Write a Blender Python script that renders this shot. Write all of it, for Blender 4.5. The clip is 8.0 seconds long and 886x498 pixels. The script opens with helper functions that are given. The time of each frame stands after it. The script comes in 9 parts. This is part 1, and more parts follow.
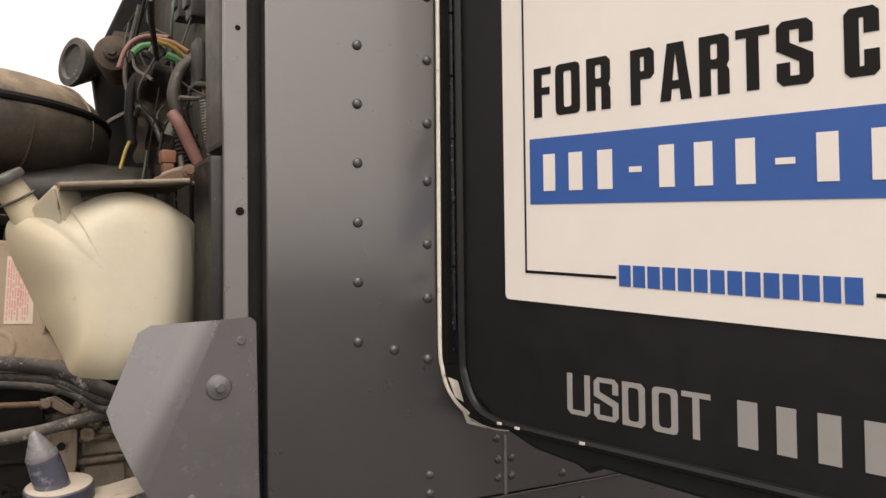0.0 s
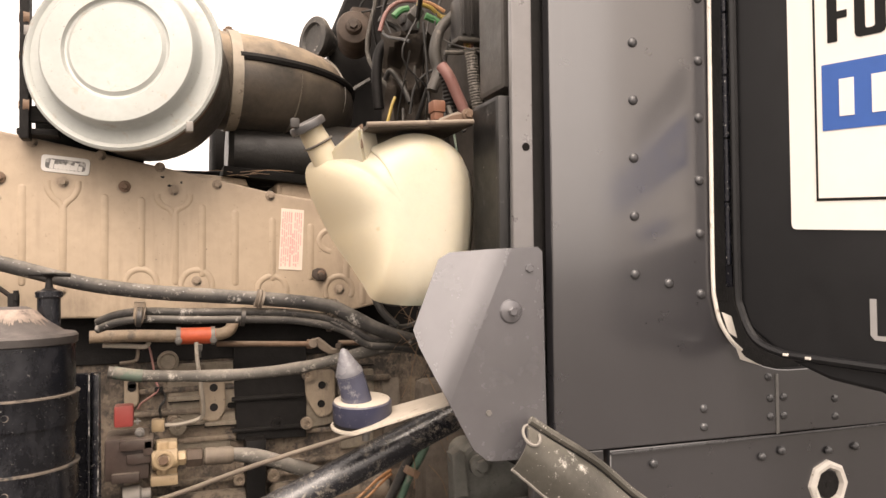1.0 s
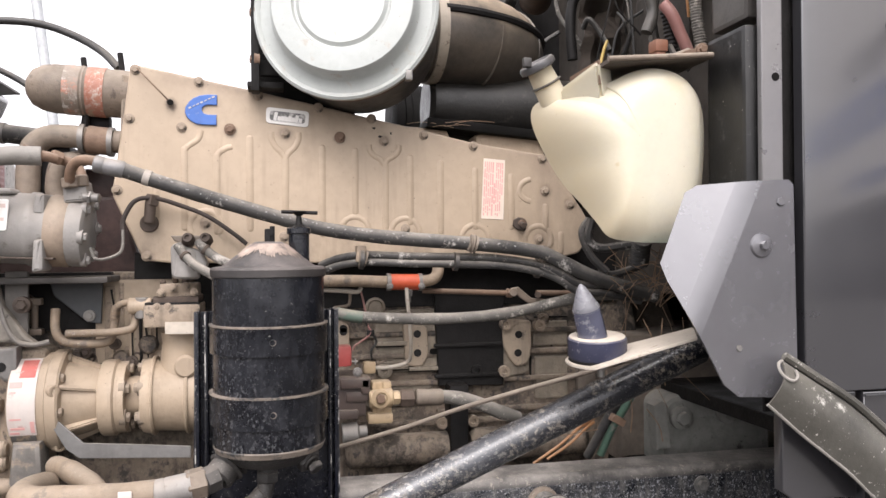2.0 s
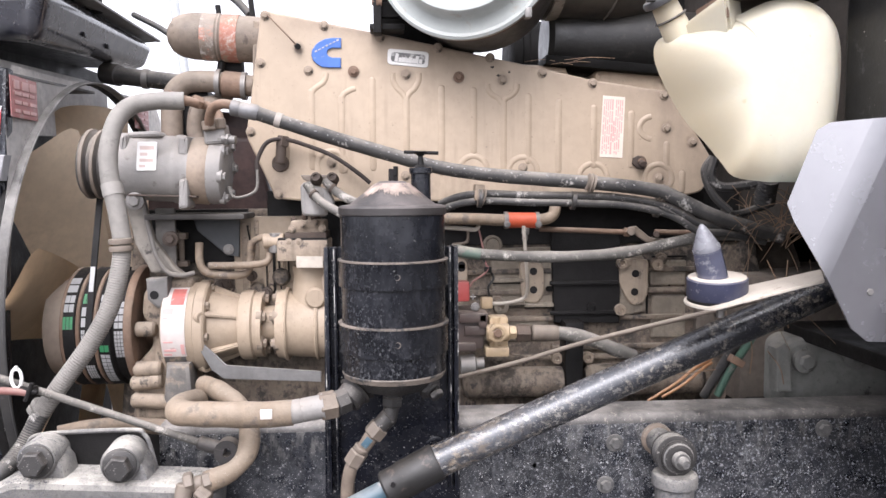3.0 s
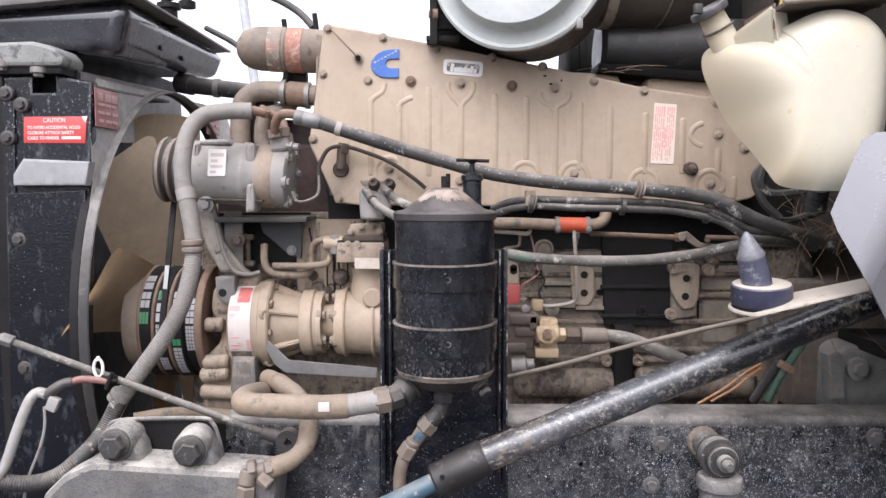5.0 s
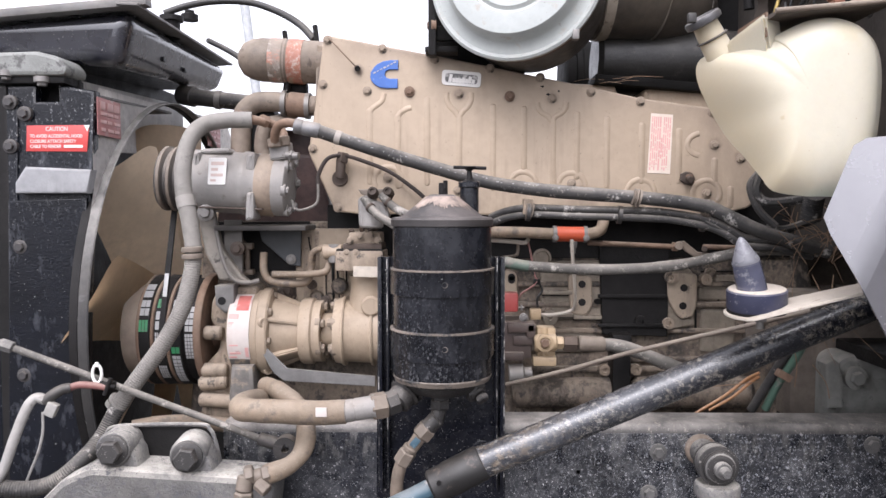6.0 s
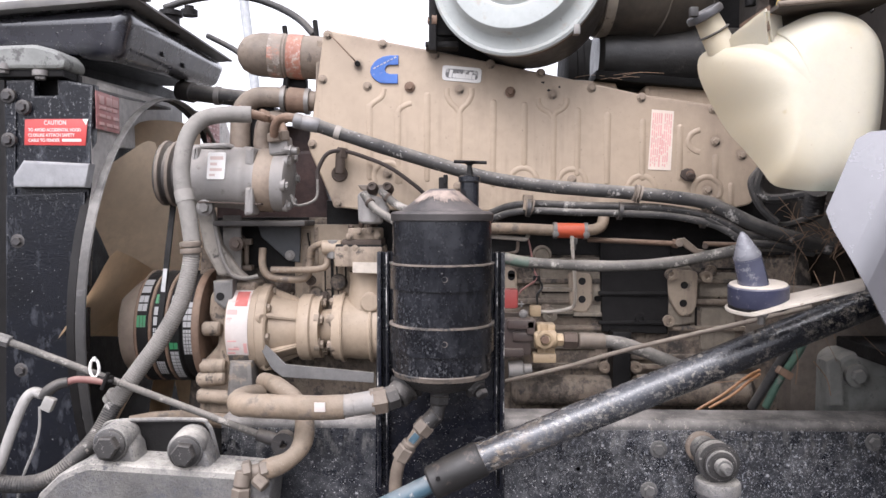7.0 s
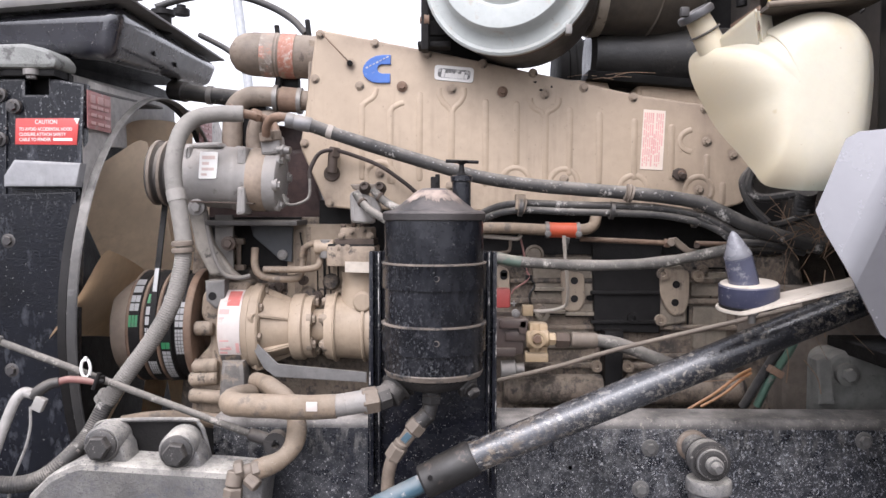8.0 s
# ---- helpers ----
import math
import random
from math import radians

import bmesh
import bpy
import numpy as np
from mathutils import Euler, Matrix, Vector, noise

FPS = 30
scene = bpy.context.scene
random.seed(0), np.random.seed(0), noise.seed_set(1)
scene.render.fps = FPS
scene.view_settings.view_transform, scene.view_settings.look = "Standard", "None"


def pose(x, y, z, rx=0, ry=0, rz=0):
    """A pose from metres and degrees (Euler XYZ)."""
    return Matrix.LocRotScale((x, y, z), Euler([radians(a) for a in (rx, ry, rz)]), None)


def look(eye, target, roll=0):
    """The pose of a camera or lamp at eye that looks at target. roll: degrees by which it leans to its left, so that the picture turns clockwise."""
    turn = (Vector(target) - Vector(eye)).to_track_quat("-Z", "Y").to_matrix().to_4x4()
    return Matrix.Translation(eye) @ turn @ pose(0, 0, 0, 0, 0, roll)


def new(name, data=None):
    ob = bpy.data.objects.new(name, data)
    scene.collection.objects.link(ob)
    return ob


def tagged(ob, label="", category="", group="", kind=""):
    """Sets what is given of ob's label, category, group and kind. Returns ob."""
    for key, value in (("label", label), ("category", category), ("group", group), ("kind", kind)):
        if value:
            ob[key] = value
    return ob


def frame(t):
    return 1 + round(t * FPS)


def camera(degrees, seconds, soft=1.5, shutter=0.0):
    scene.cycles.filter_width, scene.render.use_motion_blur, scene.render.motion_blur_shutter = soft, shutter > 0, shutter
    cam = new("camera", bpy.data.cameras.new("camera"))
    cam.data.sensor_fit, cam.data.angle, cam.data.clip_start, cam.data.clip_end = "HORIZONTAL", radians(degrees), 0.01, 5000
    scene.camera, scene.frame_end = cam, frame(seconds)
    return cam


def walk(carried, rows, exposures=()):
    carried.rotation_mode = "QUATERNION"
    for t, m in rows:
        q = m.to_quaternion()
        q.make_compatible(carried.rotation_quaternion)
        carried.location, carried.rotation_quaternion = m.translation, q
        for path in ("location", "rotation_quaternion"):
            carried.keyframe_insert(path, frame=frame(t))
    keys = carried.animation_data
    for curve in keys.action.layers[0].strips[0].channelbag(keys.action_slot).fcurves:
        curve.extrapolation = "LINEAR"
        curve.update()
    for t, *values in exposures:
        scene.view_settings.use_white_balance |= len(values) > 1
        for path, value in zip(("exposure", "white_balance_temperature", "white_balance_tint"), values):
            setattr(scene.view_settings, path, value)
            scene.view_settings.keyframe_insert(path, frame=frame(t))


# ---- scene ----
cam = camera(60.1, 8.0)
PATH = [
    (0, (0.352, 0.238, 1.754), (1.367, 1.961, 1.808), -0.7),
    (0.2, (0.305, 0.257, 1.741), (1.301, 1.991, 1.781), -0.8),
    (0.5, (0.253, 0.27, 1.701), (1.134, 2.065, 1.752), -0.7),
    (1, (0.145, 0.289, 1.659), (0.829, 2.168, 1.71), -0.6),
    (1.2, (0.102, 0.305, 1.643), (0.723, 2.206, 1.689), -0.5),
    (1.5, (0.036, 0.329, 1.621), (0.591, 2.249, 1.669), -0.6),
    (2, (-0.052, 0.337, 1.589), (0.366, 2.293, 1.598), -0.5),
    (2.2, (-0.059, 0.34, 1.579), (0.287, 2.31, 1.555), -0.5),
    (3.3, (-0.065, 0.293, 1.596), (0.003, 2.284, 1.424), -0.4),
    (3.5, (-0.062, 0.287, 1.595), (-0.024, 2.279, 1.422), -0.4),
    (4, (-0.057, 0.27, 1.603), (-0.061, 2.262, 1.426), -0.4),
    (4.5, (-0.053, 0.259, 1.608), (-0.083, 2.251, 1.435), -0.3),
    (6, (-0.039, 0.239, 1.583), (-0.081, 2.236, 1.479), -0.1),
    (6.5, (-0.042, 0.243, 1.574), (-0.089, 2.24, 1.474), 0.0),
    (7, (-0.041, 0.245, 1.57), (-0.08, 2.242, 1.471), 0.1),
    (7.5, (-0.035, 0.247, 1.566), (-0.068, 2.245, 1.468), 0.1),
    (8, (-0.037, 0.244, 1.569), (-0.061, 2.242, 1.47), 0.1),
]
EXPOSURES = [(0.0, 0.2, 7500, 15), (0.5, 0.7, 7700, 17), (1.0, 0.95, 7900, 18), (1.5, 1.03, 7300, 17), (2.0, 0.97, 6550, 15), (3.5, 1.27, 6150, 17), (4.0, 0.95, 6150, 17), (4.5, 0.9, 6150, 17), (8.0, 0.9, 6150, 17)]
walk(cam, [(t, look(eye, target, roll)) for t, eye, target, roll in PATH], EXPOSURES)

# ---- daylight: bright overcast ----
SUN_ELEVATION, SUN_ROTATION = radians(52), radians(194)
world = bpy.data.worlds.new("overcast_sky")
scene.world = world
world.use_nodes = True
wn, wl = world.node_tree.nodes, world.node_tree.links
sky = wn.new("ShaderNodeTexSky")
sky.sky_type, sky.sun_disc = "NISHITA", False
sky.sun_elevation, sky.sun_rotation = SUN_ELEVATION, SUN_ROTATION
sky.air_density, sky.dust_density = 1.0, 6.0
cloud = wn.new("ShaderNodeHueSaturation")
cloud.inputs["Saturation"].default_value = 0.12
cloud.inputs["Value"].default_value = 1.9
wl.new(sky.outputs[0], cloud.inputs["Color"])
veil = wn.new("ShaderNodeMix")
veil.data_type = "RGBA"
veil.inputs[0].default_value = 0.6
veil.inputs[7].default_value = (6.9, 7.0, 7.2, 1)
wl.new(cloud.outputs[0], veil.inputs[6])
wl.new(veil.outputs[2], wn["Background"].inputs["Color"])
wn["Background"].inputs["Strength"].default_value = 0.15

sun_data = bpy.data.lights.new("sun", "SUN")
sun_data.energy, sun_data.angle, sun_data.color = 0.7, radians(40), (1.0, 0.97, 0.93)
sun = new("sun", sun_data)
sun.matrix_world = look((-1.3, -3.8, 7.0), (0, 1.3, 1.5))


# ---- materials ----
def surface(name, color, rough=0.6, metal=0.0, vary=0.18, dust=0.0, dust_color=(0.42, 0.36, 0.29), speck=0.0,
            speck_color=(0.5, 0.47, 0.43), bump=0.15, grain=60.0, coat=0.0, worn=0.0, worn_color=(0.3, 0.28, 0.26), streak=0.0, blotch=7.0,
            through_light=0.0, drip=0.0, gloss=0.5, crust=0.0, crust_color=(0.5, 0.47, 0.43), waves=0.0, coat_ior=1.5, coat_rough=0.08, coarse=1.0):
    """A painted, cast, rubber or metal surface with broad stains, fine grain, settled dust, specks of dirt and worn spots."""
    m = bpy.data.materials.new(name)
    m.use_nodes = True
    nodes, links = m.node_tree.nodes, m.node_tree.links
    bsdf = nodes["Principled BSDF"]
    co = nodes.new("ShaderNodeTexCoord").outputs["Object"]
    mapping = nodes.new("ShaderNodeMapping")
    mapping.inputs["Scale"].default_value = (1, 1, 0.15) if streak else (1, 1, 1)
    links.new(co, mapping.inputs[0])

    def fog(scale, detail=3.0, roughness=0.6, source=None):
        n = nodes.new("ShaderNodeTexNoise")
        n.inputs["Scale"].default_value, n.inputs["Detail"].default_value, n.inputs["Roughness"].default_value = scale, detail, roughness
        links.new(source or co, n.inputs["Vector"])
        return n.outputs["Fac"]

    def span(value, a, b, c=0.0, d=1.0):
        n = nodes.new("ShaderNodeMapRange")
        for i, x in enumerate((a, b, c, d)):
            n.inputs[i + 1].default_value = x
        links.new(value, n.inputs[0])
        return n.outputs[0]

    def times(a, b):
        n = nodes.new("ShaderNodeMath")
        n.operation = "MULTIPLY"
        links.new(a, n.inputs[0])
        if isinstance(b, float):
            n.inputs[1].default_value = b
        else:
            links.new(b, n.inputs[1])
        return n.outputs[0]

    def blend(fac, a, b):
        n = nodes.new("ShaderNodeMix")
        n.data_type = "RGBA"
        links.new(fac, n.inputs[0])
        for socket, c in ((n.inputs[6], a), (n.inputs[7], b)):
            if isinstance(c, tuple):
                socket.default_value = (*c, 1)
            else:
                links.new(c, socket)
        return n.outputs[2]

    dark = tuple(c * (1 - vary) for c in color)
    light = tuple(min(1, c * (1 + vary)) for c in color)
    tone = blend(span(fog(blotch, 4, 0.6, mapping.outputs[0]), 0.3, 0.7), dark, light)
    tone = blend(span(fog(grain), 0.42, 0.72, 0, 0.45), tone, tuple(c * (1 - 1.6 * vary) for c in color))
    swing = min(0.1, 0.6 * vary)
    rough_value = span(fog(25, 4), 0.3, 0.7, max(0.03, rough - swing), min(1, rough + swing))
    if worn:
        wear = span(fog(28, 6, 0.7), 0.62 - 0.12 * worn, 0.7 - 0.12 * worn)
        tone = blend(wear, tone, worn_color)
    if drip:
        run = nodes.new("ShaderNodeMapping")
        run.inputs["Scale"].default_value = (1, 1, 0.09)
        links.new(co, run.inputs[0])
        runs = times(span(fog(45, 4, 0.6, run.outputs[0]), 0.52, 0.66), span(fog(5, 4), 0.42, 0.62))
        tone = blend(times(runs, float(drip)), tone, worn_color)
    if dust:
        normal = nodes.new("ShaderNodeNewGeometry").outputs["Normal"]
        split = nodes.new("ShaderNodeSeparateXYZ")
        links.new(normal, split.inputs[0])
        up = span(split.outputs[2], 0.0, 0.85, 0.14, 1.0)
        cover = times(times(up, span(fog(12, 6, 0.7), 0.3, 0.62)), float(dust))
        tone = blend(cover, tone, dust_color)
        add = nodes.new("ShaderNodeMath")
        add.operation, add.use_clamp = "MULTIPLY_ADD", True
        links.new(cover, add.inputs[0])
        add.inputs[1].default_value = 0.5
        links.new(rough_value, add.inputs[2])
        rough_value = add.outputs[0]
    if speck:
        patchy = span(fog(6, 7, 0.7), 0.42, 0.62, 0.12, 1)

        def spots(scale, share, size, edge):
            """Crisp droplets of different sizes, one in a share of the cells."""
            n = nodes.new("ShaderNodeTexVoronoi")
            n.inputs["Scale"].default_value, n.inputs["Randomness"].default_value = scale, 1.0
            wobble = nodes.new("ShaderNodeMixRGB")
            wobble.blend_type, wobble.inputs[0].default_value = "ADD", 0.9 / scale
            links.new(co, wobble.inputs[1])
            ragged = nodes.new("ShaderNodeTexNoise")
            ragged.inputs["Scale"].default_value = scale * 2.2
            links.new(co, ragged.inputs["Vector"])
            links.new(ragged.outputs["Color"], wobble.inputs[2])
            links.new(wobble.outputs[0], n.inputs["Vector"])
            split_n = nodes.new("ShaderNodeSeparateColor")
            links.new(n.outputs["Color"], split_n.inputs[0])
            reach = span(split_n.outputs[0], 1 - share, 1.0, 0.0, size)
            less = nodes.new("ShaderNodeMath")
            less.operation = "SUBTRACT"
            links.new(reach, less.inputs[0])
            links.new(n.outputs["Distance"], less.inputs[1])
            return span(less.outputs[0], 0.0, edge)

        tone = blend(times(times(spots(560, min(0.5, 0.09 * speck), 0.5, 0.12), span(patchy, 0, 1, 0.1, 1)), 0.7), tone, speck_color)
        tone = blend(times(times(spots(290, min(0.6, 0.13 * speck * coarse), 0.48, 0.1), patchy), 0.85), tone, speck_color)
        tone = blend(times(times(spots(130, min(0.5, 0.04 * speck * coarse), 0.42, 0.08), patchy), 0.7), tone, speck_color)
        mud = times(span(fog(34, 10, 0.8), 0.64 - 0.06 * speck, 0.84 - 0.06 * speck), patchy)
        tone = blend(times(mud, 0.2), tone, tuple(0.75 * c for c in speck_color))
    if crust:
        flakes = times(span(fog(75, 10, 0.82), 0.60 - 0.1 * crust, 0.66 - 0.1 * crust), span(fog(11, 5, 0.6), 0.42, 0.6))
        tone = blend(times(flakes, 0.9), tone, crust_color)
    links.new(tone, bsdf.inputs["Base Color"])
    links.new(rough_value, bsdf.inputs["Roughness"])
    bsdf.inputs["Metallic"].default_value = metal
    bsdf.inputs["Specular IOR Level"].default_value = gloss
    bsdf.inputs["Coat Weight"].default_value = coat
    bsdf.inputs["Coat Roughness"].default_value = coat_rough
    bsdf.inputs["Coat IOR"].default_value = coat_ior
    if through_light:
        bsdf.inputs["Subsurface Weight"].default_value = through_light
        bsdf.inputs["Subsurface Radius"].default_value = (0.05, 0.04, 0.025)
        bsdf.inputs["Subsurface Scale"].default_value = 0.5
    b = nodes.new("ShaderNodeBump")
    b.inputs["Strength"].default_value, b.inputs["Distance"].default_value = bump, 0.003
    links.new(fog(grain * 2.5, 5, 0.65), b.inputs["Height"])
    if waves:
        hand = nodes.new("ShaderNodeBump")
        hand.inputs["Strength"].default_value, hand.inputs["Distance"].default_value = waves, 0.02
        links.new(fog(5.5, 1.5, 0.4), hand.inputs["Height"])
        links.new(hand.outputs[0], b.inputs["Normal"])
    links.new(b.outputs[0], bsdf.inputs["Normal"])
    return m


def stain(m, color, strength, direction, start, full, scale=20.0, squeeze=(1, 1, 1), cut=(0.4, 0.62), ragged=0.03):
    """Lays a stain over a finished material: it grows along a direction of the thing from start to full, broken up by noise."""
    nodes, links = m.node_tree.nodes, m.node_tree.links
    socket = nodes["Principled BSDF"].inputs["Base Color"]
    under = socket.links[0].from_socket
    co = nodes.new("ShaderNodeTexCoord").outputs["Object"]
    dot = nodes.new("ShaderNodeVectorMath")
    dot.operation = "DOT_PRODUCT"
    dot.inputs[1].default_value = direction
    links.new(co, dot.inputs[0])
    mapping = nodes.new("ShaderNodeMapping")
    mapping.inputs["Scale"].default_value = squeeze
    links.new(co, mapping.inputs[0])
    fog = nodes.new("ShaderNodeTexNoise")
    fog.inputs["Scale"].default_value, fog.inputs["Detail"].default_value, fog.inputs["Roughness"].default_value = scale, 7, 0.68
    links.new(mapping.outputs[0], fog.inputs["Vector"])
    shift = nodes.new("ShaderNodeMath")
    shift.operation = "MULTIPLY_ADD"
    links.new(fog.outputs["Fac"], shift.inputs[0])
    shift.inputs[1].default_value = ragged
    links.new(dot.outputs["Value"], shift.inputs[2])
    fade = nodes.new("ShaderNodeMapRange")
    fade.interpolation_type = "SMOOTHSTEP"
    fade.inputs[1].default_value, fade.inputs[2].default_value = start, full
    if start > full:
        fade.inputs[1].default_value, fade.inputs[2].default_value, fade.inputs[3].default_value, fade.inputs[4].default_value = full, start, 1.0, 0.0
    links.new(shift.outputs[0], fade.inputs[0])
    spread = nodes.new("ShaderNodeMapRange")
    spread.inputs[1].default_value, spread.inputs[2].default_value, spread.inputs[4].default_value = cut[0], cut[1], strength
    links.new(fog.outputs["Fac"], spread.inputs[0])
    both = nodes.new("ShaderNodeMath")
    both.operation = "MULTIPLY"
    links.new(fade.outputs[0], both.inputs[0])
    links.new(spread.outputs[0], both.inputs[1])
    mix = nodes.new("ShaderNodeMix")
    mix.data_type = "RGBA"
    links.new(both.outputs[0], mix.inputs[0])
    links.new(under, mix.inputs[6])
    mix.inputs[7].default_value = (*color, 1)
    links.new(mix.outputs[2], socket)
    return m


def blot(m, color, strength, centers, radius, ragged=0.6, scale=60.0):
    """Ragged round stains about the given places on a finished material."""
    nodes, links = m.node_tree.nodes, m.node_tree.links
    socket = nodes["Principled BSDF"].inputs["Base Color"]
    co = nodes.new("ShaderNodeTexCoord").outputs["Object"]
    near = None
    for p in centers:
        d = nodes.new("ShaderNodeVectorMath")
        d.operation = "DISTANCE"
        d.inputs[1].default_value = p
        links.new(co, d.inputs[0])
        if near is None:
            near = d.outputs["Value"]
            continue
        least = nodes.new("ShaderNodeMath")
        least.operation = "MINIMUM"
        links.new(near, least.inputs[0])
        links.new(d.outputs["Value"], least.inputs[1])
        near = least.outputs[0]
    fog = nodes.new("ShaderNodeTexNoise")
    fog.inputs["Scale"].default_value, fog.inputs["Detail"].default_value, fog.inputs["Roughness"].default_value = scale, 6, 0.65
    links.new(co, fog.inputs["Vector"])
    edge = nodes.new("ShaderNodeMath")
    edge.operation = "MULTIPLY_ADD"
    links.new(fog.outputs["Fac"], edge.inputs[0])
    edge.inputs[1].default_value = radius * ragged * 2
    links.new(near, edge.inputs[2])
    fade = nodes.new("ShaderNodeMapRange")
    fade.interpolation_type = "SMOOTHSTEP"
    for i, x in enumerate((radius * (0.3 + ragged), radius * (1.0 + ragged), strength, 0.0)):
        fade.inputs[i + 1].default_value = x
    links.new(edge.outputs[0], fade.inputs[0])
    mix = nodes.new("ShaderNodeMix")
    mix.data_type = "RGBA"
    links.new(fade.outputs[0], mix.inputs[0])
    links.new(socket.links[0].from_socket, mix.inputs[6])
    mix.inputs[7].default_value = (*color, 1)
    links.new(mix.outputs[2], socket)
    return m


TAN = (0.375, 0.293, 0.212)
GREY_PAINT = surface("dark_grey_cab_paint", (0.032, 0.031, 0.035), 0.3, vary=0.05, bump=0.004, coat=1.0, coat_ior=1.9, coat_rough=0.13, grain=40, metal=0.2, gloss=0.8, waves=0.05, drip=0.05, worn_color=(0.1, 0.095, 0.09))
FLANGE_PAINT = surface("satin_grey_flange_paint", (0.18, 0.174, 0.175), 0.3, vary=0.06, bump=0.01, metal=0.3, gloss=0.8, drip=0.08, worn_color=(0.1, 0.095, 0.09))
BLACK_PAINT = surface("black_door_paint", (0.010, 0.010, 0.011), 0.38, vary=0.15, bump=0.02, dust=0.0, grain=40, gloss=0.35)
GUARD_PAINT = surface("grey_guard_paint", (0.13, 0.127, 0.136), 0.25, vary=0.08, bump=0.02, metal=0.35, worn_color=(0.16, 0.155, 0.15), gloss=0.9, coat=0.5, coat_ior=1.7, coat_rough=0.14, waves=0.12, drip=0.12)
ENGINE_TAN = surface("tan_engine_paint", TAN, 0.55, vary=0.14, dust=0.35, dust_color=(0.27, 0.215, 0.16), bump=0.2, speck=0.25, speck_color=(0.12, 0.09, 0.07), drip=0.4, worn_color=(0.13, 0.095, 0.07), crust=0.08, crust_color=(0.2, 0.15, 0.11))
ENGINE_DIRTY = surface("grimy_tan_engine_paint", (0.27, 0.21, 0.155), 0.7, vary=0.35, dust=0.5, worn=0.55, worn_color=(0.05, 0.04, 0.033), bump=0.4, drip=0.8, crust=0.35, crust_color=(0.06, 0.048, 0.04))
BLOCK_PAINT = surface("grimy_engine_block_paint", (0.195, 0.15, 0.112), 0.7, vary=0.5, dust=0.4, worn=0.75, worn_color=(0.04, 0.033, 0.03), bump=0.7, drip=1.0, crust=0.45, crust_color=(0.055, 0.044, 0.037), grain=45)
# black of oily metal, and of sheets that stand in for shade
OILY_AND_SHADE = surface("oily_and_shade_black", (0.010, 0.0092, 0.009), 0.6, vary=0.4, dust=0.05, bump=0.4, dust_color=(0.2, 0.17, 0.14), gloss=0.2)
BLACK_STEEL = surface("black_painted_steel", (0.006, 0.007, 0.012), 0.28, vary=0.25, dust=0.04, speck=1.6, bump=0.2, gloss=0.3, speck_color=(0.6, 0.58, 0.55), coarse=0.35)
RAIL_BLACK = surface("weathered_black_frame_paint", (0.0065, 0.008, 0.0135), 0.3, vary=0.4, dust=0.1, dust_color=(0.28, 0.27, 0.26), speck=3.4, bump=0.4, gloss=0.55, speck_color=(0.74, 0.73, 0.72), crust=0.25, crust_color=(0.5, 0.49, 0.48), coarse=0.5)
TUBE_BLACK = surface("scuffed_black_tube_paint", (0.006, 0.007, 0.011), 0.22, vary=0.25, dust=0.08, dust_color=(0.36, 0.34, 0.31), speck=2.2, bump=0.3, gloss=0.55, speck_color=(0.36, 0.34, 0.3), coat=0.2, crust=0.8, crust_color=(0.22, 0.195, 0.16), coarse=0.4)
CANISTER_BLACK = surface("glossy_black_canister_paint", (0.006, 0.007, 0.010), 0.24, vary=0.25, dust=0.06, dust_color=(0.36, 0.33, 0.3), speck=0.5, bump=0.12, worn=0.04, worn_color=(0.05, 0.05, 0.055), gloss=0.45, speck_color=(0.4, 0.39, 0.37), coarse=0.12)
RUBBER = surface("dusty_black_rubber", (0.014, 0.014, 0.015), 0.65, vary=0.3, dust=0.55, dust_color=(0.42, 0.38, 0.33), bump=0.3, worn=0.2, worn_color=(0.4, 0.38, 0.35), crust=0.25, crust_color=(0.34, 0.3, 0.26))
RUBBER_DUSTY = surface("grey_dusty_rubber", (0.085, 0.08, 0.072), 0.75, vary=0.3, dust=0.85, dust_color=(0.3, 0.27, 0.235), bump=0.35, worn=0.35, worn_color=(0.4, 0.37, 0.33), crust=0.6, crust_color=(0.36, 0.33, 0.29))
DUCT_RUBBER = surface("dusty_intake_rubber", (0.038, 0.034, 0.03), 0.36, vary=0.4, dust=1.0, dust_color=(0.38, 0.295, 0.21), bump=0.2)
LOOM = surface("dusty_corrugated_loom", (0.185, 0.172, 0.155), 0.7, vary=0.25, dust=0.45, dust_color=(0.36, 0.33, 0.29), bump=0.25, worn=0.25, worn_color=(0.13, 0.12, 0.11))
TAN_HOSE = surface("tan_painted_hose", (0.25, 0.187, 0.13), 0.65, vary=0.35, dust=0.45, dust_color=(0.33, 0.28, 0.225), worn=0.6, worn_color=(0.12, 0.095, 0.075), bump=0.4, drip=0.4, crust=0.35, crust_color=(0.33, 0.29, 0.24))
ALLOY = surface("dull_cast_aluminium", (0.25, 0.237, 0.224), 0.6, metal=0.15, vary=0.15, dust=0.6, dust_color=(0.36, 0.31, 0.26), bump=0.3, worn=0.2, worn_color=(0.16, 0.145, 0.13))
GALV = surface("galvanised_lid", (0.38, 0.4, 0.385), 0.42, metal=0.05, vary=0.1, dust=0.2, bump=0.05, worn=0.2, worn_color=(0.36, 0.34, 0.3), speck=0.3, speck_color=(0.2, 0.18, 0.15))
STEEL = surface("dull_steel", (0.2, 0.19, 0.18), 0.5, metal=0.45, vary=0.25, dust=0.35, bump=0.2)
RUSTY = surface("rusty_steel", (0.17, 0.105, 0.07), 0.75, metal=0.15, vary=0.4, dust=0.4, bump=0.4)
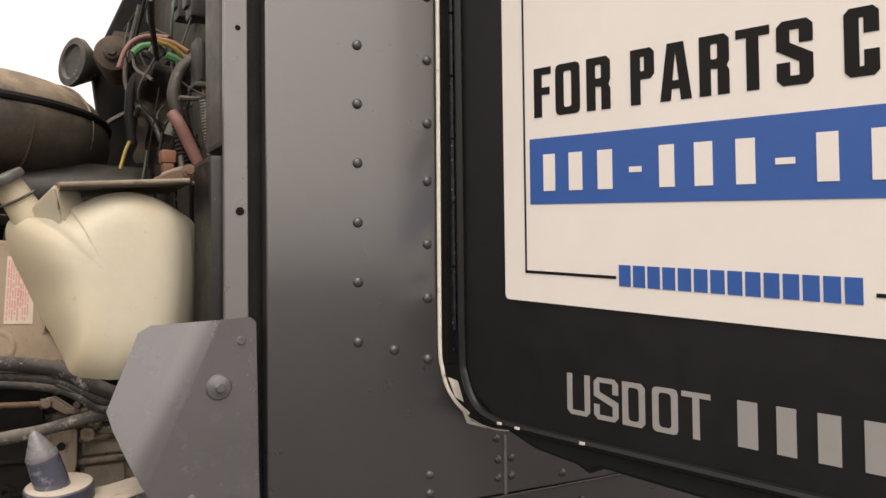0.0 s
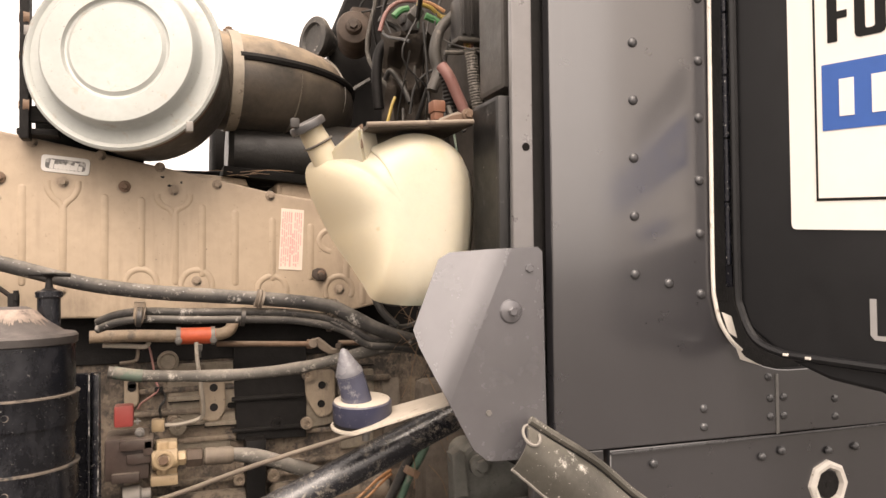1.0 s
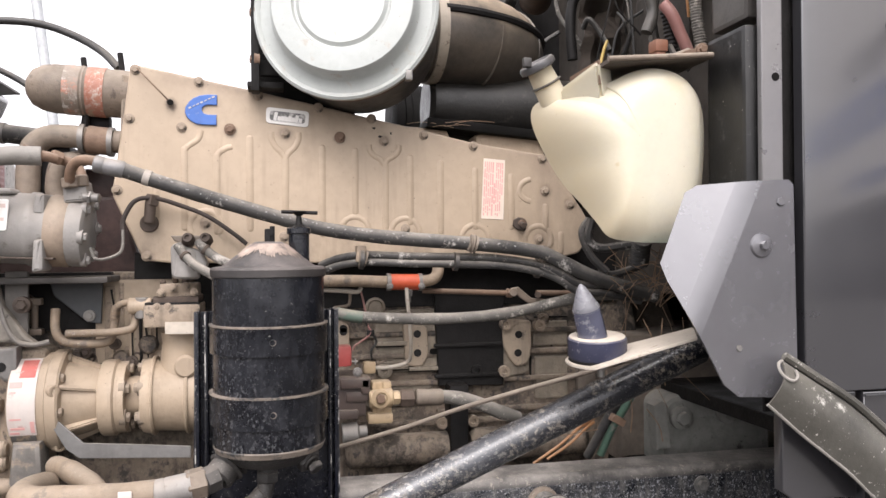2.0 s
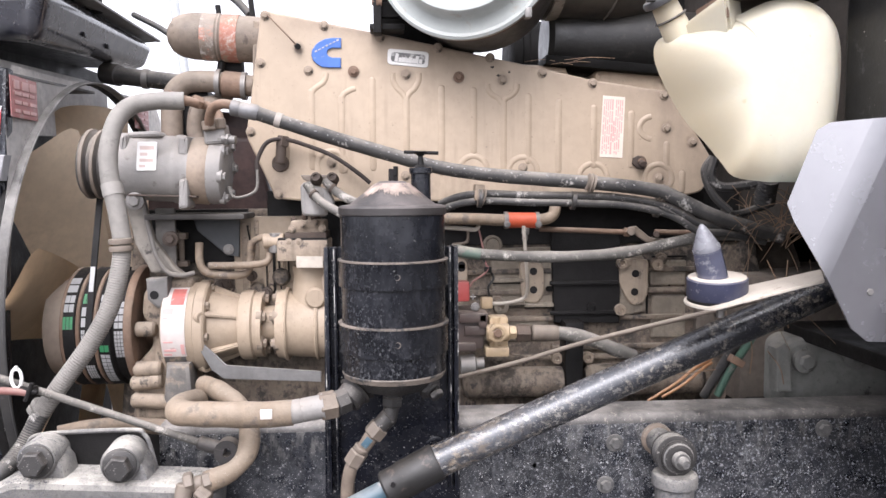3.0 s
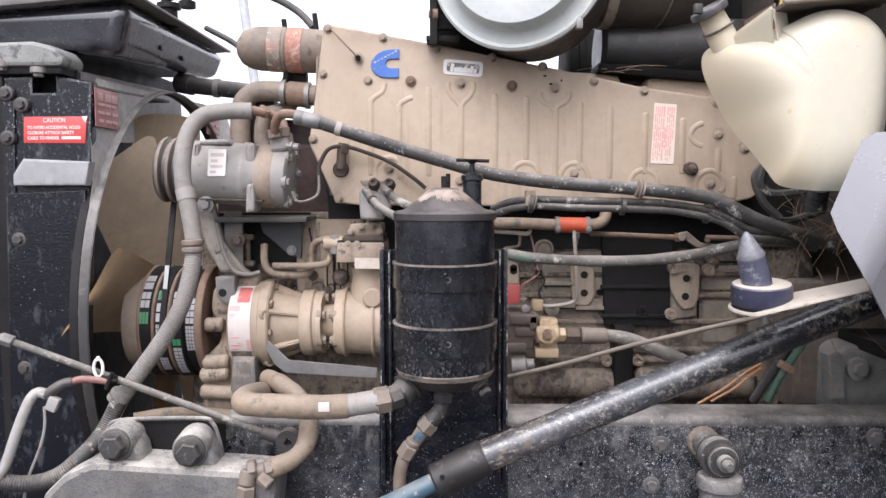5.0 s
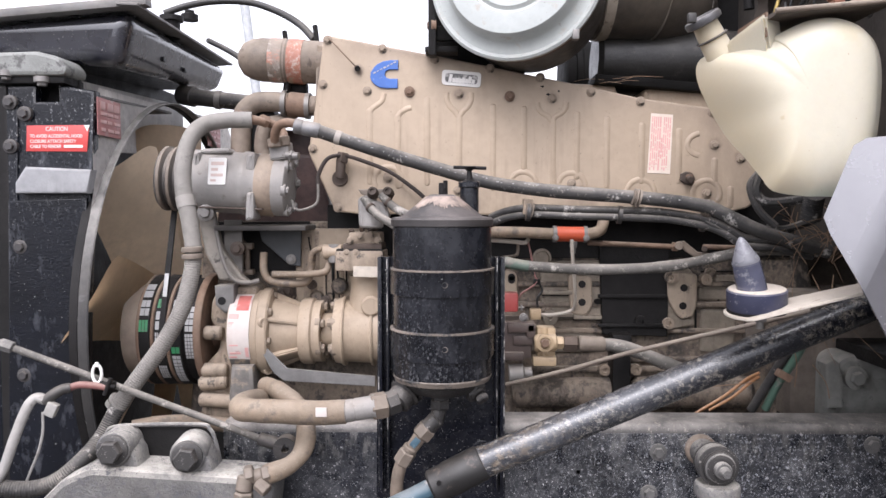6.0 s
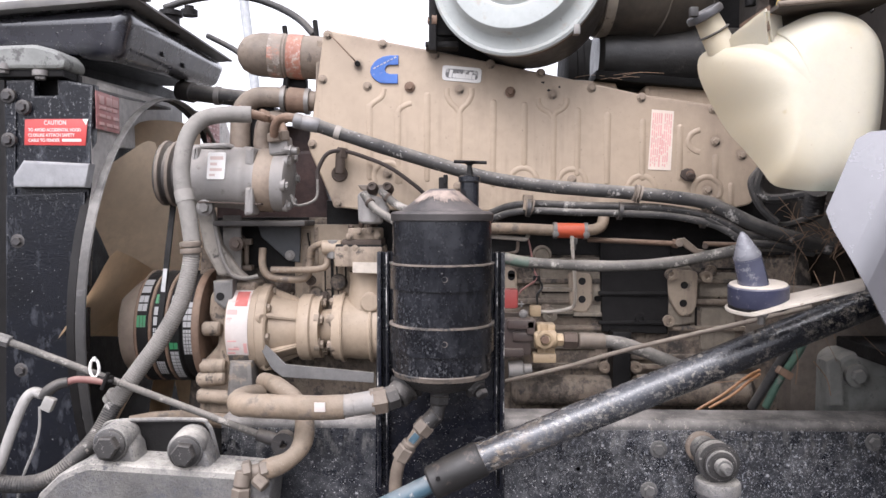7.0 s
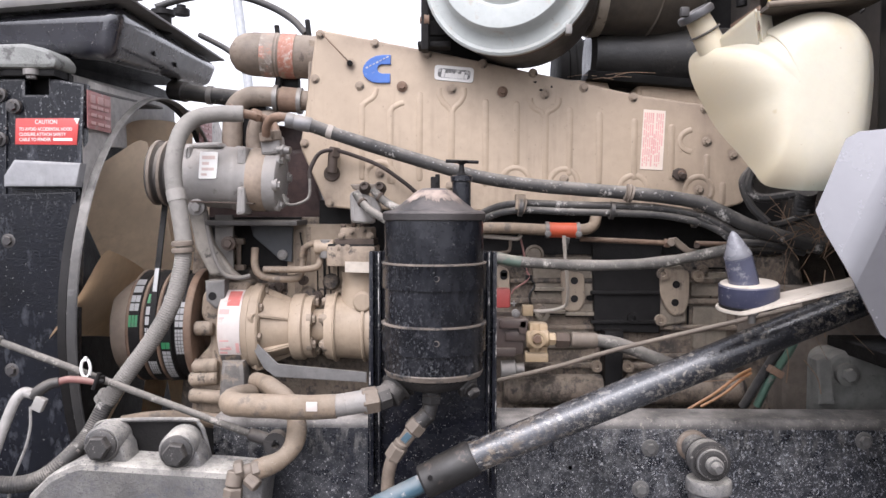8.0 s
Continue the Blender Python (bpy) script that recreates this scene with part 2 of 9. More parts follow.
BRASS = surface("dull_brass", (0.38, 0.28, 0.17), 0.55, metal=0.2, vary=0.2, dust=0.4, bump=0.15, worn=0.25, worn_color=(0.14, 0.1, 0.07))
BROWN_BOX = surface("brown_valve_body", (0.05, 0.033, 0.028), 0.5, vary=0.3, dust=0.35, bump=0.2)
TANK = surface("milky_coolant_tank", (0.51, 0.475, 0.38), 0.42, vary=0.05, dust=0.2, dust_color=(0.5, 0.41, 0.28), speck=0.05, speck_color=(0.3, 0.2, 0.12), bump=0.1, through_light=0.2)
CAP = surface("dark_grey_plastic", (0.022, 0.021, 0.021), 0.5, dust=0.3, bump=0.1)
GREY_CAST = surface("dusty_grey_casting", (0.10, 0.097, 0.095), 0.7, vary=0.45, dust=1.0, dust_color=(0.46, 0.43, 0.38), speck=2.6, bump=1.0, speck_color=(0.045, 0.042, 0.042), worn=0.4, worn_color=(0.06, 0.055, 0.055), grain=70, crust=0.9, crust_color=(0.08, 0.08, 0.088))
GREEN_CAST = surface("dusty_green_grey_casting", (0.21, 0.21, 0.195), 0.65, vary=0.3, dust=0.5, bump=0.3, worn=0.3, worn_color=(0.05, 0.05, 0.046))
RED = surface("faded_red_plastic", (0.3, 0.04, 0.035), 0.55, dust=0.35, bump=0.1)
ORANGE_RED = surface("orange_red_silicone", (0.55, 0.085, 0.03), 0.5, dust=0.2, bump=0.15)
STICKER_RED = surface("red_sticker", (0.5, 0.055, 0.05), 0.4, vary=0.08, dust=0.1, bump=0.03)
STICKER_DULL_RED = surface("faded_red_sticker", (0.3, 0.11, 0.105), 0.5, vary=0.15, dust=0.6, bump=0.03, worn=0.4, worn_color=(0.33, 0.25, 0.24))
STICKER_PINK = surface("pale_red_print", (0.42, 0.24, 0.22), 0.5, vary=0.1, dust=0.1, bump=0.02)
STICKER_WHITE = surface("white_sticker", (0.72, 0.70, 0.67), 0.45, vary=0.05, dust=0.35, bump=0.03, worn=0.15, worn_color=(0.4, 0.36, 0.3))
STICKER_GREEN = surface("green_print", (0.03, 0.2, 0.08), 0.5, dust=0.1, bump=0.02, worn=0.3, worn_color=(0.1, 0.1, 0.1))
BLACK_PRINT = surface("black_print", (0.013, 0.012, 0.012), 0.45, vary=0.1, bump=0.02, gloss=0.2)
BLUE_PAINT = surface("blue_badge_paint", (0.035, 0.11, 0.36), 0.45, vary=0.15, dust=0.15, bump=0.08, worn=0.15, worn_color=(0.35, 0.34, 0.32))
SIGN_WHITE = surface("white_vinyl_sign", (0.80, 0.76, 0.72), 0.4, vary=0.025, dust=0.05, bump=0.02, grain=20)
SIGN_BLUE = surface("blue_vinyl_print", (0.02, 0.095, 0.36), 0.42, vary=0.04, bump=0.02)
SIGN_BLACK = surface("black_vinyl_print", (0.006, 0.0055, 0.0055), 0.42, vary=0.08, bump=0.02, gloss=0.2)
LETTER_GREY = surface("grey_vinyl_letters", (0.30, 0.29, 0.285), 0.45, vary=0.06, bump=0.02)
WHITE_SEAL = surface("white_weather_strip", (0.64, 0.6, 0.55), 0.55, vary=0.1, dust=0.2, worn=0.1, worn_color=(0.2, 0.16, 0.12))
FAN_TAN = surface("tan_fan_plastic", (0.68, 0.55, 0.4), 0.5, vary=0.12, dust=0.4, bump=0.08, drip=0.15, worn_color=(0.3, 0.22, 0.15))
FIREWALL = surface("dusty_dark_firewall", (0.045, 0.037, 0.03), 0.75, vary=0.4, dust=0.25, dust_color=(0.14, 0.11, 0.085), bump=0.3)
GROUND = surface("compacted_gravel", (0.055, 0.05, 0.044), 0.9, vary=0.3, bump=1.0, grain=30, blotch=0.6)
LIGHT_LENS = surface("clouded_blue_lens", (0.075, 0.078, 0.115), 0.14, vary=0.35, dust=0.12, dust_color=(0.4, 0.39, 0.38), bump=0.04, worn=0.25, worn_color=(0.2, 0.2, 0.215), coat=0.4, blotch=30)
NAVY = surface("navy_blue_plastic", (0.025, 0.028, 0.058), 0.4, vary=0.15, dust=0.25, dust_color=(0.4, 0.37, 0.34), bump=0.1, worn=0.12, worn_color=(0.2, 0.19, 0.2), crust=0.12, crust_color=(0.3, 0.29, 0.29))
PALE_PRINT = surface("pale_pink_print", (0.66, 0.36, 0.33), 0.5, vary=0.15, dust=0.2, bump=0.02)
SMOKY_TIP = surface("clouded_clear_plastic", (0.125, 0.125, 0.14), 0.25, vary=0.2, dust=0.25, dust_color=(0.5, 0.48, 0.46), bump=0.06)
CREAM_STEEL = surface("cream_painted_bracket", (0.46, 0.41, 0.35), 0.55, vary=0.15, dust=0.4, worn=0.15, worn_color=(0.22, 0.16, 0.11), bump=0.12, crust=0.2, crust_color=(0.25, 0.19, 0.14))
FLAP = surface("scuffed_grey_rubber_strip", (0.05, 0.047, 0.04), 0.42, vary=0.25, dust=0.3, dust_color=(0.36, 0.33, 0.28), speck=0.4, worn=0.15, worn_color=(0.5, 0.48, 0.44), bump=0.2)
WIRE_ORANGE = surface("orange_wire", (0.36, 0.17, 0.07), 0.5, bump=0.05, dust=0.3)
WIRE_WHITE = surface("white_wire", (0.26, 0.25, 0.235), 0.5, dust=0.3, bump=0.1, worn=0.4, worn_color=(0.13, 0.12, 0.11))
WIRE_BLACK = surface("black_wire", (0.014, 0.014, 0.014), 0.5, dust=0.2, bump=0.1)
WIRE_RED = surface("faded_red_cable", (0.2, 0.085, 0.075), 0.55, dust=0.5, bump=0.1)
WIRE_GREEN = surface("green_tube", (0.07, 0.135, 0.1), 0.4, dust=0.35, bump=0.1, worn=0.25, worn_color=(0.2, 0.19, 0.17))
WIRE_YELLOW = surface("yellow_wire", (0.3, 0.21, 0.05), 0.5, bump=0.05)
BLUE_ROD = surface("blue_painted_rod", (0.04, 0.09, 0.125), 0.4, dust=0.3, worn=0.6, worn_color=(0.4, 0.38, 0.36), bump=0.15)
SATIN_BLACK = surface("satin_black_paint", (0.009, 0.009, 0.0095), 0.4, vary=0.3, dust=0.05, speck=0.04, bump=0.1, gloss=0.4, worn=0.15, worn_color=(0.05, 0.05, 0.05))
DULL_ORANGE = surface("dusty_orange_plastic", (0.2, 0.075, 0.04), 0.6, dust=0.4)
DARK_RUST = surface("dark_rusty_steel", (0.06, 0.042, 0.032), 0.7, vary=0.4, dust=0.3, dust_color=(0.2, 0.15, 0.11), bump=0.35)
RIVET_PAINT = surface("rivet_paint", (0.06, 0.06, 0.063), 0.25, vary=0.15, metal=0.2, gloss=0.6)
DARK_BOLT = surface("dusty_dark_bolt", (0.045, 0.043, 0.045), 0.5, metal=0.3, vary=0.3, dust=0.45, bump=0.3)
LABEL_WORN = surface("scuffed_white_label", (0.6, 0.54, 0.5), 0.45, vary=0.12, dust=0.4, bump=0.05, worn=0.6, worn_color=(0.5, 0.33, 0.3), drip=0.35)
DIRTY_CREAM = surface("dirty_cream_plastic", (0.3, 0.27, 0.24), 0.55, vary=0.2, dust=0.4)
RADIATOR_BLACK = surface("glossy_radiator_black", (0.004, 0.005, 0.0085), 0.18, vary=0.35, dust=0.02, speck=0.3, bump=0.35, gloss=0.34, grain=90, speck_color=(0.4, 0.39, 0.37), coarse=0.3)
PIPE_BROWN = surface("dirty_brown_pipe", (0.165, 0.128, 0.098), 0.65, vary=0.35, dust=0.45, worn=0.4, worn_color=(0.06, 0.045, 0.035), bump=0.3)
# near black that carries deep shade under the air cleaner, in holes and gaps
SHADE_BLACK = surface("shade_black", (0.006, 0.0055, 0.005), 0.7, vary=0.4, bump=0.3, gloss=0.1)
ROD_BROWN = surface("dusty_brown_rod", (0.15, 0.12, 0.095), 0.6, vary=0.3, dust=0.3)
MARK_WHITE = surface("worn_white_print", (0.33, 0.325, 0.32), 0.5, vary=0.2, worn=0.35, worn_color=(0.2, 0.19, 0.18))
GRIMY_BLACK = surface("grimy_black_metal", (0.02, 0.019, 0.019), 0.45, vary=0.4, dust=0.5, dust_color=(0.26, 0.23, 0.2), speck=0.9, bump=0.4)
STRAW = surface("dry_straw", (0.23, 0.15, 0.095), 0.8, vary=0.3)
POLE_GREY = surface("galvanised_pole", (0.42, 0.43, 0.44), 0.5, metal=0.3)

# hood strut's tube: pale length of scuffs and painted sheen, brown dirt
stain(TUBE_BLACK, (0.1, 0.103, 0.114), 0.65, (0.927, 0.03, 0.375), 1.02, 0.72, 22, (0.4, 1, 1), (0.3, 0.62), 0.12)
stain(TUBE_BLACK, (0.36, 0.34, 0.31), 0.6, (0.927, 0.03, 0.375), 1.2, 0.75, 120, (0.45, 1, 1), (0.56, 0.62), 0.3)
stain(RAIL_BLACK, (0.4, 0.41, 0.435), 0.75, (1, 0, 0), -0.1, 0.75, 230, (1, 1, 0.8), (0.565, 0.625), 0.15)
# chalky scuffs low on the filter canister, fine scratches round it
stain(CANISTER_BLACK, (0.26, 0.26, 0.27), 0.35, (-1, 0, -0.5), -0.65, -0.53, 210, (1, 1, 0.7), (0.54, 0.62), 0.05)
stain(CANISTER_BLACK, (0.03, 0.031, 0.036), 0.7, (0, 0, 1), 0, 1, 30, (1, 1, 0.5), (0.45, 0.65), 0.05)
stain(RAIL_BLACK, (0.3, 0.285, 0.26), 0.3, (0, 0, 1), 1.1, 1.17, 75, (1, 1, 0.35), (0.5, 0.62), 0.05)
stain(TUBE_BLACK, (0.2, 0.155, 0.11), 0.75, (0.927, 0.03, 0.375), 0.74, 0.5, 80, (0.6, 1, 1), (0.48, 0.6), 0.08)
# block colour: darker towards its top and its foot, paler mottles all over
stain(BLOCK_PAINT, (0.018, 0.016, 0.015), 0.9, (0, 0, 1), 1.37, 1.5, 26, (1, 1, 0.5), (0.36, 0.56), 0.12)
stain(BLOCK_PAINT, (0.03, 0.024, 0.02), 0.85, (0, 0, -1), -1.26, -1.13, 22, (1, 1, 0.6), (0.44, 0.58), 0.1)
stain(BLOCK_PAINT, (0.28, 0.225, 0.17), 0.5, (0, 0, 1), -5, -4, 45, (1, 1, 1), (0.5, 0.62), 0.1)
# paler streaks, and specks towards the top, stand in for glints on the radiator
stain(RADIATOR_BLACK, (0.12, 0.125, 0.14), 0.4, (0, 0, 1), 0, 1, 26, (1, 1, 0.5), (0.55, 0.68), 0.05)
stain(RADIATOR_BLACK, (0.3, 0.3, 0.3), 0.6, (0, 0, 1), 1.55, 1.85, 160, (1, 1, 0.6), (0.58, 0.64), 0.1)
# the intake cover: brown-stained upper edge and right end, darker towards the bottom
COVER_TAN = surface("tan_intake_cover_paint", TAN, 0.5, vary=0.09, dust=0.3, dust_color=(0.30, 0.24, 0.18), bump=0.1, speck=0.12, speck_color=(0.12, 0.09, 0.07), drip=0.3, worn_color=(0.17, 0.125, 0.09), crust=0.02, crust_color=(0.2, 0.15, 0.11))
stain(COVER_TAN, (0.2, 0.15, 0.11), 0.75, (0.2046, 0, 1), 1.855, 1.925, 9, (1, 1, 1), (0.3, 0.6), 0.03)
stain(COVER_TAN, (0.2, 0.155, 0.12), 0.6, (1, 0, 0), 0.40, 0.60, 12, (1, 1, 0.5), (0.35, 0.6), 0.05)
stain(COVER_TAN, (0.15, 0.115, 0.085), 0.6, (0, 0, -1), -1.64, -1.57, 16, (1, 1, 0.6), (0.4, 0.62), 0.03)
blot(COVER_TAN, (0.09, 0.062, 0.045), 0.75, [(-0.1467, 1.922, 1.836), (0.0713, 1.922, 1.825), (-0.2585, 1.922, 1.885), (0.4592, 1.922, 1.65), (-0.195, 1.922, 1.651)], 0.017)
blot(COVER_TAN, (0.17, 0.125, 0.092), 0.7, [(0.163, 1.922, 1.822), (0.5149, 1.922, 1.7209), (0.5725, 1.922, 1.6918), (-0.0388, 1.922, 1.8331), (0.5, 1.922, 1.616), (-0.3056, 1.922, 1.5867)], 0.02)
blot(TANK, (0.33, 0.24, 0.13), 0.55, [(0.452, 1.42, 1.72), (0.47, 1.415, 1.845), (0.44, 1.45, 1.79), (0.425, 1.5, 1.76)], 0.006, 0.8, 90)
blot(TANK, (0.47, 0.4, 0.27), 0.5, [(0.41, 1.55, 1.75), (0.43, 1.5, 1.70), (0.4, 1.57, 1.81), (0.55, 1.41, 1.85)], 0.03, 0.8, 40)


# ---- builders ----
def finish(bm, sharp=38):
    bmesh.ops.recalc_face_normals(bm, faces=bm.faces[:])
    me = bpy.data.meshes.new("mesh")
    bm.to_mesh(me)
    bm.free()
    me.shade_smooth()
    me.set_sharp_from_angle(angle=radians(sharp))
    for face in me.polygons:
        if face.loop_total > 4 or face.area > 0.012:
            face.use_smooth = False
    return me


def thing(name, label, category, group="", kind=""):
    return tagged(new(name), label, category, group, kind)


def part(name, bm, material, parent=None, label=""):
    """One mesh object, under a thing or a part, or at top level."""
    me = finish(bm) if isinstance(bm, bmesh.types.BMesh) else bm
    if not me.materials:
        me.materials.append(material)
    ob = new(name, me)
    ob.parent = parent
    return tagged(ob, label)


def single(name, bm, material, label, category, group="", kind=""):
    return tagged(part(name, bm, material), label, category, group, kind)


def toward(axis):
    return Vector(axis).to_track_quat("Z", "Y").to_matrix().to_4x4()


def box(center, size, bevel=0.004, turn=None, segments=2):
    bm = bmesh.new()
    bmesh.ops.create_cube(bm, size=1)
    bmesh.ops.scale(bm, vec=size, verts=bm.verts)
    if bevel:
        bmesh.ops.bevel(bm, geom=bm.edges[:], offset=min(bevel, min(size) * 0.45), segments=segments, affect="EDGES", profile=0.6)
    bmesh.ops.transform(bm, matrix=Matrix.Translation(center) @ (turn or Matrix()), verts=bm.verts)
    return bm


def join(*parts):
    out = bmesh.new()
    for b in parts:
        me = bpy.data.meshes.new("tmp")
        b.to_mesh(me)
        b.free()
        out.from_mesh(me)
        bpy.data.meshes.remove(me)
    return out


def lathe(profile, origin, axis=(0, 0, 1), seg=28):
    """A turned body: (radius, height) pairs along the axis from origin."""
    bm = bmesh.new()
    m = Matrix.Translation(origin) @ toward(axis)
    rings = []
    for r, h in profile:
        if r < 1e-6:
            rings.append([bm.verts.new(m @ Vector((0, 0, h)))])
        else:
            rings.append([bm.verts.new(m @ Vector((r * math.cos(2 * math.pi * i / seg), r * math.sin(2 * math.pi * i / seg), h))) for i in range(seg)])
    for a, b in zip(rings, rings[1:]):
        for i in range(seg):
            j = (i + 1) % seg
            if len(a) == 1 and len(b) == 1:
                break
            if len(a) == 1:
                bm.faces.new((a[0], b[i], b[j]))
            elif len(b) == 1:
                bm.faces.new((a[i], a[j], b[0]))
            else:
                bm.faces.new((a[i], a[j], b[j], b[i]))
    for ring in (rings[0], rings[-1]):
        if len(ring) > 1 and profile[0] != profile[-1]:
            bm.faces.new(ring)
    return bm


def rod(a, b, r, seg=16, bevel=0.15):
    a, b = Vector(a), Vector(b)
    n = (b - a).length
    c = min(r * bevel, n * 0.3)
    return lathe([(0, 0), (r - c, 0), (r, c), (r, n - c), (r - c, n), (0, n)], a, b - a, seg)


def spline(points, steps=8):
    pts = [Vector(p) for p in points]
    if len(pts) == 2:
        return [pts[0].lerp(pts[1], i / steps) for i in range(steps + 1)]
    pts = [2 * pts[0] - pts[1]] + pts + [2 * pts[-1] - pts[-2]]
    out = []
    for a, b, c, d in zip(pts, pts[1:], pts[2:], pts[3:]):
        for i in range(steps):
            t = i / steps
            out.append(0.5 * (2 * b + (c - a) * t + (2 * a - 5 * b + 4 * c - d) * t * t + (3 * b - a - 3 * c + d) * t ** 3))
    return out + [pts[-2]]


def tube(points, r, seg=10, steps=8, ridge=0.0, pitch=0.006, smooth=True, uneven=0.0):
    """A hose, pipe, wire or cable along a smooth line; ridge: depth of its corrugation."""
    line = spline(points, steps) if smooth else [Vector(p) for p in points]
    if ridge:
        lengths = [0.0]
        for a, b in zip(line, line[1:]):
            lengths.append(lengths[-1] + (b - a).length)
        count = int(lengths[-1] / pitch * 2)
        fine, k = [], 0
        for i in range(count + 1):
            s = lengths[-1] * i / count
            while k < len(line) - 2 and lengths[k + 1] < s:
                k += 1
            fine.append(line[k].lerp(line[k + 1], (s - lengths[k]) / max(1e-6, lengths[k + 1] - lengths[k])))
        line = fine
    bm = bmesh.new()
    rings, side = [], None
    for i, p in enumerate(line):
        d = (line[min(i + 1, len(line) - 1)] - line[max(i - 1, 0)]).normalized()
        if side is None:
            side = d.orthogonal().normalized()
        side = (side - d * side.dot(d)).normalized()
        up = d.cross(side)
        rr = r - (ridge if ridge and i % 2 else 0) + (uneven * noise.noise(p * 22) if uneven else 0)
        rings.append([bm.verts.new(p + rr * (math.cos(2 * math.pi * j / seg) * side + math.sin(2 * math.pi * j / seg) * up)) for j in range(seg)])
    for a, b in zip(rings, rings[1:]):
        for j in range(seg):
            k = (j + 1) % seg
            bm.faces.new((a[j], a[k], b[k], b[j]))
    bm.faces.new(rings[0]), bm.faces.new(rings[-1])
    return bm


def plate(outline, depth, bevel=0.003, round_=0.0):
    """A plate that stands in the plane of its corners (x, y, z), outlined in order, and reaches depth metres further along y."""
    pts = [Vector(p) for p in outline]
    if round_:
        soft = []
        for i, p in enumerate(pts):
            a, b = pts[i - 1], pts[(i + 1) % len(pts)]
            ca, cb = min(round_, (a - p).length * 0.4), min(round_, (b - p).length * 0.4)
            p0, p1 = p + (a - p).normalized() * ca, p + (b - p).normalized() * cb
            soft += [p0.lerp(p, t).lerp(p.lerp(p1, t), t) for t in (0, 0.33, 0.67, 1)]
        pts = soft
    bm = bmesh.new()
    f = bm.faces.new([bm.verts.new(p) for p in pts])
    out = bmesh.ops.extrude_face_region(bm, geom=[f])
    bmesh.ops.translate(bm, vec=(0, depth, 0), verts=[v for v in out["geom"] if isinstance(v, bmesh.types.BMVert)])
    bmesh.ops.recalc_face_normals(bm, faces=bm.faces[:])
    if bevel:
        front = [e for e in bm.edges if abs(e.verts[0].co.y - e.verts[1].co.y) < abs(depth) * 0.5 and len(e.link_faces) == 2]
        bmesh.ops.bevel(bm, geom=front, offset=bevel, segments=2, affect="EDGES", profile=0.5)
    return bm


BOLTS = {}


def bolt_mesh(size, washer, material):
    key = (size, washer, material.name)
    if key not in BOLTS:
        h = size * 1.1
        ring = [(size * 1.12 * math.cos(math.pi * i / 3), size * 1.12 * math.sin(math.pi * i / 3)) for i in range(6)]
        bm = bmesh.new()
        low = [bm.verts.new((x, y, -size)) for x, y in ring]
        mid = [bm.verts.new((x, y, h * 0.85)) for x, y in ring]
        top = [bm.verts.new((x * 0.86, y * 0.86, h)) for x, y in ring]
        for a, b in ((low, mid), (mid, top)):
            for i in range(6):
                bm.faces.new((a[i], a[(i + 1) % 6], b[(i + 1) % 6], b[i]))
        bm.faces.new(top)
        if washer:
            bm = join(bm, lathe([(size * 1.75, -size), (size * 1.75, size * 0.22), (size * 1.6, size * 0.3), (size * 0.9, size * 0.3)], (0, 0, 0), seg=16))
        me = finish(bm)
        me.materials.append(material)
        BOLTS[key] = me
    return BOLTS[key]


def bolt(parent, place, axis=(0, -1, 0), size=0.006, material=None, washer=True, name="bolt", label=""):
    ob = new(name, bolt_mesh(size, washer, material or RUSTY))
    ob.parent = parent
    ob.matrix_basis = Matrix.Translation(place) @ toward(axis) @ pose(0, 0, 0, 0, 0, 37 * len(bpy.data.objects) % 60)
    return tagged(ob, label)


def text_mesh(words, height, width=None, depth=0.0006, heavy=0.0):
    """Letters of a given height, lower left corner at the origin, standing in the x-z plane and facing -y."""
    curve = bpy.data.curves.new("letters", "FONT")
    curve.body, curve.extrude, curve.offset = words, 0.0, heavy
    ob = bpy.data.objects.new("letters", curve)
    scene.collection.objects.link(ob)
    me = bpy.data.meshes.new_from_object(ob.evaluated_get(bpy.context.evaluated_depsgraph_get()))
    bpy.data.objects.remove(ob)
    bpy.data.curves.remove(curve)
    co = np.array([v.co[:] for v in me.vertices])
    lo, hi = co.min(0), co.max(0)
    sy = height / (hi[1] - lo[1])
    sx = width / (hi[0] - lo[0]) if width else sy
    bm = bmesh.new()
    bm.from_mesh(me)
    bpy.data.meshes.remove(me)
    for v in bm.verts:
        v.co = Vector(((v.co.x - lo[0]) * sx, 0, (v.co.y - lo[1]) * sy))
    out = bmesh.ops.extrude_face_region(bm, geom=bm.faces[:])
    bmesh.ops.translate(bm, vec=(0, -depth, 0), verts=[v for v in out["geom"] if isinstance(v, bmesh.types.BMVert)])
    return bm


def moved(bm, x=0, y=0, z=0, m=None):
    bmesh.ops.transform(bm, matrix=m or Matrix.Translation((x, y, z)), verts=bm.verts)
    return bm


def slab(outline, push, bevel=0.002):
    """A sheet with the given corners in order, thickened by the vector push."""
    bm = bmesh.new()
    f = bm.faces.new([bm.verts.new(p) for p in outline])
    out = bmesh.ops.extrude_face_region(bm, geom=[f])
    bmesh.ops.translate(bm, vec=push, verts=[v for v in out["geom"] if isinstance(v, bmesh.types.BMVert)])
    bmesh.ops.recalc_face_normals(bm, faces=bm.faces[:])
    if bevel:
        bmesh.ops.bevel(bm, geom=[ed for ed in bm.edges if len(ed.link_faces) == 2 and ed.calc_face_angle(0) > 0.6], offset=bevel, segments=2, affect="EDGES")
    return bm


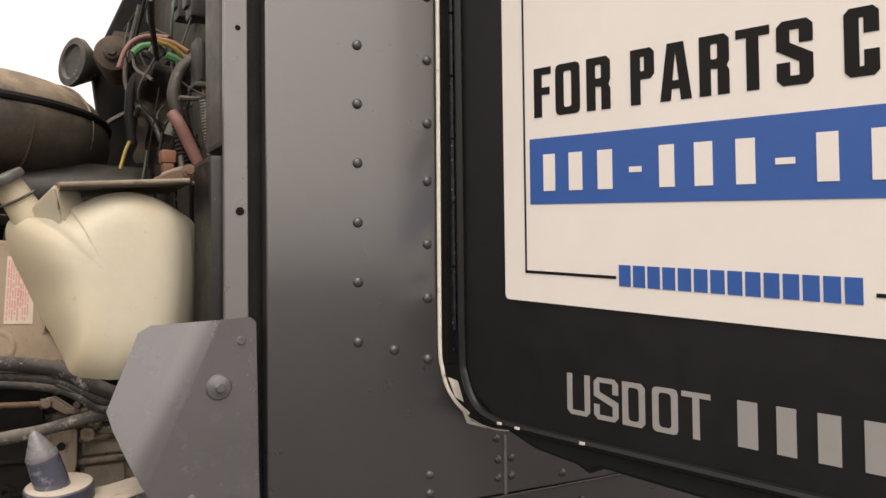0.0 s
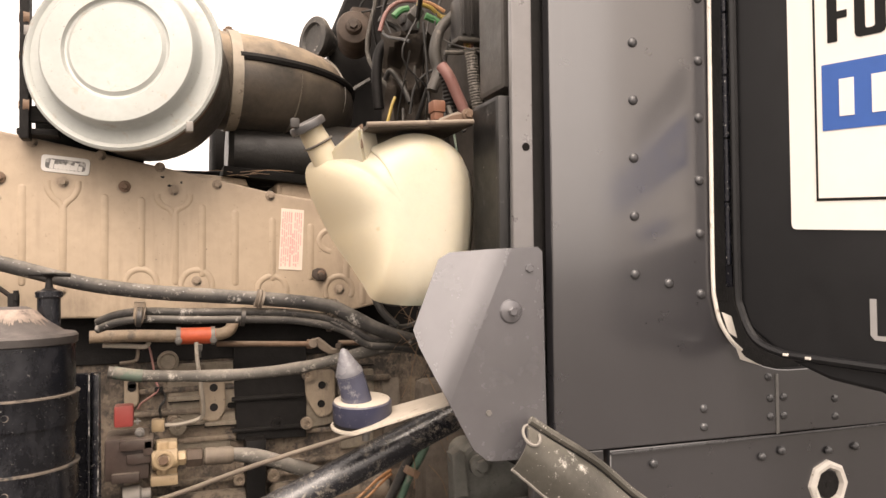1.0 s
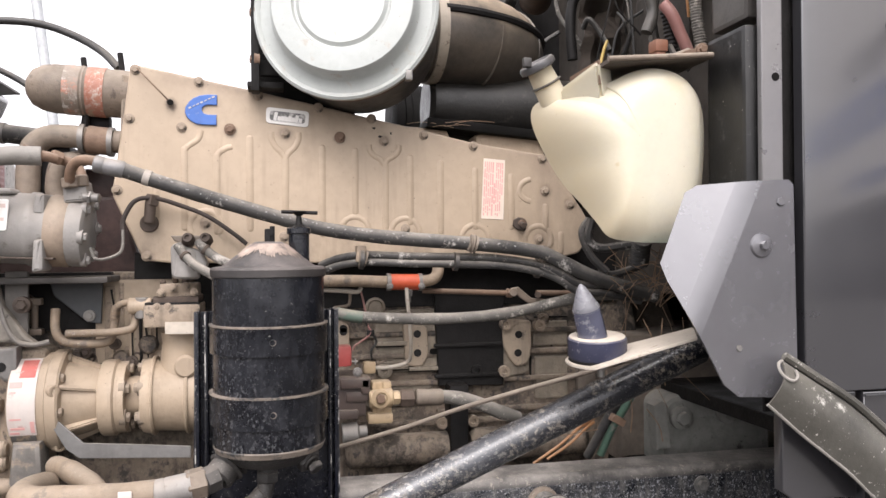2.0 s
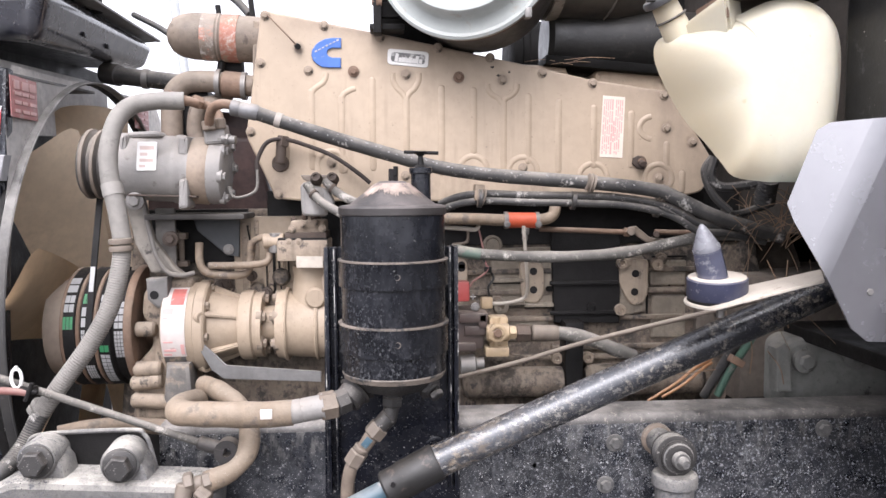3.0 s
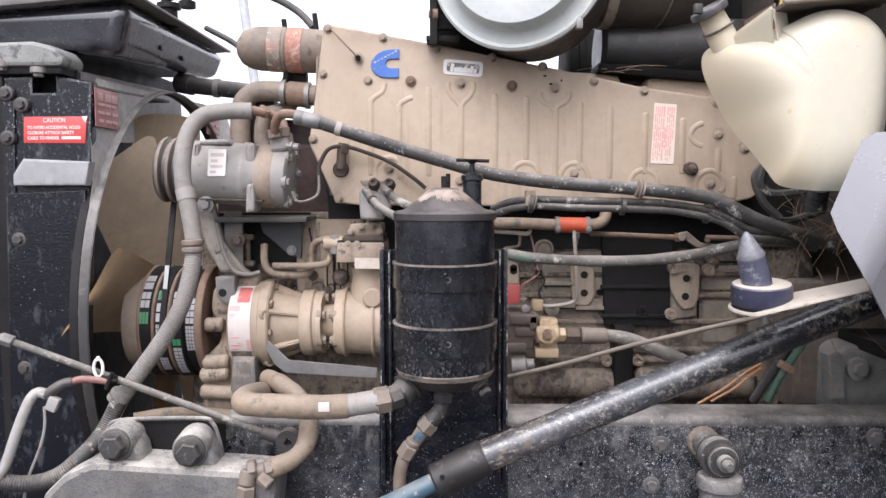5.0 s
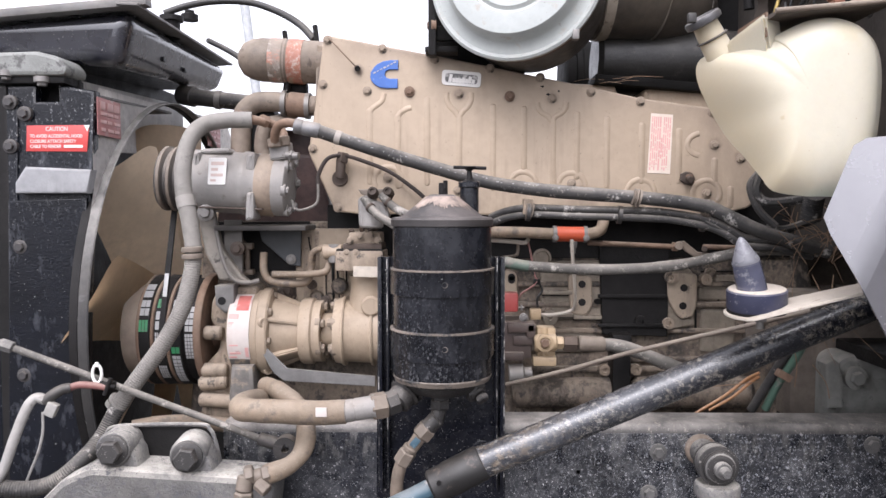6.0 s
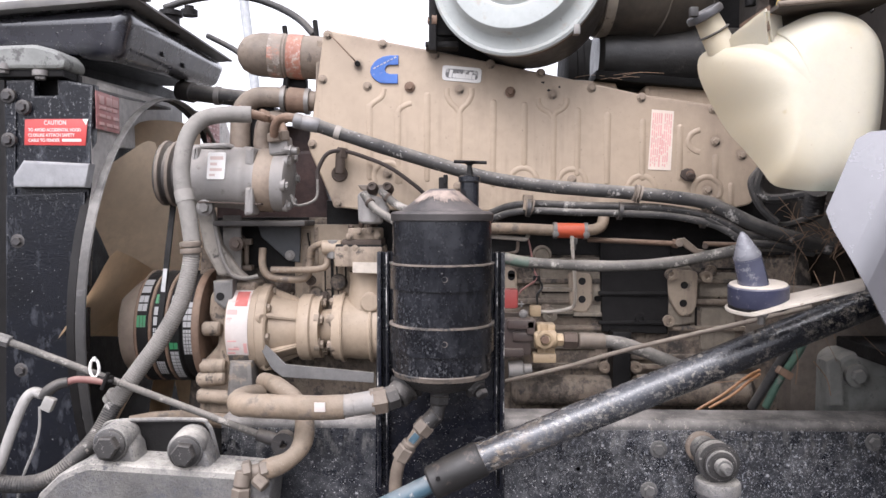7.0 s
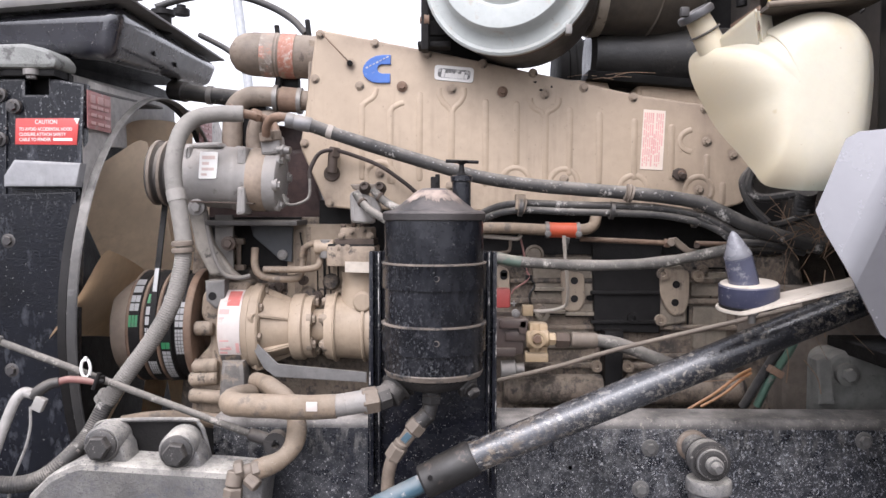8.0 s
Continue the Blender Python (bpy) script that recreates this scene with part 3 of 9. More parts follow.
def glyph(letter, w, h, stem, depth=0.0006):
    """A condensed poster letter w wide and h high with upright strokes stem wide, lower left corner at the origin, facing -y."""
    s, b, r = stem, stem * 0.72, 0.16 * w
    p, q = w - s, 0.45 * h

    def soft(x0, z0, x1, z1, k):
        return [(x0 + k, z0), (x1 - k, z0), (x1 - 0.3 * k, z0 + 0.3 * k), (x1, z0 + k), (x1, z1 - k), (x1 - 0.3 * k, z1 - 0.3 * k), (x1 - k, z1), (x0 + k, z1), (x0 + 0.3 * k, z1 - 0.3 * k), (x0, z1 - k), (x0, z0 + k), (x0 + 0.3 * k, z0 + 0.3 * k)]

    hole = soft(s, b, p, h - b, 0.25 * (p - s))
    loop = soft(s, q + b, p, h - b, 0.2 * (p - s))
    bowl = [(w - r, q), (w, q + r), (w, h - r), (w - r, h), (0, h)]
    shapes = {
        "F": [[(0, 0), (s, 0), (s, q), (w * 0.92, q), (w * 0.92, q + b), (s, q + b), (s, h - b), (w, h - b), (w, h), (0, h)]],
        "O": [soft(0, 0, w, h, r), hole],
        "P": [[(0, 0), (s, 0), (s, q)] + bowl, loop],
        "R": [[(0, 0), (s, 0), (s, q), (p, q - 0.02 * h), (p, 0), (w, 0), (w, q - r * 0.7), (w - r * 0.5, q + 0.02 * h), (w, q + 0.02 * h + r), (w, h - r), (w - r, h), (0, h)], soft(s, q + b, p, h - b, 0.2 * (p - s))],
        "A": [[(0, 0), (s, 0), (s * 1.12, 0.2 * h), (w - s * 1.12, 0.2 * h), (p, 0), (w, 0), (w * 0.76, h), (w * 0.24, h)], [(s * 1.18, 0.2 * h + b), (w - s * 1.18, 0.2 * h + b), (w * 0.5, h - b)]],
        "T": [[(w / 2 - s / 2, 0), (w / 2 + s / 2, 0), (w / 2 + s / 2, h - b), (w, h - b), (w, h), (0, h), (0, h - b), (w / 2 - s / 2, h - b)]],
        "S": [[(w, 0.64 * h), (p, 0.64 * h), (p, h - b), (s, h - b), (s, 0.66 * h), (w, 0.46 * h), (w, r), (w - r, 0), (r, 0), (0, r), (0, 0.36 * h), (s, 0.36 * h), (s, b), (p, b), (p, 0.35 * h), (0, 0.55 * h), (0, h - r), (r, h), (w - r, h), (w, h - r)]],
        "C": [[(w, 0.62 * h), (p, 0.62 * h), (p, h - b), (s, h - b), (s, b), (p, b), (p, 0.38 * h), (w, 0.38 * h), (w, r), (w - r, 0), (r, 0), (0, r), (0, h - r), (r, h), (w - r, h), (w, h - r)]],
        "U": [[(0, h), (0, r), (r, 0), (w - r, 0), (w, r), (w, h), (p, h), (p, b), (s, b), (s, h)]],
        "D": [[(0, 0), (w - r, 0), (w, r), (w, h - r), (w - r, h), (0, h)], hole],
    }
    curve = bpy.data.curves.new("letter", "CURVE")
    curve.dimensions, curve.fill_mode = "2D", "BOTH"
    for line in shapes[letter]:
        sp = curve.splines.new("POLY")
        sp.points.add(len(line) - 1)
        for point, (x, z) in zip(sp.points, line):
            point.co = (x, z, 0, 1)
        sp.use_cyclic_u = True
    ob = bpy.data.objects.new("letter", curve)
    scene.collection.objects.link(ob)
    me = bpy.data.meshes.new_from_object(ob.evaluated_get(bpy.context.evaluated_depsgraph_get()))
    bpy.data.objects.remove(ob)
    bpy.data.curves.remove(curve)
    bm = bmesh.new()
    bm.from_mesh(me)
    bpy.data.meshes.remove(me)
    for v in bm.verts:
        v.co = Vector((v.co.x, 0, v.co.y))
    out = bmesh.ops.extrude_face_region(bm, geom=bm.faces[:])
    bmesh.ops.translate(bm, vec=(0, -depth, 0), verts=[v for v in out["geom"] if isinstance(v, bmesh.types.BMVert)])
    bmesh.ops.recalc_face_normals(bm, faces=bm.faces[:])
    return bm


# ---- setting ----
ground = bmesh.new()
bmesh.ops.create_grid(ground, x_segments=60, y_segments=60, size=400)
for v in ground.verts:
    v.co.z = 0.12 + 0.02 * noise.noise(v.co * 0.15)
single("ground", ground, GROUND, "compacted grey-brown gravel yard", "ground", kind="structure")

# ---- cab ----
# the cab's side toes in towards the hood: drawn flat at WALL_Y, then laid onto the slanted plane
WALL_Y, TOE_IN = 1.293, 0.0975
SIGHT = Vector((0.2, 0.28, 1.69))


def seat(v):
    """The place on the slanted cab side that belongs to a place drawn on the flat one."""
    d = v - SIGHT
    flat_d = Vector((d.x, WALL_Y - SIGHT.y, d.z))
    k = (1.285 + TOE_IN * (0.943 - SIGHT.x) - SIGHT.y) / (flat_d.y + TOE_IN * flat_d.x)
    return SIGHT + flat_d * k + Vector((0, v.y - WALL_Y, 0))


def seated(ob):
    for v in ob.data.vertices:
        v.co = seat(v.co)
    return ob


cab = thing("truck_cab", "dark grey riveted truck cab side with open door", "truck cab")
corner = [(1.12 - 0.148 * math.sin(a), WALL_Y, 1.61 - 0.125 * math.cos(a)) for a in [radians(d) for d in range(0, 91, 10)]]
side = plate([(0.682, WALL_Y, 1.386), (2.3, WALL_Y, 1.372), (2.3, WALL_Y, 1.485)] + corner + [(0.976, WALL_Y, 2.9), (0.682, WALL_Y, 2.9)], 0.022, 0.002)
panel = seated(part("side_panel", side, GREY_PAINT, cab))
seated(part("lower_panel", plate([(0.777, WALL_Y + 0.004, 0.7), (2.3, WALL_Y + 0.004, 0.7), (2.3, WALL_Y + 0.004, 1.37), (0.777, WALL_Y + 0.004, 1.382)], 0.02, 0.002), GREY_PAINT, cab))
seated(part("lower_filler_panel", plate([(0.652, WALL_Y + 0.012, 1.245), (0.668, WALL_Y + 0.012, 1.232), (0.771, WALL_Y + 0.012, 1.228), (0.771, WALL_Y + 0.012, 1.382), (0.652, WALL_Y + 0.012, 1.383)], 0.02, 0.002), GREY_PAINT, cab))
part("front_flange", plate([(0.634, 1.326, 1.386), (0.669, 1.326, 1.386), (0.669, 1.326, 2.9), (0.637, 1.326, 2.9)], 0.012, 0.002), FLANGE_PAINT, cab)
part("seam_backing", box((0.675, 1.345, 2.1), (0.06, 0.006, 1.5), 0.001), OILY_AND_SHADE, cab, "dark gap behind the panel seam")
part("roof", box((1.55, 2.2, 2.91), (1.8, 1.9, 0.03), 0.01), GREY_PAINT, cab)
part("rear_panel", box((2.32, 2.2, 2.1), (0.03, 1.85, 1.6), 0.005), GREY_PAINT, cab)
part("floor_pan", box((1.55, 2.2, 1.28), (1.5, 1.8, 0.03), 0.005), OILY_AND_SHADE, cab)
# black sheet added behind the door opening for the unlit interior
part("inner_panel", box((1.5, 1.42, 2.0), (1.5, 0.02, 1.5), 0.002), OILY_AND_SHADE, cab, "dark sheet standing in for the unlit cab interior")
hole = lathe([(0.0, 0), (0.0062, 0), (0.0062, 0.0012), (0, 0.0012)], (0.657, 1.3262, 1.841), (0, -1, 0), 16)
part("bolt_hole", hole, SHADE_BLACK, cab, "round open bolt hole")
hole = lathe([(0.0, 0), (0.004, 0), (0.004, 0.0012), (0, 0.0012)], (0.655, 1.3262, 2.105), (0, -1, 0), 16)
part("bolt_hole", hole, SHADE_BLACK, cab)
rivet_me = finish(lathe([(0.0078, -0.002), (0.0078, 0.0006), (0.0073, 0.0026), (0.0054, 0.0043), (0.0027, 0.0051), (0, 0.0053)], (0, 0, 0), (0, -1, 0), 14))
rivet_me.materials.append(RIVET_PAINT)
small_rivet_me = finish(lathe([(0.0068, -0.002), (0.0068, 0.0006), (0.006, 0.0024), (0.0035, 0.0038), (0, 0.0042)], (0, 0, 0), (0, -1, 0), 12))
small_rivet_me.materials.append(RIVET_PAINT)


def rivet(x, z, me=rivet_me):
    ob = part("rivet", me, GREY_PAINT, panel)
    ob.location = seat(Vector((x, WALL_Y, z)))
    ob.rotation_euler = (0, 0, -math.atan(TOE_IN))


for k in range(10):
    rivet(0.824 + 0.0004 * k, 1.647 + 0.0896 * k)
for x, z in ((0.945, 1.614), (0.9455, 1.710), (0.946, 1.795), (0.947, 1.895), (0.948, 1.987), (0.949, 2.088), (0.950, 2.19), (0.951, 2.29), (0.885, 1.632)):
    rivet(x, z)
for x, z in ((0.946, 1.433), (0.946, 1.404), (1.075, 1.475), (1.078, 1.44), (1.078, 1.41), (1.105, 1.44), (1.105, 1.41), (1.215, 1.43), (1.215, 1.40)):
    rivet(x, z, small_rivet_me)
for x, z in ((0.852, 1.376), (1.06, 1.366), (1.10, 1.372), (1.20, 1.363), (1.26, 1.365)):
    rivet(x, z - 0.02, small_rivet_me)
# drip rail over the lower seam
seated(part("seam_strip", box((1.5, WALL_Y - 0.001, 1.378), (1.45, 0.003, 0.004), 0.001), RIVET_PAINT, cab))
# weather strip round the door opening
strip_line = [(0.967, WALL_Y - 0.006, 2.9), (0.967, WALL_Y - 0.006, 2.3), (0.964, WALL_Y - 0.006, 1.75), (0.964, WALL_Y - 0.006, 1.63)] + [
    (1.115 - 0.148 * math.sin(a), WALL_Y - 0.006, 1.61 - 0.118 * math.cos(a)) for a in [radians(d) for d in (85, 70, 55, 42)]]
seated(part("weather_strip", tube(strip_line, 0.0033, 8), WHITE_SEAL, cab, "torn dirty white rubber weather strip"))
part("jamb", box((0.99, 1.325, 2.25), (0.03, 0.05, 1.3), 0.003), OILY_AND_SHADE, cab, "dark door jamb")
# tail light hole in the lower panel
lamp_hole = seated(part("lamp_socket", lathe([(0.0, -0.006), (0.024, -0.006), (0.027, 0.0), (0.030, 0.008), (0.036, 0.009), (0.041, 0.005), (0.042, -0.003)], (1.1983, 1.297, 1.2862), (0, -1, 0), 8), WHITE_SEAL, cab, "cream eight-sided lamp socket rim"))
seated(part("socket_core", lathe([(0.0, 0.004), (0.006, 0.004), (0.008, 0.0), (0.018, 0.0005), (0.023, 0.003)], (1.1983, 1.297, 1.2862), (0, -1, 0), 16), OILY_AND_SHADE, lamp_hole))
seated(part("sealant_strip", box((1.0915, WALL_Y - 0.0008, 1.43), (0.006, 0.002, 0.098), 0.0006), surface("grey_sealant", (0.12, 0.116, 0.11), 0.6, vary=0.2), cab, "bead of grey sealant over a joint"))
seated(part("torn_seal", slab([(0.975, WALL_Y - 0.012, 1.585), (0.992, WALL_Y - 0.014, 1.578), (1.004, WALL_Y - 0.012, 1.543), (0.99, WALL_Y - 0.009, 1.552)], (0, 0.0015, 0), 0.0004), WHITE_SEAL, cab, "torn flap of white weather strip"))
seated(part("torn_seal", slab([(1.0, WALL_Y - 0.012, 1.532), (1.018, WALL_Y - 0.013, 1.512), (1.05, WALL_Y - 0.012, 1.496), (1.012, WALL_Y - 0.009, 1.508)], (0, 0.0015, 0), 0.0004), WHITE_SEAL, cab))

# cab front: firewall and cowl
wall = thing("firewall", "dusty dark brown cab firewall behind the engine", "firewall")
part("panel", box((0.735, 2.05, 2.1), (0.02, 1.2, 1.2), 0.004), FIREWALL, wall)
part("cowl_edge", plate([(0.5683, 2.38, 2.2873), (0.6848, 2.38, 2.5711), (0.8087, 2.38, 2.595), (0.8068, 2.38, 1.9892), (0.6084, 2.38, 1.9803)], 0.03, 0.006), OILY_AND_SHADE, wall)
part("black_side_box", box((0.642, 1.395, 1.735), (0.046, 0.105, 0.375), 0.008), SATIN_BLACK, wall, "black upright steel box")
part("upper_side_box", box((0.662, 1.42, 2.25), (0.04, 0.1, 0.62), 0.008), surface("dusty_grey_pillar", (0.055, 0.05, 0.046), 0.5, vary=0.35, dust=0.2, worn=0.3, worn_color=(0.025, 0.023, 0.022), drip=0.5), wall, "dusty grey pillar")
for y, z, sy, sz in ((1.75, 2.05, 0.22, 0.16), (1.98, 1.86, 0.3, 0.2), (2.1, 2.15, 0.18, 0.1)):
    part("pressed_rib", box((0.715, y, z), (0.03, sy, sz), 0.012), FIREWALL, wall)

# ---- door, swung open ----
door = thing("cab_door", "glossy black cab door swung wide open with white sign", "truck door")
door.matrix_basis = pose(0.98, 1.265, 0, 0, 0, -78.5)
door["turned"] = 1
skin = plate([(0.012, 0, 1.62), (0.03, 0, 1.565), (0.075, 0, 1.533), (0.11, 0, 1.515), (0.16, 0, 1.498), (0.23, 0, 1.490), (0.25, 0, 1.482), (0.27, 0, 1.492), (0.95, 0, 1.452), (0.95, 0, 2.9), (0.012, 0, 2.9)], 0.045, 0.006)
part("skin", skin, BLACK_PAINT, door)
part("lower_edge_trim", tube([(0.016, -0.004, 2.3), (0.016, -0.004, 1.9), (0.016, -0.004, 1.64), (0.022, -0.004, 1.59), (0.045, -0.004, 1.548), (0.085, -0.004, 1.531), (0.15, -0.004, 1.526), (0.5, -0.004, 1.514), (0.95, -0.004, 1.498)], 0.0065, 8), BLACK_PAINT, door, "chipped black edge trim")
hinge = part("piano_hinge", box((-0.004, 0.004, 2.25), (0.012, 0.006, 1.25), 0.001), BLACK_STEEL, door, "long black piano hinge")
for k in range(12):
    part("knuckle", rod((0, -0.003, 1.66 + 0.1 * k), (0, -0.003, 1.757 + 0.1 * k), 0.0045, 10), BLACK_STEEL, hinge)
for s, z in ((0.10, 1.529), (0.135, 1.527), (0.25, 1.524)):
    part("paint_chip", box((s, -0.0105, z), (0.009, 0.002, 0.004), 0.0008), WHITE_SEAL, door, "bare chipped paint")

sign = thing("magnetic_sign", "white vinyl dealer sign with black and blue lettering", "sign")
sign.matrix_basis = pose(0.98, 1.265, 0, 0, 0, -78.5)
sign["turned"] = 1
SLANT = Matrix(((1, 0, 0, 0), (0, 1, 0, 0), (-0.058, 0, 1, 0.058 * 0.109), (0, 0, 0, 1)))


def flat(s0, z0, s1, z1, y, depth=0.0006, round_=0.0):
    """A thin printed patch on the door, in metres from the hinge and up."""
    return moved(plate([(s0, y, z1), (s0, y, z0), (s1, y, z0), (s1, y, z1)], depth, 0, round_), m=SLANT)


part("sheet", flat(0.109, 1.7105, 0.90, 2.6, -0.0028, 0.0016, 0.008), SIGN_WHITE, sign)
part("blue_band", flat(0.1605, 1.848, 0.90, 1.940, -0.0036), SIGN_BLUE, sign)
for s0, z0, s1, z1 in ((0.149, 1.7505, 0.152, 2.55), (0.149, 1.7505, 0.303, 1.7545), (0.607, 1.7505, 0.88, 1.7545)):
    part("border_line", flat(s0, z0, s1, z1, -0.0036), SIGN_BLACK, sign)
BOLD = (("F", 0.1701, 0.2009), ("O", 0.2089, 0.2505), ("R", 0.2617, 0.2993), ("P", 0.33, 0.364), ("A", 0.3719, 0.414), ("R", 0.4241, 0.4608), ("T", 0.4688, 0.5072), ("S", 0.5146, 0.5529), ("C", 0.5833, 0.6161))


for letter, s0, s1 in BOLD:
    part("letter", moved(glyph(letter, s1 - s0, 0.0695, 0.0142), m=SLANT @ Matrix.Translation((s0, -0.003, 1.9695))), SIGN_BLACK, sign, "bold black letter")
# number and web address as plain bars
for s0, s1, z0, z1 in ((0.179, 0.213, 1.866, 1.917), (0.223, 0.260, 1.866, 1.917), (0.270, 0.308, 1.866, 1.917), (0.326, 0.344, 1.886, 1.893), (0.362, 0.396, 1.866, 1.917), (0.408, 0.446, 1.866, 1.917),
                       (0.459, 0.496, 1.866, 1.917), (0.511, 0.532, 1.886, 1.893), (0.547, 0.583, 1.866, 1.917), (0.599, 0.638, 1.866, 1.917), (0.655, 0.694, 1.866, 1.917), (0.71, 0.75, 1.866, 1.917)):
    trim = 0.2 * (s1 - s0) if z1 - z0 > 0.02 else 0
    part("number_bar", flat(s0 + trim, z0, s1 - trim, z1, -0.0044, 0.0008), SIGN_WHITE, sign)
for k in range(14):
    s0 = 0.3075 + 0.0208 * k
    part("address_bar", flat(s0, 1.742, s0 + 0.0172, 1.769, -0.0036), SIGN_BLUE, sign)
SLOPE = Matrix(((1, 0, 0, 0), (0, 1, 0, 0), (-0.033, 0, 1, 0.033 * 0.22), (0, 0, 0, 1)))
for letter, s0, s1 in (("U", 0.2189, 0.2567), ("S", 0.2631, 0.3011), ("D", 0.3071, 0.3403), ("O", 0.3507, 0.3855), ("T", 0.3908, 0.4277)):
    part("letter", moved(glyph(letter, s1 - s0, 0.0545, 0.0088), m=SLOPE @ Matrix.Translation((s0, -0.0005, 1.5585))), LETTER_GREY, door, "grey vinyl letter")
for s0, s1 in ((0.454, 0.489), (0.498, 0.531), (0.541, 0.576), (0.586, 0.62), (0.63, 0.665), (0.675, 0.71)):
    s0, s1 = s0 + 0.006, s1 - 0.006
    part("number_bar", moved(plate([(s0, -0.001, 1.612), (s0, -0.001, 1.5605), (s1, -0.001, 1.5605), (s1, -0.001, 1.612)], 0.0008, 0), m=SLOPE), LETTER_GREY, door)

# ---- grey guard plate on the cab corner ----
guard = thing("guard_plate", "bent grey painted steel guard plate", "guard plate")
bm = bmesh.new()
flat = [(0.607, 1.318, 1.687), (0.668, 1.318, 1.690), (0.676, 1.318, 1.683), (0.68, 1.318, 1.386), (0.66, 1.318, 1.376), (0.585, 1.318, 1.380), (0.562, 1.318, 1.398), (0.516, 1.318, 1.485)]
wing = [(0.607, 1.318, 1.687), (0.516, 1.318, 1.485), (0.492, 1.345, 1.545), (0.485, 1.352, 1.57), (0.525, 1.352, 1.672), (0.540, 1.345, 1.682)]
vs = {}
for poly in (flat, wing):
    bm.faces.new([vs.setdefault(p, bm.verts.new(p)) if p not in vs else vs[p] for p in poly])
bend = [e for e in bm.edges if len(e.link_faces) == 2]
bmesh.ops.bevel(bm, geom=bend, offset=0.017, segments=3, affect="EDGES", profile=0.5)
bmesh.ops.recalc_face_normals(bm, faces=bm.faces[:])
bmesh.ops.solidify(bm, geom=bm.faces[:], thickness=0.004)
part("sheet", bm, GUARD_PAINT, guard)
washer = part("washer", lathe([(0.019, -0.002), (0.019, 0.002), (0.016, 0.006), (0.006, 0.008), (0, 0.008)], (0.623, 1.317, 1.595), (0, -1, 0), 24), GUARD_PAINT, guard, "large domed washer")
bolt(guard, (0.623, 1.309, 1.595), size=0.006, material=GUARD_PAINT, washer=False)
bolt(guard, (0.654, 1.317, 1.658), size=0.006, material=GUARD_PAINT)
bolt(guard, (0.586, 1.317, 1.449), size=0.0045, material=STEEL)

# ---- coolant tank ----
tank = thing("coolant_tank", "milky white plastic coolant surge tank", "coolant tank")
front_line = [Vector(p) for p in ((0.4258, 1.42, 1.8387), (0.4221, 1.42, 1.8325), (0.4202, 1.42, 1.8256), (0.4192, 1.42, 1.817), (0.4209, 1.42, 1.8068), (0.4244, 1.42, 1.7915), (0.4297, 1.42, 1.7728), (0.4404, 1.42, 1.7387), (0.4493, 1.42, 1.7088), (0.4583, 1.42, 1.6788), (0.4672, 1.42, 1.6487), (0.472, 1.42, 1.6235), (0.482, 1.42, 1.6055), (0.5136, 1.42, 1.6015), (0.5568, 1.42, 1.603), (0.583, 1.42, 1.6214), (0.5929, 1.42, 1.6754), (0.5994, 1.42, 1.7329), (0.6001, 1.42, 1.7947), (0.5927, 1.42, 1.8316), (0.5755, 1.42, 1.8556), (0.5497, 1.42, 1.8686), (0.5212, 1.42, 1.8727), (0.4882, 1.42, 1.8678), (0.4508, 1.42, 1.8508))]
side_line = [Vector(p) for p in ((0.4425, 1.475, 1.8537), (0.4171, 1.495, 1.848), (0.4014, 1.53, 1.8436), (0.3867, 1.58, 1.8454), (0.3727, 1.59, 1.8352), (0.3695, 1.59, 1.8147), (0.3772, 1.575, 1.7816), (0.4, 1.545, 1.7259), (0.4138, 1.52, 1.6919), (0.427, 1.5, 1.665), (0.4405, 1.475, 1.6351), (0.452, 1.465, 1.6105), (0.49, 1.465, 1.6025))]
side_line += [p + Vector((0, 0.05, 0)) for p in front_line[13:]]
front_line = spline(front_line + front_line[:1], 4)[:-1]
side_line = spline(side_line + side_line[:1], 4)[:-1]
mid = sum(front_line, Vector()) / len(front_line)
back = Vector((0.06, 0.06, 0))
bm = bmesh.new()
mid.y = 1.408
layers = [[mid.copy()]]
# one corner swings back towards the engine in a broad soft shoulder; tighter edges elsewhere
count = len(side_line)
ease = [min(1.0, max(0.0, (0.475 - q.x) / 0.1)) for q in side_line]
ease = [e * e * (3 - 2 * e) for e in ease]
ease = [sum(ease[(i + k) % count] for k in range(-5, 6)) / 11 for i in range(count)]
for q, e in zip(side_line, ease):
    q.y = 1.432 + 0.15 * e
SHOULDER = [6.0 - 3.0 * e for e in ease]
SHOULDER = [sum(SHOULDER[(i + k) % count] for k in range(-8, 9)) / 17 for i in range(count)]
for k in range(1, 19):
    s = 1 - (1 - k / 18) ** 1.7
    layers.append([Vector((mid.x + (q.x - mid.x) * s, mid.y + (q.y - mid.y) * s ** n, mid.z + (q.z - mid.z) * s)) for q, n in zip(side_line, SHOULDER)])
layers.append([q + back * 0.25 + (mid - q) * 0.02 for q in side_line])
layers.append([q + back + (mid + Vector((0, 0.2, 0)) - q) * 0.12 for q in side_line])
layers.append([mid + Vector((0.04, 0.24, 0))])
rings = [[bm.verts.new(p) for p in ring] for ring in layers]
for a, b in zip(rings, rings[1:]):
    n = max(len(a), len(b))
    for i in range(n):
        j = (i + 1) % n
        bm.faces.new((a[0], b[i], b[j]) if len(a) == 1 else ((a[i], a[j], b[0]) if len(b) == 1 else (a[i], a[j], b[j], b[i])))
bmesh.ops.recalc_face_normals(bm, faces=bm.faces[:])
grade = TANK.node_tree.nodes
tie_up = TANK.node_tree.links
bsdf_in = grade["Principled BSDF"].inputs["Base Color"]
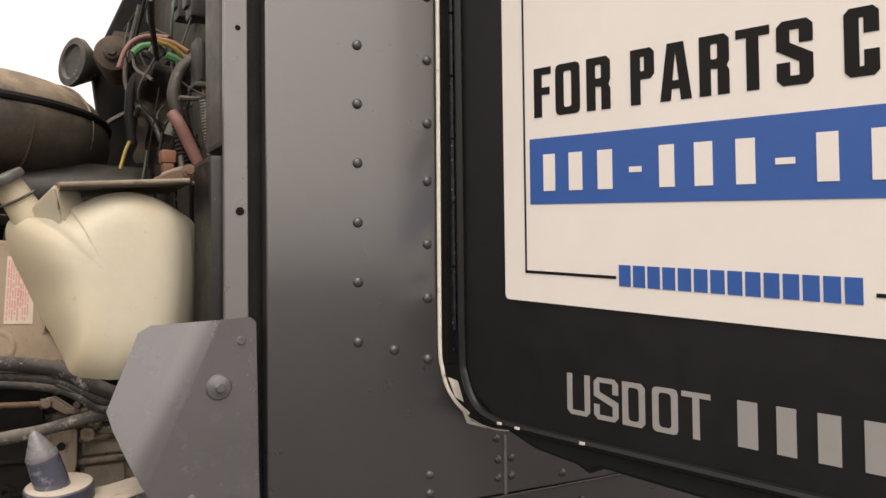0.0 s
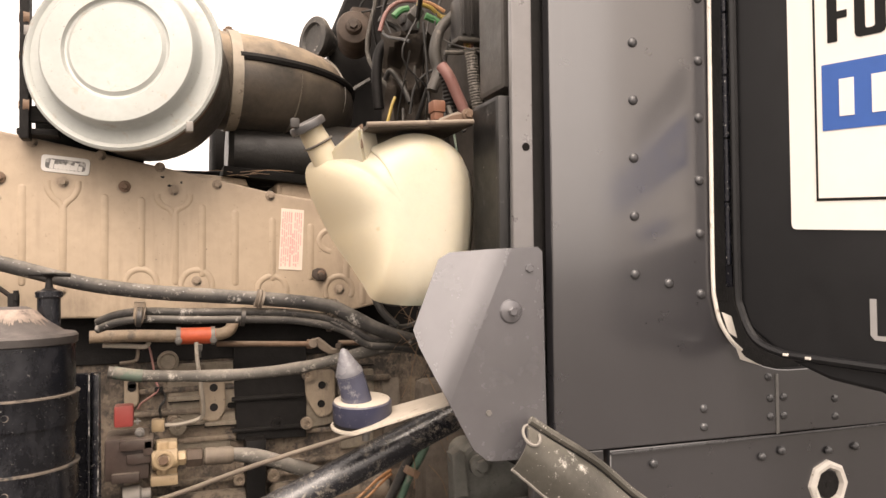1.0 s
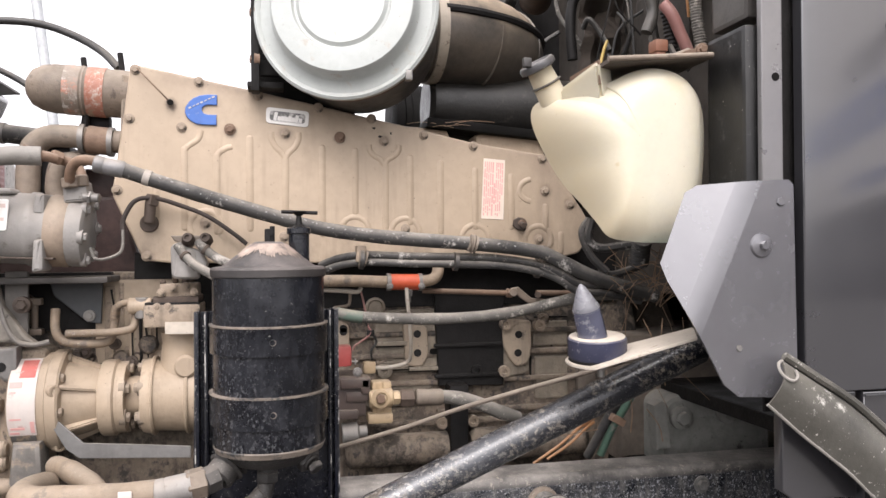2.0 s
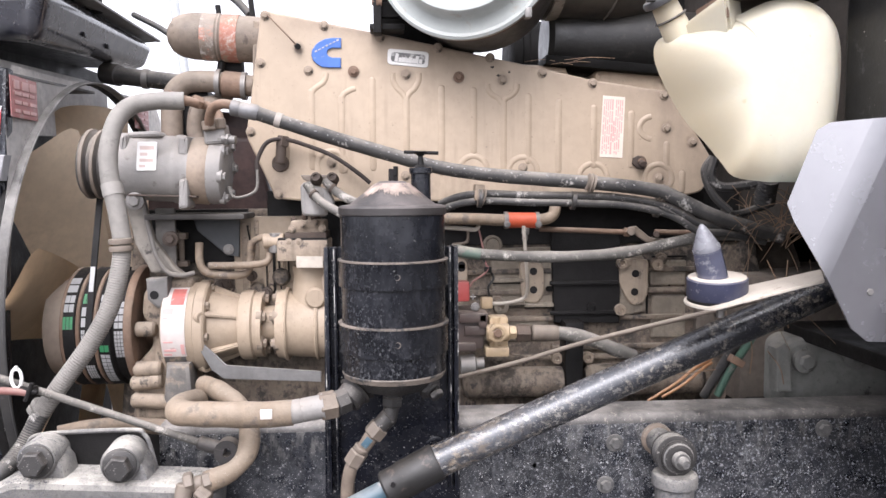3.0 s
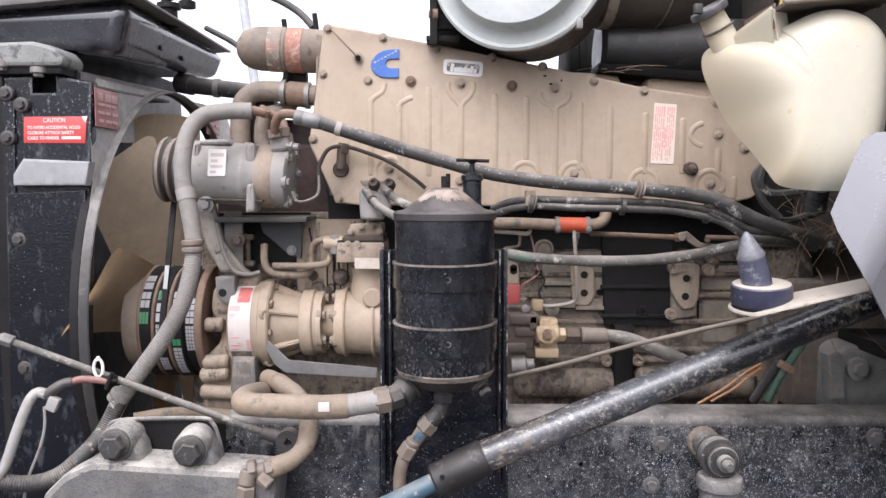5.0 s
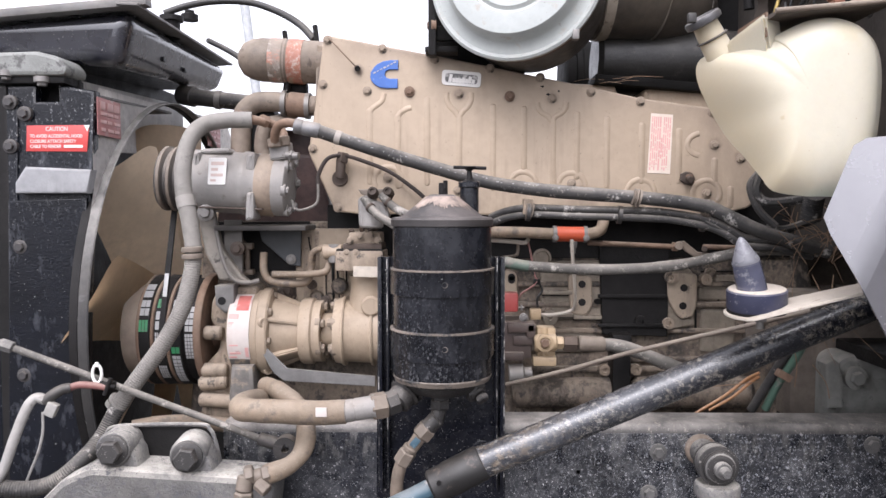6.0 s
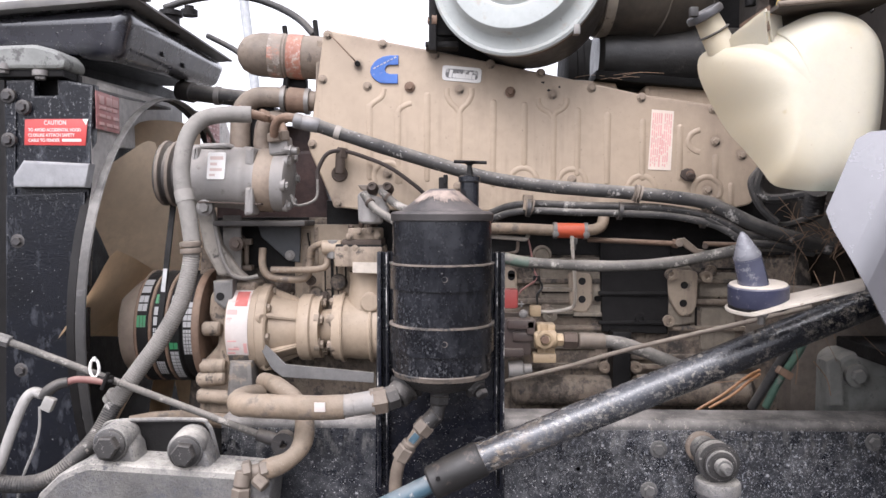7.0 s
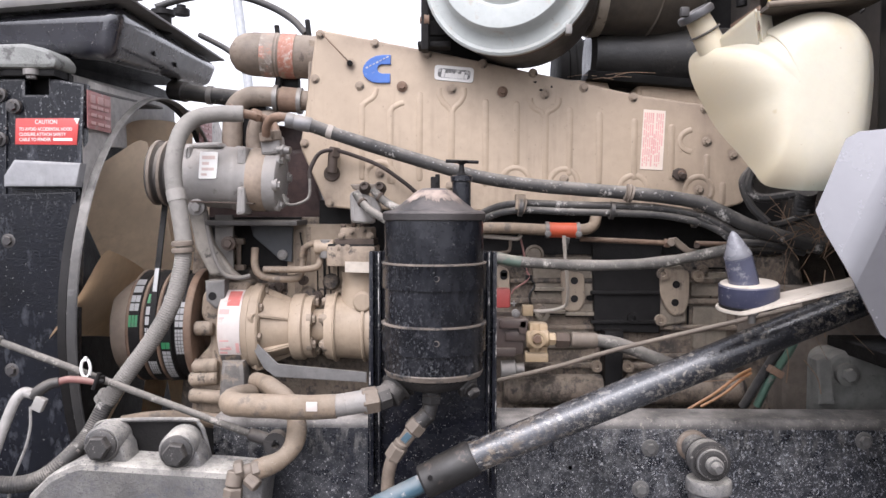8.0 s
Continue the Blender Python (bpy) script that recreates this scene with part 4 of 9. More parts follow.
plain = bsdf_in.links[0].from_socket
place = grade.new("ShaderNodeNewGeometry").outputs["Position"]


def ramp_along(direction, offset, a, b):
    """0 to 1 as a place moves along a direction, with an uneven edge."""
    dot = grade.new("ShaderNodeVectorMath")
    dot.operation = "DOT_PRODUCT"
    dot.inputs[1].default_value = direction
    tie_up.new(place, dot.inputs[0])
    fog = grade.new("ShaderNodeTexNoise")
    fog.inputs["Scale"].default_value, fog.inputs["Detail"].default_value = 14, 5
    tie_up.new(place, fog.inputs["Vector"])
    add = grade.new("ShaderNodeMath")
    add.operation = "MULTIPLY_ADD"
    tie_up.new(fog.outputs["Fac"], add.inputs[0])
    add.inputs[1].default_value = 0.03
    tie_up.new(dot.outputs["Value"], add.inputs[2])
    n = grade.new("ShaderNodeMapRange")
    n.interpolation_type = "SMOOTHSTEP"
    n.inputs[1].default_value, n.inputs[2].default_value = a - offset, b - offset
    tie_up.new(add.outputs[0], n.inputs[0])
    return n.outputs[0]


# darker engine-facing side: its shading put into the colour; green coolant left in the bottom
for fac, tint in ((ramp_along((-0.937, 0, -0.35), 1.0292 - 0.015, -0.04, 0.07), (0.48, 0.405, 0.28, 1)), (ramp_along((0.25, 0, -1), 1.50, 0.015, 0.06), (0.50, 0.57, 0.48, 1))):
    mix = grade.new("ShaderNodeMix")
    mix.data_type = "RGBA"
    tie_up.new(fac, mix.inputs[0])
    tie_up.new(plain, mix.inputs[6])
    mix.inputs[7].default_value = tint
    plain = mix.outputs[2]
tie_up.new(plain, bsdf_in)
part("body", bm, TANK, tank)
n0, n1, n2 = (0.4156, 1.555, 1.8149), (0.381, 1.545, 1.8733), (0.3664, 1.535, 1.8929)
d = (Vector(n1) - Vector(n0)).normalized()
part("neck", lathe([(0.03, 0), (0.024, 0.03), (0.022, (Vector(n1) - Vector(n0)).length), (0.020, (Vector(n2) - Vector(n0)).length), (0, (Vector(n2) - Vector(n0)).length)], n0, d, 20), TANK, tank)
cap = part("cap", lathe([(0.0, 0.006), (0.022, 0.006), (0.025, 0.009), (0.029, 0.008), (0.031, 0.004), (0.030, -0.003), (0.024, -0.005)], n2, d, 28), surface("clouded_dark_cap", (0.05, 0.05, 0.053), 0.3, vary=0.3, dust=0.25, bump=0.1), tank, "grey plastic filler cap")
part("lock_tab", box(Vector(n2) + d * 0.006 + Vector((-0.022, -0.018, -0.004)), (0.014, 0.012, 0.016), 0.003), CAP, cap)
part("neck_ring", lathe([(0.0245, -0.002), (0.0275, 0), (0.0245, 0.002), (0.0245, -0.002)], Vector(n1) - d * 0.006, d, 20), CAP, tank)
part("fin", slab([(0.393, 1.565, 1.85), (0.4229, 1.427, 1.8805), (0.436, 1.437, 1.822), (0.418, 1.56, 1.785)], (0.04, 0.035, 0), 0.006), TANK, tank)

bracket = thing("tank_bracket", "brown dirty steel bracket over the coolant tank", "bracket")
t0, t1 = (0.4325, 1.402, 1.8772), (0.6038, 1.402, 1.891)
# shelf colour carries the shadow on its underside besides the dirt
part("shelf", plate([t0, t1, (t1[0], t1[1], t1[2] - 0.006), (t0[0], t0[1], t0[2] - 0.006)], 0.16, 0.001), surface("dirty_shaded_shelf", (0.06, 0.045, 0.035), 0.7, vary=0.4, dust=0.3, bump=0.3), bracket)
part("front_lip", rod((t0[0] - 0.002, t0[1], t0[2] - 0.001), (t1[0], t1[1], t1[2] - 0.001), 0.0042, 10), PIPE_BROWN, bracket, "dusty rolled front lip")
part("end_flange", plate([(0.4301, 1.437, 1.8833), (0.4338, 1.437, 1.8835), (0.4343, 1.437, 1.847), (0.4315, 1.437, 1.8451)], 0.12, 0.001), RUSTY, bracket)
part("ear", plate([(0.5617, 1.45, 1.8978), (0.5865, 1.45, 1.9097), (0.6335, 1.45, 1.9192), (0.6333, 1.45, 1.8974), (0.5617, 1.45, 1.8924)], 0.006, 0.002), RUSTY, bracket)
bolt(bracket, (0.6132, 1.448, 1.9105), size=0.006)


# ---- engine ----
engine = thing("diesel_engine", "large tan-painted inline diesel engine, dusty and oil-stained", "engine")
FACE = 1.922


def relief(bm, k=0.38):
    """Flattens a raised moulding onto the face of the cover."""
    for v in bm.verts:
        v.co.y = FACE + (v.co.y - FACE) * k
    return bm


cover = part("intake_cover", plate([(-0.3332, 1.922, 1.9635), (-0.0916, 1.922, 1.9169), (0.2445, 1.922, 1.8473), (0.3603, 1.922, 1.8217), (0.5208, 1.922, 1.7986), (0.6008, 1.922, 1.6809), (0.621, 1.922, 1.6468), (0.5956, 1.922, 1.5857), (0.5046, 1.922, 1.5659), (-0.2523, 1.922, 1.572), (-0.3119, 1.922, 1.578), (-0.3695, 1.922, 1.7075), (-0.3474, 1.922, 1.8567)], 0.05, 0.004, 0.012), COVER_TAN, engine, "tan ribbed intake cover")
part("cover_skirt", plate([(-0.3554, 1.955, 1.949), (-0.0926, 1.955, 1.9151), (0.2502, 1.955, 1.8441), (0.3683, 1.955, 1.8193), (0.5197, 1.955, 1.7932), (0.6038, 1.955, 1.6731), (0.6078, 1.955, 1.6009), (0.5089, 1.955, 1.5783), (-0.3071, 1.955, 1.5845), (-0.3633, 1.955, 1.7102)], 0.12, 0.004), ENGINE_DIRTY, engine)
part("rear_housing", plate([(0.3727, 1.975, 1.8496), (0.3977, 1.975, 1.8546), (0.5253, 1.975, 1.8494), (0.5426, 1.975, 1.7895), (0.3736, 1.975, 1.7897)], 0.2, 0.012, 0.01), ENGINE_TAN, engine)
part("rear_housing", plate([(0.1969, 1.975, 1.8649), (0.2472, 1.975, 1.8623), (0.31, 1.975, 1.856), (0.3165, 1.975, 1.8397), (0.1971, 1.975, 1.8424)], 0.2, 0.006), ENGINE_TAN, engine)
RIBS = [(-0.2875, 1.922, 1.7406), (-0.2342, 1.922, 1.8017), (-0.1727, 1.922, 1.7894), (-0.1087, 1.922, 1.8259), (-0.0386, 1.922, 1.789), (0.0348, 1.922, 1.81), (0.1021, 1.922, 1.805), (0.1648, 1.922, 1.779), (0.2171, 1.922, 1.7928), (0.2818, 1.922, 1.783), (0.3575, 1.922, 1.7684), (0.4379, 1.922, 1.7562), (0.5156, 1.922, 1.6918), (0.5509, 1.922, 1.6308)]
RIB_ENDS = [(-0.2879, 1.922, 1.6608), (-0.2347, 1.922, 1.6386), (-0.1729, 1.922, 1.6301), (-0.1086, 1.922, 1.6363), (-0.0383, 1.922, 1.6609), (0.0357, 1.922, 1.6242), (0.1031, 1.922, 1.6708), (0.166, 1.922, 1.6341), (0.2185, 1.922, 1.6489), (0.2837, 1.922, 1.6306), (0.3593, 1.922, 1.6392), (0.4399, 1.922, 1.6393), (0.5167, 1.922, 1.6345), (0.5518, 1.922, 1.5856)]
for a, b in zip(RIBS, RIB_ENDS):
    bm = bmesh.new()
    bmesh.ops.create_uvsphere(bm, u_segments=10, v_segments=8, radius=1)
    n = a[2] - b[2]
    for v in bm.verts:
        v.co.z = (v.co.z * 0.006 + math.copysign(n / 2 - 0.004, v.co.z)) + (a[2] + b[2]) / 2
        v.co.x, v.co.y = v.co.x * 0.0072 + (a[0] + b[0]) / 2, v.co.y * 0.0024 + FACE
    part("pressed_rib", bm, COVER_TAN, cover)
for x, y, z, wide, low in ((-0.0388, 1.922, 1.8319, 0.027, 0.0), (0.1631, 1.922, 1.822, 0.031, -0.012)):
    arms = [tube([(x + s * wide, y, z + 0.004 + low), (x + s * wide * 0.97, y, z - 0.012 + 0.6 * low), (x + s * wide * 0.68, y, z - 0.027 + 0.3 * low), (x + s * wide * 0.25, y, z - 0.038), (x, y, z - 0.05)], 0.0058, 8) for s in (-1, 1)]
    part("forked_rib", relief(join(*arms)), COVER_TAN, cover)
for a, b, c, d in (((-0.2021, 1.922, 1.8358), (-0.2083, 1.922, 1.8175), (-0.2318, 1.922, 1.798), (-0.2343, 1.922, 1.7651)), ((-0.1431, 1.922, 1.8041), (-0.1554, 1.922, 1.8004), (-0.1702, 1.922, 1.7882), (-0.1727, 1.922, 1.7589))):
    part("forked_rib", relief(tube([a, b, c, d], 0.0058, 8)), COVER_TAN, cover)
for x, y, z in ((0.1009, 1.922, 1.634), (0.2065, 1.922, 1.6317), (0.3572, 1.922, 1.6172), (0.4988, 1.922, 1.6149), (-0.1951, 1.922, 1.6461)):
    line = [(x + 0.03 * math.cos(a), y, z + 0.03 * math.sin(a)) for a in [radians(d) for d in range(-30, 211, 20)]]
    part("boss_ring", relief(tube(line, 0.006, 8, 2)), COVER_TAN, cover)
for x, y, z in ((0.4871, 1.922, 1.7222),):
    line = [(x + 0.03 * math.cos(a), y, z + 0.024 * math.sin(a)) for a in [radians(d) for d in range(100, 261, 20)]]
    part("boss_ring", relief(tube(line, 0.006, 8, 2)), COVER_TAN, cover)
for p in ((-0.3246, 1.9215, 1.9512), (-0.2056, 1.9215, 1.9316), (-0.0916, 1.9215, 1.9083), (0.0283, 1.9215, 1.8875), (0.137, 1.9215, 1.8679), (0.247, 1.9215, 1.8363), (0.3542, 1.9215, 1.8156), (0.5087, 1.9215, 1.7912), (0.5725, 1.9215, 1.6918), (-0.3594, 1.9215, 1.716), (-0.3056, 1.9215, 1.5867), (-0.3362, 1.9215, 1.8554), (-0.239, 1.9215, 1.8406), (-0.0388, 1.9215, 1.8331), (0.163, 1.9215, 1.8219), (0.5149, 1.9215, 1.7209), (-0.195, 1.9215, 1.651), (0.4999, 1.9215, 1.6161), (0.2063, 1.9215, 1.639), (-0.0419, 1.9215, 1.624)):
    bolt(cover, p, size=0.0058, material=ENGINE_DIRTY)
for p in ((-0.1467, 1.92, 1.839), (0.0713, 1.92, 1.8278)):
    bolt(cover, p, size=0.0065, material=RUSTY)
part("drain_plug", lathe([(0, 0.012), (0.006, 0.012), (0.008, 0.01), (0.008, 0.004), (0.013, 0.003), (0.013, -0.002)], (0.4592, 1.922, 1.6503), (0, -1, 0), 14), RUSTY, cover, "rusty threaded plug")
# badge, name plate, placard
badge = part("badge", plate([(-0.1709, 1.917, 1.9064), (-0.1893, 1.917, 1.9064), (-0.204, 1.917, 1.904), (-0.2162, 1.917, 1.898), (-0.226, 1.917, 1.8896), (-0.231, 1.917, 1.8799), (-0.2322, 1.917, 1.8702), (-0.2286, 1.917, 1.8605), (-0.2212, 1.917, 1.8532), (-0.2102, 1.917, 1.8471), (-0.1967, 1.917, 1.8459), (-0.1722, 1.917, 1.8459), (-0.1722, 1.917, 1.8665), (-0.1893, 1.917, 1.8665), (-0.1967, 1.917, 1.8689), (-0.2003, 1.917, 1.875), (-0.1979, 1.917, 1.8822), (-0.1905, 1.917, 1.8859), (-0.1709, 1.917, 1.8858)], 0.006, 0.0015), BLUE_PAINT, cover, "blue curved maker badge")
for k in range(7):
    c = Vector((-0.2225, 1.9166, 1.879)).lerp(Vector((-0.178, 1.9166, 1.9015)), k / 6)
    part("letter_bar", box(c, (0.0055, 0.0012, (0.0032, 0.0018, 0.0022)[k % 3]), 0, pose(0, 0, 0, 0, -27, 0)), MARK_WHITE, badge)
name_plate = part("name_plate", plate([(-0.0756, 1.92, 1.8862), (0.01, 1.92, 1.8788), (0.0076, 1.92, 1.8461), (-0.0768, 1.92, 1.8535)], 0.004, 0.001, 0.008), STICKER_WHITE, cover, "white-rimmed black name plate")
part("dark_field", plate([(-0.0683, 1.9192, 1.8788), (0.0026, 1.9192, 1.8726), (0.0003, 1.9192, 1.8532), (-0.0695, 1.9192, 1.8594)], 0.002, 0, 0.006), surface("worn_black_plate_print", (0.13, 0.125, 0.12), 0.5, vary=0.3, worn=1.0, worn_color=(0.5, 0.48, 0.45), crust=0.8, crust_color=(0.55, 0.53, 0.5)), name_plate, "black print rubbed away to pale metal")
q0, q1 = Vector((-0.0609, 1.9186, 1.8641)), Vector((-0.0047, 1.9186, 1.8592))
for k, h in enumerate((0.017, 0.009, 0.010, 0.009, 0.011, 0.009, 0.015, 0.009)):
    c = q0.lerp(q1, (k + 0.5) / 8)
    part("print_bar", box((c.x, c.y, c.z + h / 2 - 0.005), (0.0068, 0.001, h), 0, pose(0, 0, 0, 0, 12, 0)), STICKER_WHITE, name_plate)
placard = part("placard", plate([(0.3774, 1.9205, 1.79), (0.4248, 1.9205, 1.7863), (0.4196, 1.9205, 1.6587), (0.3709, 1.9205, 1.6611)], 0.002, 0), surface("cream_placard", (0.68, 0.58, 0.49), 0.5, vary=0.1, dust=0.3, bump=0.03), cover, "pale red and white warning placard")
p0, p1, p2, p3 = [Vector(p) for p in ((0.3773, 1.9198, 1.7899), (0.4246, 1.9198, 1.7862), (0.4194, 1.9198, 1.6587), (0.3707, 1.9198, 1.6611))]
random.seed(21)
for k in range(10):
    u0 = 0.06 + 0.09 * k
    u1 = u0 + (0.055 if k not in (4, 5) else 0.075)
    v = 0.05 if k != 5 else 0.4
    stop = (0.95, 0.9, 0.95, 0.86, 0.95, 0.75, 0.93, 0.95, 0.9, 0.6)[k]
    while v < stop:
        v1 = min(stop, v + random.uniform(0.07, 0.2))
        quad = [p0.lerp(p1, a).lerp(p3.lerp(p2, a), b) for a, b in ((u0, v), (u1, v), (u1, v1), (u0, v1))]
        part("print_bar", plate(quad, 0.0006, 0), PALE_PRINT, placard)
        v = v1 + random.uniform(0.012, 0.03)
part("stay_wire", tube([(-0.319, 1.91, 1.951), (-0.2968, 1.9, 1.9272), (-0.2751, 1.9, 1.9044), (-0.2585, 1.912, 1.8875)], 0.0016, 6), RUSTY, cover, "thin rusty stay wire")
part("sensor", join(rod((-0.2935, 1.895, 1.6932), (-0.2962, 1.895, 1.6496), 0.0105, 16), rod((-0.2886, 1.895, 1.7053), (-0.2924, 1.895, 1.6835), 0.013, 6), lathe([(0, 0.006), (0.016, 0.006), (0.018, 0)], (-0.3, 1.92, 1.6508), (0, -1, 0), 18)), DARK_RUST, cover, "stubby pressure sensor")
part("stud", rod((-0.2614, 1.925, 1.8912), (-0.2576, 1.905, 1.8861), 0.006, 10), OILY_AND_SHADE, cover)

random.seed(8)
for p in ((0.1433, 1.9215, 1.8486), (0.1775, 1.9215, 1.8388), (0.1556, 1.9215, 1.8316), (0.4678, 1.9215, 1.6393)):
    bits = [(p[0] + random.uniform(0.001, 0.008) * math.cos(a), 1.9212, p[2] + random.uniform(0.001, 0.0035) * math.sin(a)) for a in [radians(d) for d in range(0, 360, 45)]]
    part("paint_chip", plate(bits, 0.002, 0), OILY_AND_SHADE, cover, "dark bare paint chip")
part("plug_bracket", join(plate([(0.4421, 1.914, 1.6584), (0.4529, 1.914, 1.6633), (0.4651, 1.914, 1.6596), (0.4726, 1.914, 1.6475), (0.4656, 1.914, 1.6341), (0.451, 1.914, 1.6365), (0.4399, 1.914, 1.6462)], 0.01, 0.002), rod((0.458, 1.918, 1.6501), (0.4572, 1.895, 1.6442), 0.0065, 8)), DARK_RUST, cover, "dark broken stud bracket")

# crossover pipe at the front
c0, c1 = Vector((-0.4801, 2, 1.9237)), Vector((-0.3408, 2, 1.9158))
n = (c1 - c0).length
pipe = part("crossover_pipe", lathe([(0, -0.062), (0.02, -0.059), (0.036, -0.048), (0.045, -0.03), (0.049, -0.008), (0.049, n * 0.3), (0.051, n * 0.32), (0.049, n * 0.36), (0.048, n)], c0, c1 - c0, 28), PIPE_BROWN, engine, "domed tan crossover pipe")
part("red_tape", lathe([(0.0495, n * 0.40), (0.0502, n * 0.40), (0.0502, n * 0.64), (0.0495, n * 0.64)], c0, c1 - c0, 28), surface("faded_orange_red_mark", (0.34, 0.13, 0.085), 0.6, vary=0.3, dust=0.4, worn=0.9, worn_color=(0.26, 0.19, 0.13), crust=0.9, crust_color=(0.42, 0.36, 0.31)), pipe, "worn orange-red tape")
part("pale_patch", lathe([(0.0494, n * 0.10), (0.0501, n * 0.10), (0.0501, n * 0.36), (0.0494, n * 0.36)], c0, c1 - c0, 28), surface("rubbed_pale_tape", (0.25, 0.2, 0.16), 0.6, vary=0.3, dust=0.3, worn=0.8, worn_color=(0.36, 0.16, 0.11), crust=0.7, crust_color=(0.6, 0.56, 0.52)), pipe, "rubbed pale tape with red edges")
part("under_bracket", join(box((c0.x + 0.065, 2.03, c0.z - 0.06), (0.05, 0.03, 0.03), 0.008), rod((c0.x + 0.05, 2.0, c0.z - 0.045), (c0.x + 0.045, 2.0, c0.z - 0.075), 0.008, 10)), OILY_AND_SHADE, pipe, "dark bracket under the pipe")
for foot_at in ((-0.4306, 2, 1.9693), (-0.361, 2, 1.9818)):
    b = Vector(foot_at)
    part("stud", rod(b + Vector((0, 0, -0.03)), b + Vector((-0.006, 0, 0.02)), 0.006, 8), OILY_AND_SHADE, pipe)
part("water_elbow", tube([(-0.5408, 2, 1.71), (-0.5387, 2, 1.7743), (-0.5306, 2, 1.8063), (-0.5044, 2, 1.8268), (-0.4616, 2, 1.8293), (-0.4163, 2, 1.8242), (-0.3646, 2, 1.819)], 0.023, 16), PIPE_BROWN, engine)
part("elbow_sleeve", rod((-0.4318, 2, 1.8242), (-0.3801, 2, 1.819), 0.028, 18), RUSTY, engine, "rust-red hose sleeve")
for at in ((-0.4383, 2, 1.8255), (-0.384, 2, 1.819)):
    part("hose_clamp", lathe([(0.0275, -0.005), (0.030, -0.005), (0.030, 0.005), (0.0275, 0.005)], at, (1, 0, -0.06), 18), STEEL, engine)
part("lower_elbow", tube([(-0.4207, 2.02, 1.8154), (-0.4405, 2.02, 1.7895), (-0.4816, 2, 1.7743), (-0.4924, 2, 1.7293), (-0.4888, 2, 1.7035)], 0.017, 12), PIPE_BROWN, engine)
part("water_stub", box((-0.5077, 2.05, 1.7537), (0.09, 0.08, 0.12), 0.012), OILY_AND_SHADE, engine)

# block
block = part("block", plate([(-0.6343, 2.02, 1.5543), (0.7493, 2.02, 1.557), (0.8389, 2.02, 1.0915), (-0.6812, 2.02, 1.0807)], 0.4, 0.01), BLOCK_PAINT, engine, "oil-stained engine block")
for a, b in zip(((0.0832, 2.02, 1.4181), (0.0835, 2.02, 1.3693), (0.0839, 2.02, 1.3059), (0.2878, 2.02, 1.2447), (0.1173, 2.02, 1.2198)), ((0.6368, 2.02, 1.4004), (0.6378, 2.02, 1.3545), (0.6391, 2.02, 1.2953), (0.6406, 2.02, 1.2228), (0.641, 2.02, 1.2029))):
    part("cast_rib", box(((a[0] + b[0]) / 2, 2.018, (a[2] + b[2]) / 2), (b[0] - a[0], 0.024, 0.012), 0.005), BLOCK_PAINT, block)
part("oily_panel", plate([(0.283, 1.996, 1.4984), (0.4418, 1.996, 1.4962), (0.4401, 1.996, 1.289), (0.2906, 1.996, 1.2935)], 0.02, 0.003), OILY_AND_SHADE, block, "black oily access panel")
part("oily_strip", plate([(0.3057, 1.95, 1.3009), (0.3471, 1.95, 1.3011), (0.3447, 1.95, 1.1097), (0.3069, 1.95, 1.1094)], 0.06, 0.003), OILY_AND_SHADE, block, "black oil-soaked strip")
for z in ((0.3576, 1.99, 1.3829), (0.3585, 1.99, 1.3156)):
    part("oily_step", box((z[0], 1.996, z[2]), (0.155, 0.014, 0.009), 0.003), OILY_AND_SHADE, block)
PAD_TAN = surface("scuffed_tan_pad", (0.29, 0.23, 0.17), 0.6, vary=0.2, dust=0.4, worn=0.3, worn_color=(0.1, 0.08, 0.065), bump=0.25, drip=0.5)
for quad, holes in (([(0.4345, 1.994, 1.4396), (0.5062, 1.994, 1.4347), (0.5051, 1.994, 1.3571), (0.4953, 1.994, 1.3338), (0.4697, 1.994, 1.3285), (0.454, 1.994, 1.3466), (0.4381, 1.994, 1.3776)], ((0.4748, 1.994, 1.4023), (0.473, 1.994, 1.3609))),
                    ([(0.211, 2, 1.4332), (0.2665, 2, 1.4269), (0.2698, 2, 1.3619), (0.2546, 2, 1.3358), (0.2184, 2, 1.3396)], ((0.2435, 2, 1.41), (0.2439, 2, 1.3683))),
                    ([(0.0661, 2, 1.4457), (0.0946, 2, 1.4354), (0.0963, 2, 1.3808), (0.0665, 2, 1.3741)], ((0.0818, 2, 1.4263), (0.0818, 2, 1.4198)))):
    lug = part("mount_pad", plate(quad, 0.03, 0.004, 0.012), PAD_TAN, block, "tan two-hole mounting pad")
    for h in holes:
        part("bolt_hole", lathe([(0, 0.001), (0.0085, 0.001), (0.0085, -0.004)], (h[0], h[1] - 0.0005, h[2]), (0, -1, 0), 14), BLACK_PRINT, lug)
for p in ((0.4392, 1.99, 1.3211), (0.3763, 1.99, 1.326), (0.4426, 1.99, 1.427), (0.2955, 1.99, 1.2137), (0.3664, 1.99, 1.2141), (0.5231, 1.99, 1.4222)):
    part("boss", lathe([(0.013, -0.01), (0.013, 0.006), (0.006, 0.006), (0.005, 0.001), (0, 0.001)], p, (0, -1, 0), 14), OILY_AND_SHADE if 0.36 < p[0] < 0.39 and p[2] > 1.3 else ENGINE_DIRTY, block)
for p in ((0.3063, 2.012, 1.2119), (0.3676, 2.012, 1.2096), (0.164, 2.012, 1.3469), (0.5403, 2.012, 1.4334)):
    bolt(block, p, size=0.008, material=BLOCK_PAINT)
low = Vector((0.0827, 1.99, 1.1601)), Vector((0.3155, 1.99, 1.1616))
